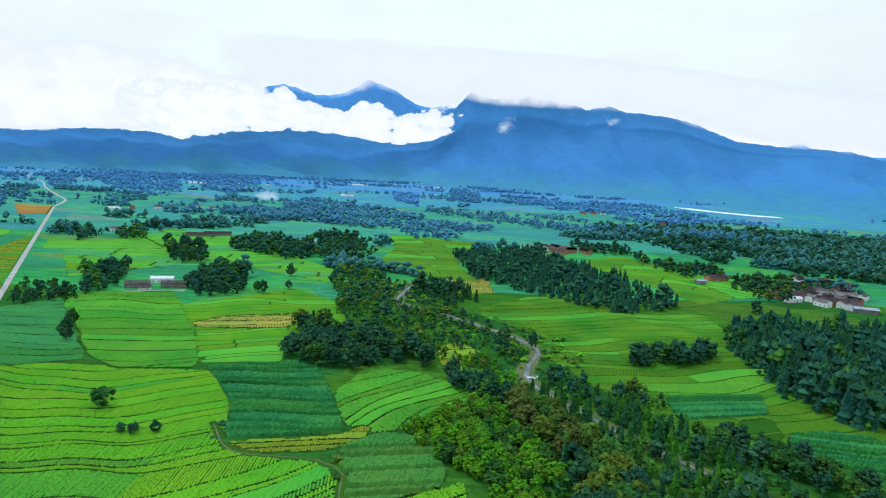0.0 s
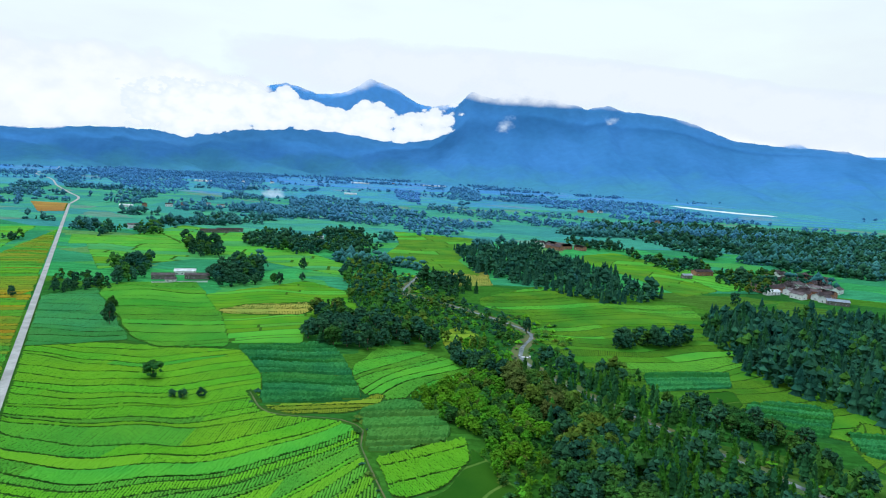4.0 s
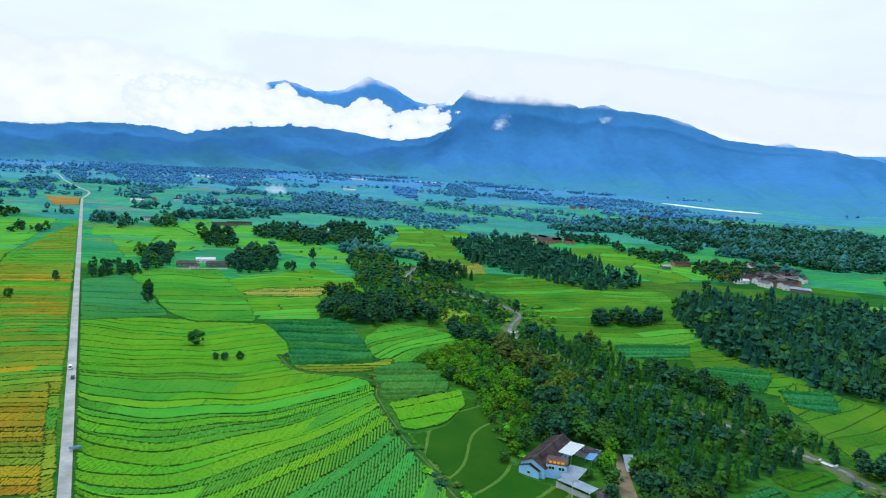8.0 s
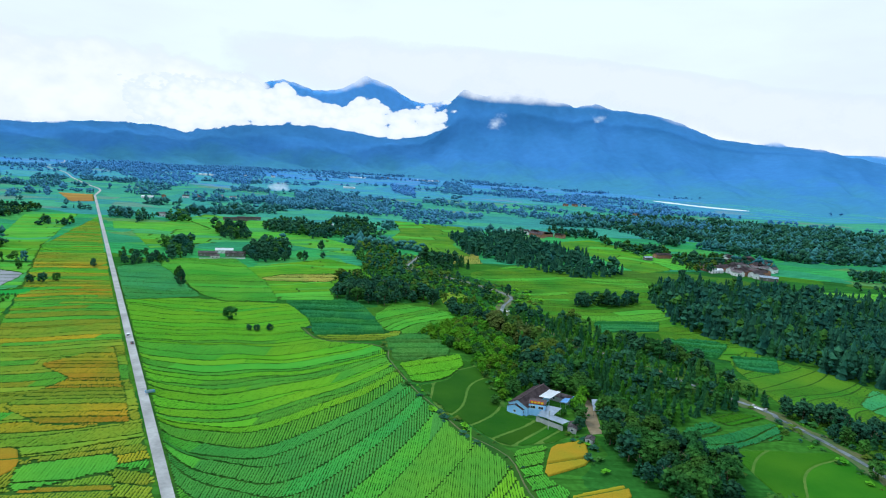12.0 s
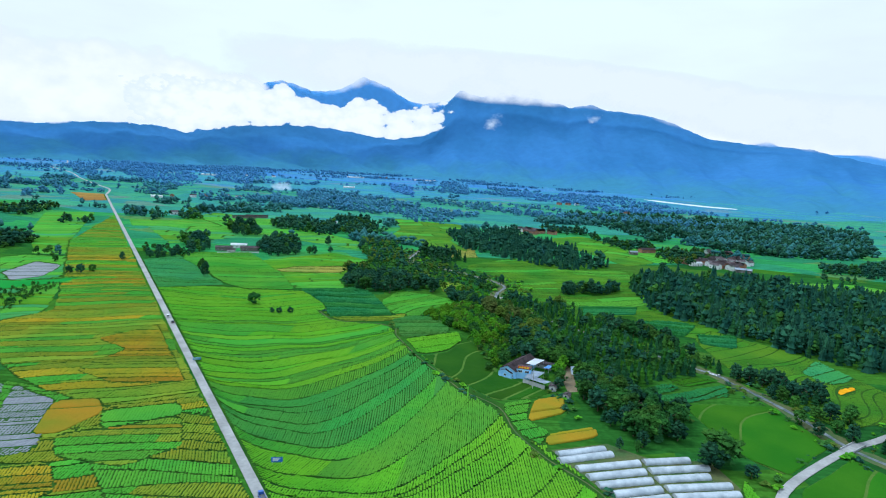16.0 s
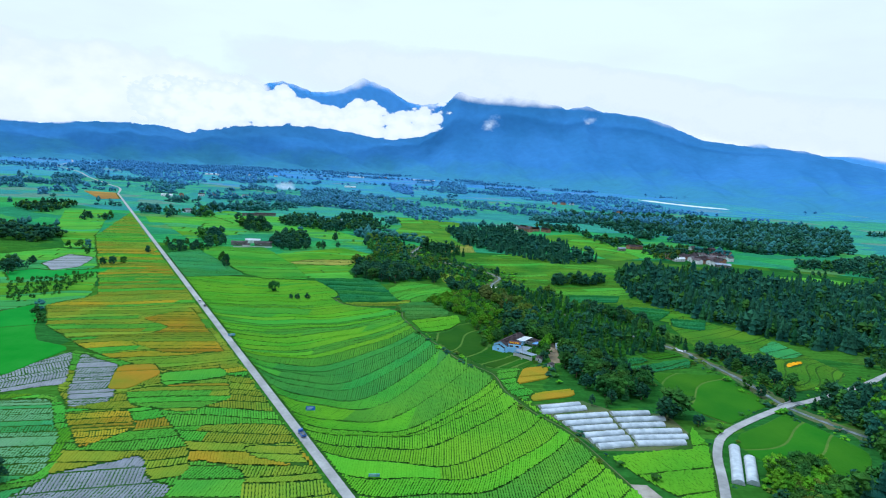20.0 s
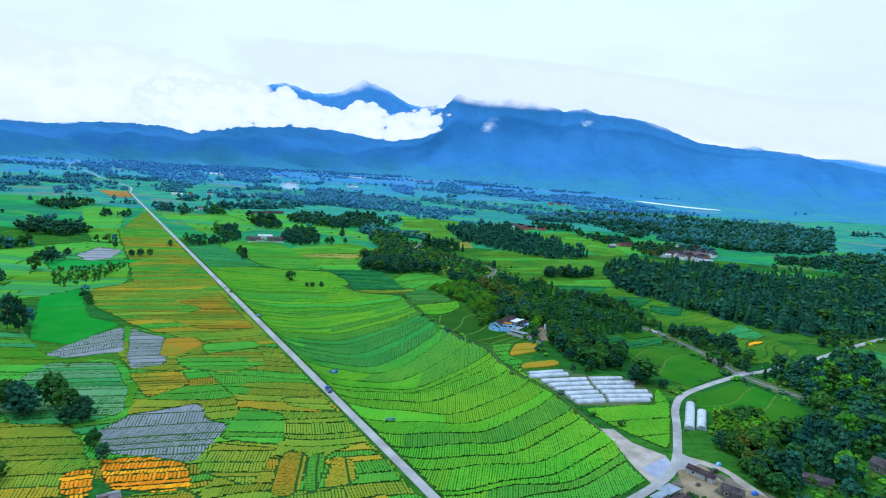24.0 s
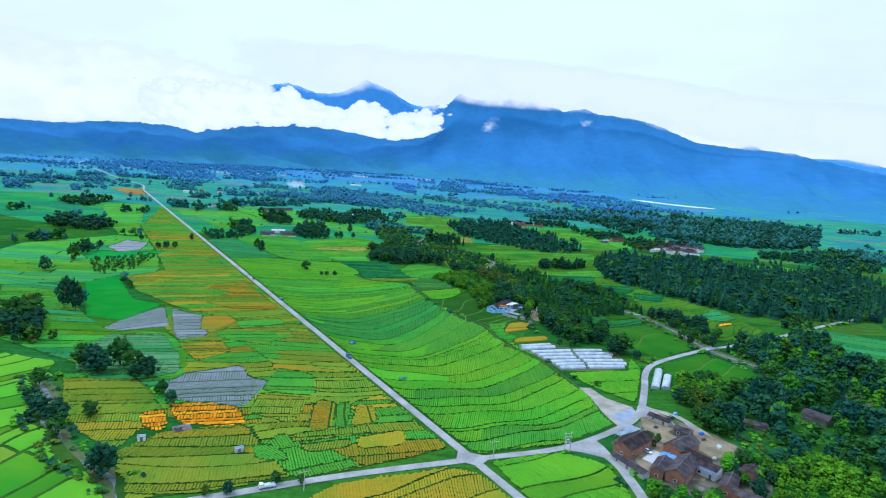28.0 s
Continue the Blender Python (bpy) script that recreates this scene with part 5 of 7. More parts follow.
    return data_mesh("trunk", np.concatenate(V), np.concatenate(Q), [M_BARK], smooth=True)


KINDS = {
    "leaf": ("broadleaf_tree", "full green broadleaf tree with a lumpy crown", M_LEAF),
    "dark": ("shade_tree", "dense dark green broadleaf tree", M_DARKLEAF),
    "olive": ("broadleaf_tree", "olive-brown broadleaf tree with a rounded crown", M_OLIVELEAF),
    "bush": ("bushy_tree", "yellow-green bushy tree with a rounded crown", M_BUSHLEAF),
    "russet": ("russet_tree", "tall russet-tinged broadleaf tree", M_RUSSETLEAF),
    "bright": ("bamboo_clump", "bright yellow-green feathery clump", M_BRIGHTLEAF),
    "fir": ("fir_tree", "slender pointed dark green fir", M_FIR),
}
PROTO = {}
for i, (kind, (nm, lab, mt)) in enumerate(KINDS.items()):
    for v in range(3):
        V, F = fir_crown(50 + v, 9, 9, 160) if kind == "fir" else broad_crown(10 * i + v, 72, 560, lobes=2 + v, size=0.098, coarse=True, leaf=0.042)
        PROTO[kind, v] = data_mesh("crown", V, F, [mt]), trunk_mesh(90 + 10 * i + v, 0.9 if kind == "fir" else 0.6)
first_of = {}
tree_rng = np.random.default_rng(21)


def tree(x, y, tall, kind, wide=1.0, label="", group=""):
    v = int(tree_rng.integers(0, 3))
    name, lab, _ = KINDS[kind]
    m = pose(x, y, 0.05, 0, 0, tree_rng.random() * 360)
    key = kind, v, label
    sz = (tall * wide, tall * wide, tall)
    if key in first_of:
        ob = copy_thing(first_of[key], m)
    else:
        crown, trunk = PROTO[kind, v]
        ob = first_of[key] = new(name)
        child("trunk", trunk, ob)
        child("crown", crown, ob)
        ob.matrix_basis = m
    ob.scale = sz
    return tagged(ob, label or lab, "tree", group)


def scatter(poly, spacing, seed, fill=0.9):
    rng = np.random.default_rng(seed)
    P = np.array(poly, float)
    xs = np.arange(P[:, 0].min(), P[:, 0].max(), spacing)
    ys = np.arange(P[:, 1].min(), P[:, 1].max(), spacing)
    X, Y = np.meshgrid(xs, ys)
    X = (X + spacing * 0.9 * (rng.random(X.shape) - 0.5) + (np.arange(len(ys)) % 2 * spacing / 2)[:, None]).ravel()
    Y = (Y + spacing * 0.9 * (rng.random(Y.shape) - 0.5)).ravel()
    ok = inside(poly, X, Y) & (rng.random(X.shape) < fill)
    return np.c_[X, Y][ok]


# the farmhouse and its court, kept free of trees
HOME = [(30, 134), (38, 126), (56, 112), (73, 118), (78, 150), (72, 166), (56, 170), (42, 156)]


def off_ways(pts, clear):
    ok = np.ones(len(pts), bool)
    for line, w in ROADS:
        ok &= line_distance(line, pts[:, 0], pts[:, 1]) > w / 2 + clear
    return pts[ok & ~inside(HOME, pts[:, 0], pts[:, 1])]


LOW = {
    "broad": [broad_crown(200 + i, 16, 80, 3, 0.155, True, 0.062) for i in range(4)],
    "mid": [broad_crown(280 + i, 10, 24, 3, 0.175, True, 0.075) for i in range(4)],
    "full": [broad_crown(260 + i, 26, 150, 3, 0.115, True, 0.056) for i in range(4)],
    "feather": [fir_crown(250 + i, 5, 6, 70, 0.055) for i in range(4)],
    "far": [broad_crown(220 + i, 5, 0, 3, 0.27, True) for i in range(4)],
    "fir": [fir_crown(240 + i, 4, 6, 26, 0.07) for i in range(4)],
}


# open ground within the woods, before the timber barn and before the shelter, shaped along the camera's line of sight
CLEARINGS = [[(190, -62), (212, -70), (211, -84), (188, -110), (174, -102)], [(151, -82), (168, -88), (167, -96), (160, -114), (148, -138), (136, -130), (142, -104)]]


def woodland(name, label, poly, spacing, low, high, mix, seed, fill=0.92, clear=2.0, wide=1.0, broken=0.0):
    """A wood too large to count, one mesh; mix: shares of (shape, material)."""
    rng = np.random.default_rng(seed)
    pts = off_ways(scatter(poly, spacing, seed, fill), clear)
    for poly in CLEARINGS:
        pts = pts[~inside(poly, pts[:, 0], pts[:, 1])]
    if broken:
        pts = pts[np.array([noise.noise((x * broken, y * broken * 2.2, seed * 0.7)) + 0.4 * noise.noise((x * broken * 4, y * broken * 7, seed)) for x, y in pts]) > -0.08]
    if not len(pts):
        return
    mats = [m for _, m, _ in mix]
    share = np.array([s for _, _, s in mix], float)
    pick = rng.choice(len(mix), len(pts), p=share / share.sum())
    VV, FF, II, k = [], [], [], 0
    for (x, y), q in zip(pts, pick):
        V, F = LOW[mix[q][0]][rng.integers(0, 4)]
        h = (low * 0.8 + (high - low * 0.8) * rng.random()) * (0.8 if mix[q][0] in ("broad", "mid") and len(mix) > 2 and mix[0][0] in ("fir", "feather") else 1.0)
        h *= 0.86 + 0.55 * noise.noise((x / 24, y / 24, 3.3))
        a = rng.random() * 6.283
        w = h * wide * (0.85 + 0.3 * rng.random())
        R = np.array([[math.cos(a) * w, -math.sin(a) * w, 0], [math.sin(a) * w, math.cos(a) * w, 0], [0, 0, h]])
        VV.append(V @ R.T + (x, y, -0.12 * h if mix[q][0] == "far" else -0.08 * h))
        FF.append(F + k)
        II.append(np.full(len(F), q))
        k += len(V)
    tagged(new(name, data_mesh(name, np.concatenate(VV), np.concatenate(FF), mats, np.concatenate(II), smooth=name == "distant_wood")), label, "wood", kind="stuff")


NEAR_MIX = [("broad", M_LEAF, 4), ("broad", M_DARKLEAF, 4), ("broad", M_OLIVELEAF, 2)]
FIR_MIX = [("feather", M_FIR, 5), ("feather", M_BAMBOO, 5), ("feather", M_LEAF, 2), ("broad", M_DARKLEAF, 3), ("broad", M_LEAF, 2)]
BUSH_MIX = [("full", M_BUSHLEAF, 5), ("full", M_LEAF, 2), ("full", M_OLIVELEAF, 2)]
COPSE_MIX = [("full", M_HAZEFIR, 4), ("full", M_LEAF, 2), ("full", M_DARKLEAF, 4)]
FAR_MIX = [("far", M_FARLEAF, 4), ("mid", M_FARLEAF, 2), ("mid", M_HAZEFIR, 2), ("fir", M_HAZEFIR, 1)]
NEARFAR_MIX = [("mid", M_HAZEFIR, 4), ("mid", M_DARKLEAF, 3), ("mid", M_LEAF, 2), ("fir", M_HAZEFIR, 1)]
EAST_MIX = [("far", M_HAZEFIR, 3), ("mid", M_HAZEFIR, 2), ("far", M_FARLEAF, 2), ("fir", M_HAZEFIR, 1)]
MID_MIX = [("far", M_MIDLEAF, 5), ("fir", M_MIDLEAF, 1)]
BLUE_MIX = [("far", M_HAZELEAF, 1)]
WOODS = [
    ("riverside trees along the upper creek", [(-110, 668), (-77, 697), (-50, 605), (-46, 508), (-14, 421), (9, 375), (-6, 362), (-30, 386), (-54, 428), (-77, 473), (-107, 604)], 6.8, 6, 12, NEAR_MIX, 0.9),
    ("green thicket hiding the stream", [(-37, 510), (10, 473), (38, 446), (61, 435), (55, 382), (28, 402), (-7, 437)], 7.5, 4, 9, [("broad", M_LEAF, 4), ("broad", M_DARKLEAF, 3), ("broad", M_BRIGHTLEAF, 1)], 0.8),
    ("green and olive bushes beside the farmhouse", [(16, 215), (34, 222), (60, 215), (62, 170), (44, 162), (34, 150), (30, 165), (24, 190)], 5.5, 3, 6.5, BUSH_MIX, 0.85),
    ("scrubby green thicket along the creek", [(-40, 600), (20, 500), (60, 420), (50, 372), (9, 375), (-14, 421), (-46, 508)], 6.5, 3, 8, NEAR_MIX, 0.7),
    ("fir and broadleaf wood between farmhouse and creek", [(49, 332), (88, 329), (115, 285), (123, 271), (162, 208), (185, 180), (169, 158), (146, 149), (108, 125), (99, 138), (90, 155), (85, 185), (60, 215), (45, 270)], 5.2, 8, 13, FIR_MIX, 0.97),
    ("olive-tinged trees beside the terraces", [(9, 364), (28, 402), (49, 332), (45, 270), (60, 215), (29, 222), (18, 253), (-12, 267), (-2, 283), (23, 316)], 6.0, 4, 8, BUSH_MIX, 0.9),
    ("dark fir wood beyond the creek", [(204, 437), (235, 500), (301, 496), (411, 465), (481, 445), (582, 478), (560, 360), (425, 185), (356, 172), (290, 178), (262, 210), (225, 275), (192, 330)], 6.0, 13, 20, [("fir", M_HAZEFIR, 6), ("fir", M_FIR, 2), ("broad", M_HAZEFIR, 4), ("broad", M_LEAF, 1)], 0.95),
    ("dark wood on the low ridge", [(12, 839), (132, 881), (201, 655), (217, 566), (158, 522), (91, 586), (30, 673)], 7.5, 10, 17, [("fir", M_HAZEFIR, 8), ("broad", M_HAZEFIR, 4)], 0.95),
    ("mixed green wood beside the hamlet", [(222, 66), (272, 92), (320, 110), (296, 48), (305, 12), (340, -60), (290, -170), (200, -190), (190, -148), (172, -116), (147, -132), (141, -106), (148, -76), (150, -51), (172, -40), (206, -22)], 6.3, 7, 15, [("full", M_LEAF, 5.5), ("full", M_HAZEFIR, 5), ("full", M_DARKLEAF, 3), ("feather", M_HAZEFIR, 2.5), ("full", M_BUSHLEAF, 0.8)], 0.86),
    ("bright green bamboo slope below the hamlet", [(130, -160), (143, -137), (168, -120), (178, -142), (194, -148), (200, -190), (190, -240), (110, -240), (114, -178)], 3.8, 3.8, 6.5, [("broad", M_BRIGHTLEAF, 8), ("broad", M_LEAF, 0.6)], 0.95),
    ("scrubby trees at the valley's edge", [(223, 464), (230, 399), (267, 363), (235, 317), (217, 330), (206, 354)], 8, 4, 9, NEAR_MIX, 0.8),
    ("row of tall poplars by the creek bend", [(-30, 600), (-8, 625), (36, 555), (10, 510), (-20, 565)], 8, 9, 15, [("fir", M_FIR, 4), ("broad", M_DARKLEAF, 3)], 0.95),
    ("dark hedge of trees in the valley plots", [(92, 338), (115, 328), (118, 309), (97, 318)], 6, 5, 9, NEAR_MIX, 0.95),
    ("small dark thicket beside the stream", [(62, 357), (89, 347), (86, 333), (62, 338)], 6, 5, 9, NEAR_MIX, 0.9),
    ("trees round the old farm", [(-329, 572), (-321, 640), (-277, 537), (-290, 505)], 8, 9, 16, NEAR_MIX, 0.95),
    ("tall dark trees beside the old farm", [(-234, 570), (-226, 651), (-190, 612), (-170, 535), (-208, 514)], 8, 10, 18, NEAR_MIX, 0.9),
    ("round copse among the rice plots", [(-337, 764), (-298, 779), (-259, 679), (-289, 661)], 10, 10, 17, NEAR_MIX, 0.95),
    ("hedge trees along the straight road", [(-368, 534), (-306, 525), (-283, 485), (-310, 450)], 8, 6, 10, NEAR_MIX, 0.8),
    ("dark trees along the small creek", [(-337, 58), (-319, 62), (-258, -7), (-245, -34), (-286, -19)], 8, 8, 15, NEAR_MIX, 0.8),
    ("green orchard bushes in rows", [(-382, 262), (-330, 322), (-315, 227), (-335, 190)], 6, 3, 4.5, [("broad", M_LEAF, 1)], 0.95),
    ("small copse in the valley rice", [(121, 381), (143, 387), (177, 396), (191, 423), (153, 419), (130, 404)], 5.0, 8, 13, COPSE_MIX, 0.95),
    ("trees beside the far village", [(362, 730), (416, 745), (342, 606), (312, 625)], 9, 8, 14, NEAR_MIX, 0.8),
]
FAR_WOODS = [
    [(-889, 1247), (-845, 1284), (-773, 1251), (-801, 1297), (-860, 1308), (-874, 1227)],
    [(-970, 1363), (-955, 1453), (-1049, 1610), (-1139, 1604)],
    [(-1144, 1820), (-1108, 1871), (-1624, 2771), (-1651, 2635)],
    [(-1514, 2643), (-1012, 1912), (-807, 1603), (-710, 1614), (-738, 1769), (-900, 2161), (-1418, 3236), (-1692, 3320), (-1734, 3029)],
    [(-725, 1288), (-629, 1258), (-667, 1335), (-738, 1312)],
    [(-602, 1215), (-560, 1244), (-556, 1345), (-514, 1395), (-406, 1256), (-316, 1099), (-270, 1205), (-361, 1611), (-453, 1578), (-580, 1749), (-583, 1410), (-626, 1288)],
    [(-771, 2000), (-601, 1812), (-695, 2351), (-805, 2646), (-1047, 3002), (-1045, 2748)],
    [(-661, 941), (-626, 961), (-608, 933), (-651, 927)],
    [(-516, 817), (-492, 848), (-552, 946), (-587, 946)],
    [(-452, 777), (-459, 810), (-461, 862), (-470, 865), (-502, 872)],
    [(-438, 832), (-385, 810), (-434, 909), (-465, 893)],
    [(-451, 945), (-406, 918), (-435, 974), (-466, 977)],
    [(-437, 969), (-399, 962), (-355, 1010), (-311, 1032), (-314, 1044), (-419, 1136), (-432, 1064), (-422, 943)],
    [(-268, 793), (-223, 748), (-176, 727), (-164, 731), (-181, 809), (-209, 863), (-263, 913), (-293, 860)],
    [(-185, 733), (-153, 744), (-121, 719), (-98, 744), (-87, 796), (-105, 910), (-151, 968), (-192, 973), (-203, 806)],
    [(-217, 990), (-164, 966), (-173, 1020), (-213, 981)],
    [(-93, 872), (-71, 893), (-79, 945), (-102, 950)],
    [(-347, 1357), (-246, 1195), (-189, 1114), (-148, 1114), (-84, 1069), (-41, 989), (12, 974), (59, 1016), (89, 1190), (14, 1272), (-60, 1373), (-121, 1511), (-222, 1656), (-371, 1803), (-413, 1616)],
    [(-447, 2081), (-314, 2066), (-369, 2356), (-528, 2566)],
    [(-154, 1920), (-74, 1701), (-102, 2282), (-195, 2417)],
    [(-46, 1539), (40, 1384), (109, 1303), (140, 1384), (154, 1609), (48, 1705), (-50, 1630)],
    [(1, 2223), (109, 1993), (137, 2547), (26, 3018)],
    [(269, 1857), (425, 1808), (570, 2450), (262, 2244)],
    [(127, 1377), (185, 1260), (286, 1203), (346, 1469), (243, 1573), (147, 1458)],
    [(417, 1845), (435, 1547), (523, 1479), (731, 1586), (826, 1498), (912, 1419), (939, 1464), (786, 1712), (772, 2209), (543, 2426)],
    [(297, 1249), (329, 1122), (366, 1022), (387, 855), (447, 955), (476, 925), (463, 822), (520, 831), (541, 753), (700, 790), (885, 1256), (788, 1428), (529, 1427), (327, 1384)],
    [(195, 957), (227, 908), (270, 911), (265, 816), (282, 737), (332, 736), (355, 794), (322, 831), (275, 852), (275, 964), (204, 1009)],
    [(305, 659), (335, 651), (376, 662), (452, 706), (460, 722), (393, 695), (357, 699), (335, 731)],
    [(-562, 492), (-492, 463), (-476, 498), (-501, 548), (-534, 571), (-602, 601), (-586, 535)],
    [(-441, 323), (-403, 301), (-399, 320), (-419, 331), (-439, 334)],
    [(-709, 631), (-699, 671), (-695, 690), (-735, 680)],
    [(-725, 803), (-652, 755), (-656, 863), (-681, 913), (-745, 846)],
    [(-562, 705), (-539, 699), (-587, 787), (-598, 778)],
    [(-543, 717), (-520, 712), (-531, 738), (-547, 740)],
    [(-968, 1017), (-884, 1001), (-856, 1080), (-1066, 1452), (-1181, 1482), (-1172, 1323)],
    [(-860, 1076), (-808, 1137), (-919, 1354), (-965, 1273)],
    [(-503, 357), (-492, 361), (-505, 394), (-523, 388)],
    [(448, 807), (545, 758), (653, 761), (749, 830), (1008, 1232), (969, 1350), (817, 1365), (575, 1113)],
    [(979, 1115), (1054, 1069), (1197, 1269), (1065, 1250)],
    [(570, 583), (599, 543), (657, 516), (839, 772), (734, 757), (628, 684)],
    [(520, 608), (570, 583), (615, 644), (630, 672), (539, 647)],
]
for i, (lab, poly, gap, lo, hi, mix, fill) in enumerate(WOODS):
    if sum(p[1] for p in poly) / len(poly) > 300:
        mix = [("mid" if s == "broad" else s, m, q) for s, m, q in (COPSE_MIX if mix is NEAR_MIX and poly[0][0] < -150 else mix)]
    woodland("woodland", lab, poly, gap, lo * 1.1, hi * 1.15, mix, 300 + i, fill, clear=0.5, wide=0.88)
for i, poly in enumerate(FAR_WOODS):
    off = sum(p[1] for p in poly) / len(poly)
    gap = min(max(4.5 + off / 150, 8.0), 20.0)
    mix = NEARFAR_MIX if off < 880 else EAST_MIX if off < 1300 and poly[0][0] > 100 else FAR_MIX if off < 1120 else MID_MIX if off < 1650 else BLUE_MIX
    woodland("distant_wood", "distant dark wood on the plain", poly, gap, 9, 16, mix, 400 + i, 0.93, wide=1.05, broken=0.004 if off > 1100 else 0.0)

# ---------------------------------------------------------------- single trees
SINGLES = [
    (-295, 68, 24, "dark", 0.55), (-284, 62, 23, "dark", 0.5), (-291, -1, 14, "dark", 1.0), (-275, -11, 12, "leaf", 1.0),
    (-207, -58, 15, "dark", 1.05), (-215, -54, 14, "leaf", 1.0), (-201, -63, 13, "dark", 1.1), (-196, -50, 17, "leaf", 0.9),
    (-184, -59, 14, "leaf", 0.95), (-173, -65, 12, "dark", 1.0), (-178, -70, 9, "dark", 1.0), (-155, -91, 9, "leaf", 0.8), (-146, -101, 8, "dark", 0.8),
    (-222, -84, 9, "leaf", 1.0), (-208, -112, 10, "dark", 1.1), (-199, -121, 10, "dark", 1.1), (-187, -127, 11, "dark", 1.1), (-180, -141, 9, "leaf", 1.1),
    (-176, -120, 8, "leaf", 1.1), (-143, -173, 14, "dark", 0.9), (-148, -170, 10, "dark", 0.9),
    (-386, 194, 14, "dark", 0.9), (-394, 257, 15, "leaf", 0.9), (-402, 293, 14, "dark", 1.0), (-242, 405, 13, "leaf", 0.7), (-229, 378, 15, "dark", 0.7),
    (-154, 280, 10, "leaf", 1.15), (-133, 255, 4.5, "dark", 1.1), (-127, 254, 5.0, "dark", 1.1), (-119, 257, 5.2, "dark", 1.0),
    (-339, 440, 9, "dark", 0.8), (-395, 415, 7, "leaf", 1.0), (-349, 359, 8, "dark", 1.0), (-341, 363, 9, "dark", 1.0), (-334, 371, 8, "leaf", 1.0), (-412, 345, 8, "dark", 1.1),
    (63, 410, 12, "dark", 0.6), (123, 36, 15, "leaf", 1.35), (116, 30, 12, "dark", 1.2), (112, 57, 10, "dark", 1.0), (92, 48, 8, "dark", 0.9), (131, 23, 6, "dark", 1.2),
    (215, 87, 9, "leaf", 1.1), (208, 92, 10, "dark", 1.0), (222, 96, 8, "leaf", 1.0), (80, 44, 6, "dark", 0.7), (88, 43, 6, "leaf", 0.7), (204, 354, 13, "dark", 0.9),
    (-154, 538, 12, "dark", 0.7), (-161, 545, 10, "leaf", 0.8), (-138, 563, 8, "dark", 0.9), (-151, 623, 13, "dark", 0.7), (-96, 430, 14, "olive", 1.1), (-82, 436, 13, "olive", 1.1),
    (-76, -171, 5, "leaf", 1.1), (-92, -180, 5, "dark", 1.1), (-66, -170, 4, "leaf", 1.0), (-100, -182, 4, "olive", 1.0), (87, -38, 3.5, "leaf", 1.4), (130, -58, 9, "dark", 1.0),
    (40, 162, 8, "leaf", 1.1), (76, 155, 9, "bush", 0.9), (69, 140, 8, "leaf", 1.0), (62, 136, 3.5, "leaf", 1.3), (33, 153, 6, "bush", 1.2), (28, 146, 5, "leaf", 1.2), (70, 139, 11, "bright", 0.8), (69, 128, 9, "leaf", 0.9), (66, 118, 7, "dark", 1.0), (76, 160, 10, "leaf", 1.0), (68, 170, 11, "dark", 1.0),
]
for x, y, h, kind, wide in SINGLES:
    tree(x, y, h, kind, wide)
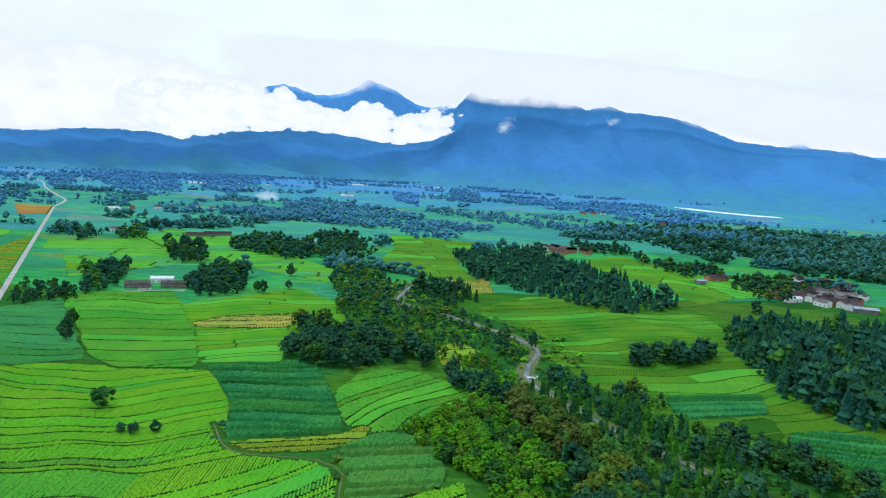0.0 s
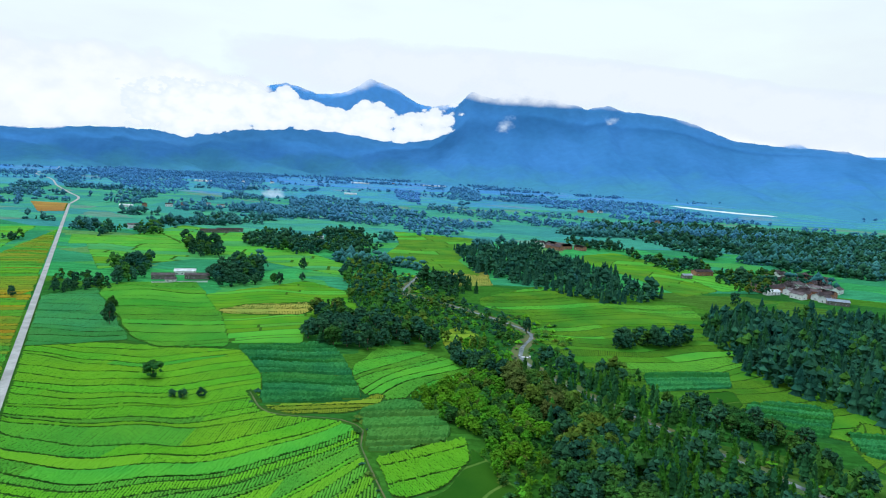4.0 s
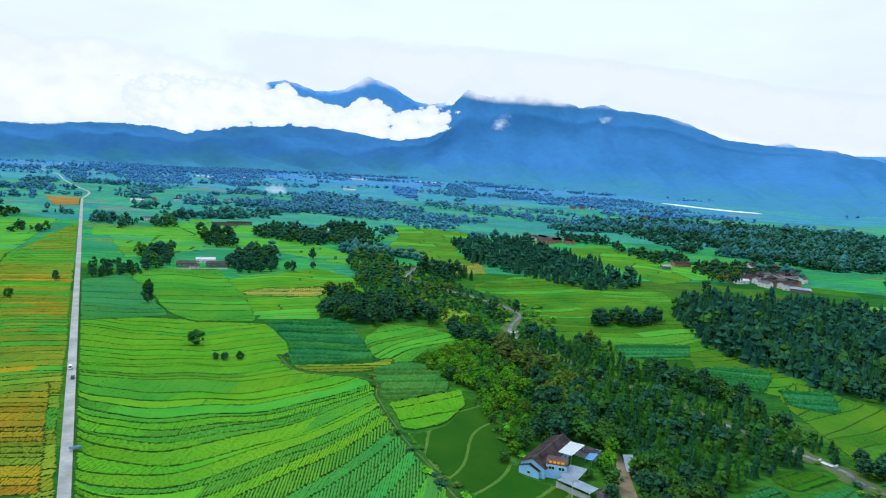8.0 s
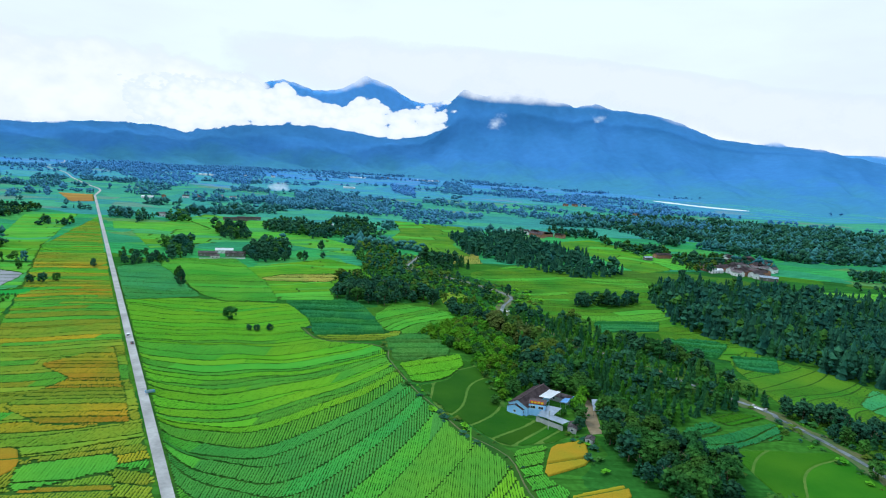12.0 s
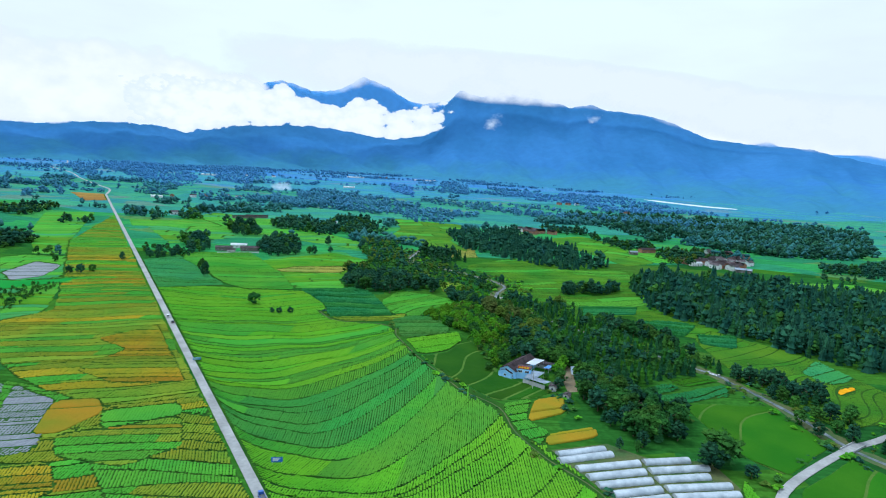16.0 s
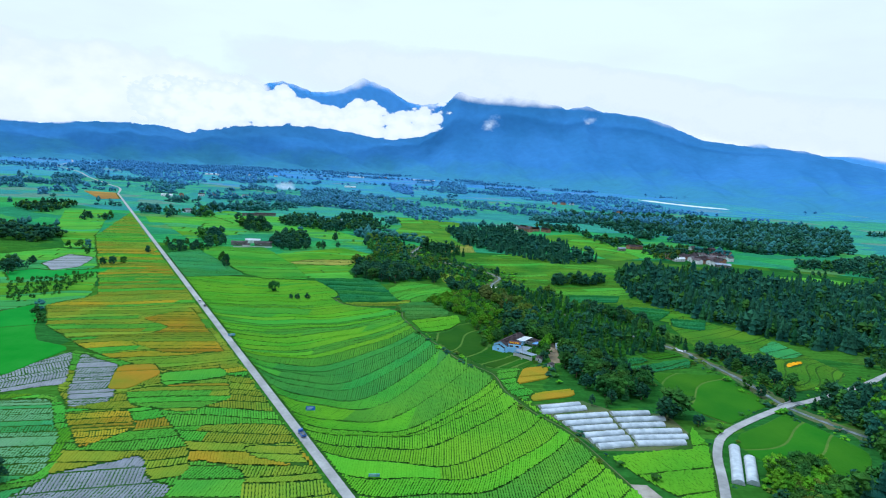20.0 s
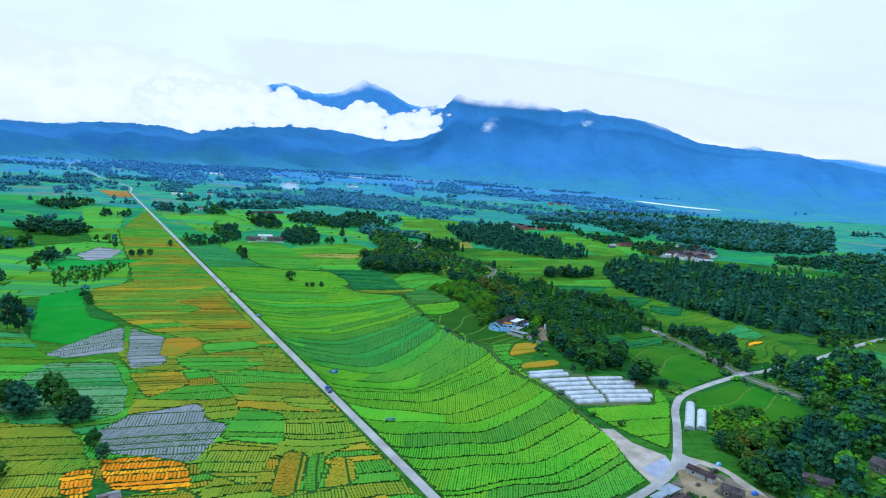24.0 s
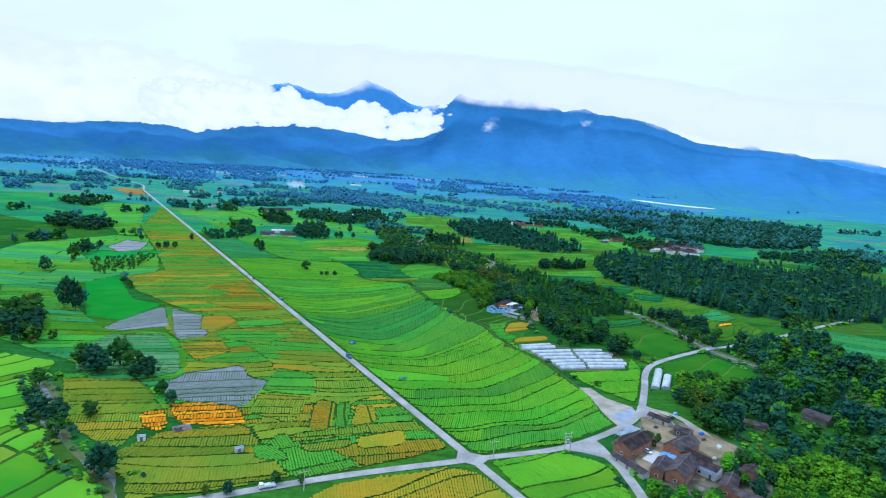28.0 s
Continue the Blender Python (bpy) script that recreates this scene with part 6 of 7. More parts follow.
GROVES = [
    ("trees of the round clump", [(-96, 387), (-89, 445), (-52, 414), (-9, 384), (-6, 360), (-29, 369), (-49, 345), (-88, 359)], 8.0, 9, 14, ["dark", "leaf", "dark", "fir"], 31),
    ("trees below the farmhouse", [(81, 135), (76, 95), (82, 66), (92, 55), (108, 54), (128, 84), (103, 106), (112, 125), (98, 138), (83, 158)], 6.2, 8, 13, ["dark", "leaf", "fir", "leaf"], 32),
    ("trees round the hamlet", [(130, -66), (143, -42), (160, -45), (150, -80), (139, -96), (130, -76)], 7.0, 7, 11, ["leaf", "dark", "leaf", "olive"], 33),
    ("trees by the lane", [(77, -162), (92, -163), (106, -172), (100, -200), (80, -200)], 6.0, 5, 8, ["leaf", "leaf", "bright"], 34),
    ("olive trees by the terraces", [(24, 216), (14, 232), (0, 262), (12, 300), (34, 330), (48, 290), (52, 225)], 8.0, 5, 8, ["bush", "bush", "olive", "leaf"], 35),
    ("bushy trees beside the terraces", [(-13, 268), (4, 289), (29, 310), (37, 278), (44, 251), (40, 198), (24, 193), (19, 225), (7, 235)], 6.0, 5, 8, ["bush", "bush", "leaf", "bush"], 43),
    ("russet trees above the stream", [(38, 319), (48, 304), (64, 274), (69, 254), (57, 235), (48, 258), (38, 282)], 6.5, 10, 14, ["russet", "olive", "leaf", "russet"], 44),
    ("dark trees in the middle of the wood", [(56, 229), (68, 251), (78, 237), (73, 193), (47, 191)], 6.5, 11, 15, ["dark", "leaf", "dark", "olive"], 45),
    ("dark hedge trees above the terraces", [(6, 347), (17, 333), (40, 319), (37, 302), (23, 309), (7, 331)], 6.0, 8, 12, ["dark", "leaf", "dark"], 46),
    ("trees along the dusty lane", [(131, -42), (148, -19), (171, -16), (167, -37), (152, -60), (136, -65)], 5.5, 6, 10, ["leaf", "bright", "leaf", "bush"], 47),
    ("trees round the clearing", [(139, -74), (152, -68), (150, -83), (148, -103), (140, -97)], 5.5, 7, 11, ["leaf", "dark", "bush"], 48),
    ("trees behind the creek bend", [(184, 165), (200, 160), (225, 118), (215, 105), (196, 118)], 6.5, 8, 12, ["dark", "fir", "dark"], 36),
    ("trees along the lower creek", [(172, 168), (186, 172), (206, 66), (222, 62), (214, 90), (228, 30), (212, 30), (186, 64), (186, 110)], 8.5, 6, 10, ["dark", "leaf", "fir"], 38),
    ("garden trees between the houses", [(84, -112), (92, -106), (99, -112), (98, -122), (92, -117)], 4.5, 3, 5, ["leaf", "dark"], 39),
    ("trees at the yard's edge", [(123, -76), (130, -80), (129, -92), (138, -104), (146, -96), (136, -70), (130, -66)], 6.0, 6, 10, ["leaf", "dark", "leaf", "bright"], 40),
    ("trees below the last house", [(116, -140), (140, -120), (146, -130), (132, -160), (122, -166)], 5.5, 4, 8, ["leaf", "bright", "dark"], 41),
    ("trees behind the farmhouse", [(44, 166), (60, 168), (72, 163), (86, 160), (84, 182), (62, 206), (42, 182)], 5.5, 7, 12, ["dark", "leaf", "leaf", "dark"], 42),
    ("creekside trees", [(120, 290), (165, 252), (178, 205), (168, 208), (120, 268)], 6.5, 7, 11, ["fir", "dark", "leaf"], 37),
]
for group, poly, gap, lo, hi, kinds, seed in GROVES:
    rng = np.random.default_rng(seed)
    pts = off_ways(scatter(poly, gap, seed, 0.92), 1.5)
    for x, y in pts[~inside(CLEARINGS[1], pts[:, 0], pts[:, 1])]:
        tree(x, y, lo + (hi - lo) * rng.random(), kinds[rng.integers(0, len(kinds))], 0.85 + 0.3 * rng.random(), group=group)


def brush(seed=51):
    """Low scrub on the verges, the banks and the rough ground, one mesh."""
    rng = np.random.default_rng(seed)
    pts = []
    for line, w, reach, n in ((CREEK, 5, 11, 520), (CREEK_L, 3, 8, 130), (PATH, 1.3, 3, 60), (CROSS_E[5:], 4, 5, 90), (CREEK[:7], 5, 26, 330), (LANE, 4, 5, 30)):
        L = smooth_line(line, 3)
        k = rng.integers(0, len(L) - 1, n)
        d = (rng.random((n, 1)) * reach + w / 2 + 0.8) * rng.choice([-1, 1], (n, 1))
        t = L[k + 1] - L[k]
        t /= np.linalg.norm(t, axis=1)[:, None] + 1e-9
        pts.append(L[k] + d * np.stack([-t[:, 1], t[:, 0]], 1))
    for poly, gap in (([(133, 105), (105, 98), (125, 84), (128, 60)], 4), ([(60, 120), (72, 112), (68, 70), (60, 104)], 4), ([(120, -40), (145, -28), (200, -28), (160, -48)], 5), ([(40, 140), (30, 150), (20, 215), (34, 200)], 5), (CLEARINGS[0], 4), (CLEARINGS[1], 4), ([(134, -60), (150, -46), (160, -90), (146, -112), (136, -100)], 4)):
        pts.append(scatter(poly, gap, seed, 0.7))
    pts = off_ways(np.concatenate(pts), 0.8)
    VV, FF, II, k = [], [], [], 0
    for x, y in pts:
        V, F = LOW["broad"][rng.integers(0, 4)] if rng.random() < 0.2 else LOW["far"][rng.integers(0, 4)]
        h = 1.2 + 3.0 * rng.random() ** 2
        VV.append(V * (h * 1.5, h * 1.5, h) + (x, y, -0.3 * h))
        FF.append(F + k)
        II.append(np.full(len(F), rng.integers(0, 4)))
        k += len(V)
    tagged(new("scrub", data_mesh("scrub", np.concatenate(VV), np.concatenate(FF), [M_LEAF, M_BRIGHTLEAF, M_OLIVELEAF, M_DARKLEAF], np.concatenate(II))), "low green and olive scrub along creek and verges", "scrub", kind="stuff")


brush()


def hedgerows(name, x0, x1, y0, y1, spacing, cut, mat_mix, seed, stretch):
    """Broken belts of trees between the plots of the plain."""
    rng = np.random.default_rng(seed)
    pts = scatter([(x0, y0), (x1, y0), (x1, y1), (x0, y1)], spacing, seed, 1.0)
    keep = np.array([noise.noise((x * stretch[0] + 7.3, y * stretch[1], seed * 1.7)) + 0.45 * noise.noise((x * stretch[0] * 4, y * stretch[1] * 4, seed + 9.0)) for x, y in pts]) > cut
    pts = pts[keep]
    ok = np.ones(len(pts), bool)
    for poly in (*KEEP_OFF, [(640, 1480), (1250, 1480), (1400, 2550), (780, 2600)]):
        ok &= ~inside(poly, pts[:, 0], pts[:, 1])
    ok &= line_distance(ROAD, pts[:, 0], pts[:, 1]) > 9
    ok &= line_distance(FAR_ROAD, pts[:, 0], pts[:, 1]) > 16
    # the view widens with distance; nothing is planted outside it
    ok &= np.abs(pts[:, 0] + 20) < (pts[:, 1] + 460) * 0.80 + 30
    pts = pts[ok]
    VV, FF, II, k = [], [], [], 0
    for x, y in pts:
        q = rng.integers(0, len(mat_mix))
        V, F = LOW[mat_mix[q][0]][rng.integers(0, 4)]
        h = 8 + 10 * rng.random() ** 1.5
        w = h * (0.75 + 0.35 * rng.random())
        VV.append(V * (w, w, h) + (x, y, -0.15 * h))
        FF.append(F + k)
        II.append(np.full(len(F), q))
        k += len(V)
    tagged(new(name, data_mesh(name, np.concatenate(VV), np.concatenate(FF), [m for _, m in mat_mix], np.concatenate(II), smooth=name == "distant_wood")), "broken belts of trees across the distant plain", "wood", kind="stuff")


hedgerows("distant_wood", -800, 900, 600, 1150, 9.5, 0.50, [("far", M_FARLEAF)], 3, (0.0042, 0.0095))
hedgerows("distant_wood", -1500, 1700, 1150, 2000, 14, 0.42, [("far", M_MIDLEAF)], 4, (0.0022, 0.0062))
hedgerows("distant_wood", -2700, 1400, 2000, 3900, 21, 0.24, [("far", M_HAZELEAF)], 5, (0.0024, 0.0062))
hedgerows("woodland", -560, -200, -30, 560, 9, 0.42, [("broad", M_FARLEAF), ("broad", M_LEAF)], 6, (0.010, 0.016))
hedgerows("woodland", 210, 520, 0, 560, 9, 0.36, [("broad", M_DARKLEAF), ("broad", M_LEAF), ("fir", M_FIR)], 8, (0.010, 0.016))

# ---------------------------------------------------------------- buildings
M_BRICK = material("weathered_red_brick", (0.26, 0.115, 0.075), (0.36, 0.17, 0.11), big=0.5, small=3.0, grain=0.3, rough=0.9)
M_TILE = material("dark_brown_clay_tile", (0.062, 0.046, 0.050), (0.120, 0.088, 0.088), big=0.35, small=2.5, grain=0.4, rough=0.85, spec=0.05, each=0.3)
M_GREYTILE = material("grey_weathered_tile", (0.100, 0.082, 0.088), (0.185, 0.152, 0.155), big=0.35, small=2.5, grain=0.4, rough=0.85, spec=0.05, each=0.3)
M_PALEWALL = material("pale_blue_painted_wall", (0.27, 0.56, 0.88), (0.35, 0.64, 0.93), big=0.4, small=2, grain=0.1, rough=0.8)
M_WHITEWALL = material("whitewashed_wall", (0.62, 0.62, 0.62), (0.74, 0.74, 0.74), big=0.3, small=2, grain=0.15, rough=0.85)
M_WHITEMETAL = material("white_metal_sheet", (0.78, 0.79, 0.80), (0.86, 0.86, 0.87), big=0.3, small=2, grain=0.06, rough=0.4, spec=0.5)
M_GREYMETAL = material("blue_grey_metal_sheet", (0.36, 0.42, 0.50), (0.48, 0.54, 0.62), big=0.4, small=2, grain=0.15, rough=0.45, spec=0.5)
M_BLUEMETAL = material("blue_metal_sheet", (0.16, 0.40, 0.72), (0.24, 0.50, 0.82), big=0.4, small=2, grain=0.12, rough=0.4, spec=0.5)
M_GLASS = material("dark_window_glass", (0.02, 0.03, 0.04), (0.03, 0.045, 0.06), rough=0.08, spec=0.6, grain=0.1)
M_FRAME = material("white_window_frame", (0.7, 0.7, 0.7), (0.78, 0.78, 0.78), grain=0.05, rough=0.6)
M_WOOD = material("grey_old_timber", (0.110, 0.100, 0.090), (0.190, 0.172, 0.150), big=0.5, small=4, grain=0.3, rough=0.9)
M_RED = material("red_sign_paint", (0.62, 0.04, 0.02), (0.68, 0.06, 0.03), grain=0.08, rough=0.5)
M_YELLOW = material("yellow_sign_paint", (0.85, 0.60, 0.03), (0.9, 0.66, 0.05), grain=0.05, rough=0.5)
M_POLY = material("milky_polythene", (0.30, 0.33, 0.35), (0.47, 0.50, 0.52), big=0.25, small=1.4, grain=0.2, rough=0.35, spec=0.5)
M_CONCRETE = material("grey_concrete", (0.38, 0.38, 0.37), (0.48, 0.47, 0.46), big=0.4, small=3, grain=0.2, rough=0.9)
M_STEEL = material("galvanised_steel", (0.42, 0.46, 0.46), (0.5, 0.54, 0.54), grain=0.1, rough=0.4, metal=0.7)
M_SIGNBLUE = material("blue_sign_board", (0.02, 0.10, 0.42), (0.03, 0.13, 0.50), grain=0.1, rough=0.4)
M_TYRE = material("black_tyre_rubber", (0.015, 0.015, 0.015), (0.025, 0.025, 0.025), grain=0.1, rough=0.9)
M_CARWHITE = material("white_car_paint", (0.78, 0.79, 0.80), (0.82, 0.83, 0.84), grain=0.03, rough=0.25, spec=0.6)
M_CARBLUE = material("blue_truck_paint", (0.03, 0.10, 0.35), (0.04, 0.13, 0.42), grain=0.05, rough=0.3, spec=0.6)
M_CARGREY = material("dark_grey_car_paint", (0.05, 0.055, 0.06), (0.07, 0.075, 0.08), grain=0.05, rough=0.25, spec=0.6)
M_LAMP = material("clear_headlamp", (0.75, 0.75, 0.72), (0.8, 0.8, 0.78), grain=0.02, rough=0.1)


def box(bm, x0, x1, y0, y1, z0, z1, bevel=0.0):
    v = [bm.verts.new(q) for q in ((x0, y0, z0), (x1, y0, z0), (x1, y1, z0), (x0, y1, z0), (x0, y0, z1), (x1, y0, z1), (x1, y1, z1), (x0, y1, z1))]
    f = [bm.faces.new([v[i] for i in q]) for q in ((3, 2, 1, 0), (4, 5, 6, 7), (0, 1, 5, 4), (1, 2, 6, 5), (2, 3, 7, 6), (3, 0, 4, 7))]
    if bevel:
        bmesh.ops.bevel(bm, geom=list({e for q in f for e in q.edges}), offset=bevel, segments=2, affect="EDGES", clamp_overlap=True)
    return bm


def boxes(*rows, bevel=0.0):
    bm = bmesh.new()
    for r in rows:
        box(bm, *r, bevel=bevel)
    return bm


def prism(bm, outline, y0, y1):
    """An outline in x and z, drawn out along y."""
    a = [bm.verts.new((x, y0, z)) for x, z in outline]
    b = [bm.verts.new((x, y1, z)) for x, z in outline]
    bm.faces.new(a)
    bm.faces.new(b[::-1])
    for i in range(len(a)):
        bm.faces.new((a[i], a[i - 1], b[i - 1], b[i]))
    bmesh.ops.recalc_face_normals(bm, faces=bm.faces)
    return bm


def ribbed(L, y0, z0, y1, z1, rib, depth, thick):
    """A roof slope whose ribs run from (y0, z0) down to (y1, z1); about 0 along x."""
    n = max(4, int(L / rib) * 2)
    bm = bmesh.new()
    rows = []
    for (y, z) in ((y0, z0), ((y0 + y1) / 2, (z0 + z1) / 2 - 0.04), (y1, z1)):
        rows.append([bm.verts.new((-L / 2 + L * i / n, y, z + (depth if i % 2 else 0.0))) for i in range(n + 1)])
    for a, b in zip(rows, rows[1:]):
        for i in range(n):
            bm.faces.new((a[i], a[i + 1], b[i + 1], b[i]))
    bmesh.ops.solidify(bm, geom=bm.faces[:], thickness=thick)
    bmesh.ops.recalc_face_normals(bm, faces=bm.faces)
    return bm


def house(name, label, x, y, ang, L, W, h, rise, wall, roof, windows=3, storeys=1, door=True, over=0.6, group="", rib=0.55):
    ob = tagged(new(name), label, "house", group)
    t = 0.24
    for s in (-1, 1):
        part("wall", boxes((-L / 2 + t, L / 2 - t, min(s * W / 2, s * (W / 2 - t)), max(s * W / 2, s * (W / 2 - t)), -0.1, h)), wall, ob)
        bm = bmesh.new()
        a = [bm.verts.new((s * L / 2, q, z)) for q, z in ((-W / 2, -0.1), (W / 2, -0.1), (W / 2, h), (0, h + rise), (-W / 2, h))]
        b = [bm.verts.new((s * (L / 2 - t), q, z)) for q, z in ((-W / 2, -0.1), (W / 2, -0.1), (W / 2, h), (0, h + rise), (-W / 2, h))]
        bm.faces.new(a)
        bm.faces.new(b[::-1])
        for i in range(5):
            bm.faces.new((a[i], a[i - 1], b[i - 1], b[i]))
        bmesh.ops.recalc_face_normals(bm, faces=bm.faces)
        part("gable", bm, wall, ob)
        drop = rise * over / (W / 2)
        part("roof_slope", ribbed(L + 2 * over, 0, h + rise + 0.12, s * (W / 2 + over), h + 0.12 - drop, rib, 0.07, 0.12), roof, ob)
    part("ridge", boxes((-L / 2 - over, L / 2 + over, -0.2, 0.2, h + rise + 0.08, h + rise + 0.32), bevel=0.05), roof, ob)
    for st in range(storeys):
        zc = 1.5 + st * 2.9
        for s in (-1, 1):
            for i in range(windows):
                wx = -L / 2 + L * (i + 0.5) / windows
                if door and s < 0 and st == 0 and i == windows // 2:
                    part("door", boxes((wx - 0.6, wx + 0.6, -W / 2 - 0.05, -W / 2 + 0.05, -0.1, 2.1)), M_WOOD, ob)
                    continue
                f = part("window", boxes((wx - 0.75, wx + 0.75, s * W / 2 - 0.05, s * W / 2 + 0.05, zc - 0.65, zc + 0.65)), M_FRAME, ob)
                part("pane", boxes((wx - 0.62, wx + 0.62, s * W / 2 - 0.07, s * W / 2 + 0.07, zc - 0.53, zc + 0.53)), M_GLASS, f)
        f = part("window", boxes((-L / 2 - 0.05, -L / 2 + 0.05, -0.7, 0.7, zc - 0.6, zc + 0.6)), M_FRAME, ob)
        part("pane", boxes((-L / 2 - 0.07, -L / 2 + 0.07, -0.58, 0.58, zc - 0.48, zc + 0.48)), M_GLASS, f)
    ob.matrix_basis = pose(x, y, 0.1, 0, 0, ang)
    return ob


def canopy(name, label, x, y, ang, L, W, h, fall, mat, frame_mat=None, category="canopy"):
    """A sheet roof on posts, falling across its width."""
    ob = tagged(new(name), label, category)
    part("roof_sheet", ribbed(L, -W / 2, h, W / 2, h - fall, 0.8, 0.08, 0.06), mat, ob)
    for sx in (-1, 1):
        for sy in (-1, 1):
            px, py = sx * (L / 2 - 0.4), sy * (W / 2 - 0.4)
            part("post", boxes((px - 0.08, px + 0.08, py - 0.08, py + 0.08, -0.15, h - fall * (py / W + 0.5) - 0.02)), frame_mat or M_STEEL, ob)
    ob.matrix_basis = pose(x, y, 0.12, 0, 0, ang)
    return ob


def farmhouse():
    house("farmhouse", "long farmhouse with a dark brown tiled roof and pale blue walls", 47.0, 147.8, 56, 30, 10.6, 4.4, 2.6, M_PALEWALL, M_TILE, 5, 1)
    house("farmhouse_wing", "low pale blue gabled wing with dark windows", 38.6, 137.0, 56, 5.5, 8.8, 3.0, 1.8, M_PALEWALL, M_TILE, 2, 1, door=False, over=0.4)
    ob = tagged(new("farmhouse_block"), "two-storey pale blue block with a rooftop sign", "house")
    part("wall", boxes((-4.2, 4.2, -3.6, 3.6, -0.1, 5.9)), M_PALEWALL, ob)
    part("parapet", boxes((-4.4, 4.4, -3.8, 3.8, 5.9, 6.15), bevel=0.04), M_TILE, ob, "dark tiled flat roof edge")
    for wx in (-2.0, 2.0):
        f = part("window", boxes((wx - 1.3, wx + 1.3, -3.66, -3.55, 3.6, 5.1)), M_FRAME, ob)
        part("pane", boxes((wx - 1.15, wx - 0.05, -3.7, -3.56, 3.75, 4.95)), M_GLASS, f)
        part("pane", boxes((wx + 0.05, wx + 1.15, -3.7, -3.56, 3.75, 4.95)), M_GLASS, f)
    sg = part("sign", boxes((-3.6, 3.2, -3.5, -3.3, 6.15, 7.5)), M_RED, ob, "red rooftop sign board")
    for i in range(4):
        part("sign_bar", boxes((-3.2 + i * 1.65, -2.0 + i * 1.65, -3.56, -3.48, 6.4, 7.25)), M_YELLOW, sg)
    ob.matrix_basis = pose(48.8, 136.8, 0.1, 0, 0, -14)
    canopy("canopy", "white metal canopy over the farmhouse court", 57.0, 150.5, 54, 13.5, 7.4, 5.6, 0.5, M_WHITEMETAL)
    canopy("canopy", "blue-grey metal roof along the court wall", 54.5, 123.6, -42, 14.5, 7.0, 3.6, 0.5, M_GREYMETAL)
    canopy("canopy", "blue-grey metal roof beside the house", 54.8, 132.6, 58, 12, 7.4, 3.7, 0.4, M_GREYMETAL)
    canopy("canopy", "bright blue sheet roof in the court", 66.8, 150.0, 58, 12, 3.6, 3.4, 0.3, M_BLUEMETAL)
    house("outbuilding", "low grey-tiled outbuilding behind the court", 64.5, 155.5, -35, 12, 5, 2.8, 1.2, M_CONCRETE, M_GREYTILE, 2, 1)
    canopy("open_shed", "small shed with a pale blue sheet roof", 80.8, 144.0, 80, 16, 4.2, 3.4, 0.4, M_GREYMETAL, M_WOOD, "shed")
    house("outbuilding", "tiny grey hut beside the drive", 68.5, 105.5, 60, 4.5, 3.4, 2.2, 0.6, M_CONCRETE, M_GREYTILE, 1, 1, over=0.3)
    house("outbuilding", "small grey-roofed hut at the court corner", 63.2, 118.0, 70, 7.5, 4.0, 2.5, 0.8, M_CONCRETE, M_GREYTILE, 1, 1, over=0.3)
    wl = tagged(new("court_wall"), "grey concrete wall round the court", "wall")
    part("panel", boxes((-7.5, 7.5, -0.12, 0.12, -0.2, 2.2)), M_CONCRETE, wl)
    part("coping", boxes((-7.6, 7.6, -0.2, 0.2, 2.2, 2.35), bevel=0.03), M_CONCRETE, wl)
    wl.matrix_basis = pose(52.4, 121.5, 0.1, 0, 0, -42)


farmhouse()


def hamlet():
    rows = [
        ("brick_house", "red brick barn-house with a dark tiled roof", 82.0, -123.6, 43, 20, 9.0, 4.6, 2.5, M_BRICK, M_TILE, 4),
        ("brick_house", "red brick house with a grey-brown tiled roof", 105.5, -123.0, 38, 17, 9.0, 4.6, 2.5, M_BRICK, M_GREYTILE, 3),
        ("brick_house", "old brick house under patchy grey tiles", 97.0, -146.2, 52, 20, 8.8, 4.6, 2.4, M_BRICK, M_GREYTILE, 4),
        ("farm_shed", "narrow dark-roofed shed behind the houses", 109.0, -134.0, -55, 12, 5.0, 3.8, 1.4, M_BRICK, M_TILE, 2),
        ("farm_shed", "dark tiled store above the blue awning", 109.3, -144.5, -50, 10, 6.0, 4.6, 1.4, M_WHITEWALL, M_TILE, 2),
        ("farm_shed", "low grey-tiled shed by the yard", 88.2, -144.0, 56, 15, 5.6, 3.6, 1.5, M_BRICK, M_GREYTILE, 2),
        ("farm_shed", "grey-roofed shed at the wood's edge", 113.2, -156.5, 55, 15, 6.0, 3.6, 1.5, M_BRICK, M_GREYTILE, 2),
        ("brick_house", "small two-storey brick house", 126.4, -148.2, 45, 9, 7.5, 5.0, 1.6, M_BRICK, M_TILE, 2),
        ("farm_shed", "long low tiled shed beside the lane", 75.0, -142.5, -62, 19, 4.0, 2.6, 1.0, M_CONCRETE, M_GREYTILE, 3),
        ("farm_shed", "dark-roofed shed along the yard lane", 107.8, -88.2, -50, 12, 4.0, 2.6, 1.0, M_CONCRETE, M_TILE, 2),
        ("farm_shed", "slate-roofed shed near the crossroads bend", 114.5, -103.5, -40, 8, 5.0, 3.0, 1.2, M_WOOD, M_GREYTILE, 2),
        ("farm_shed", "weathered timber barn in the wood", 201.5, -74.5, -52, 13, 9.0, 3.6, 1.6, M_WOOD, M_GREYTILE, 2),
        ("farm_shed", "open timber shelter in the wood", 159.5, -88.5, -32, 11, 4.2, 2.6, 0.9, M_WOOD, M_GREYTILE, 2),
        ("farm_shed", "small grey store below the paddy", 165.0, -33.5, 25, 8, 4.5, 2.6, 0.9, M_CONCRETE, M_GREYTILE, 1),
        ("farm_shed", "grey-roofed sheds behind the last house", 117.5, -168.0, -40, 14, 5.0, 3.2, 1.3, M_BRICK, M_GREYTILE, 2),
    ]
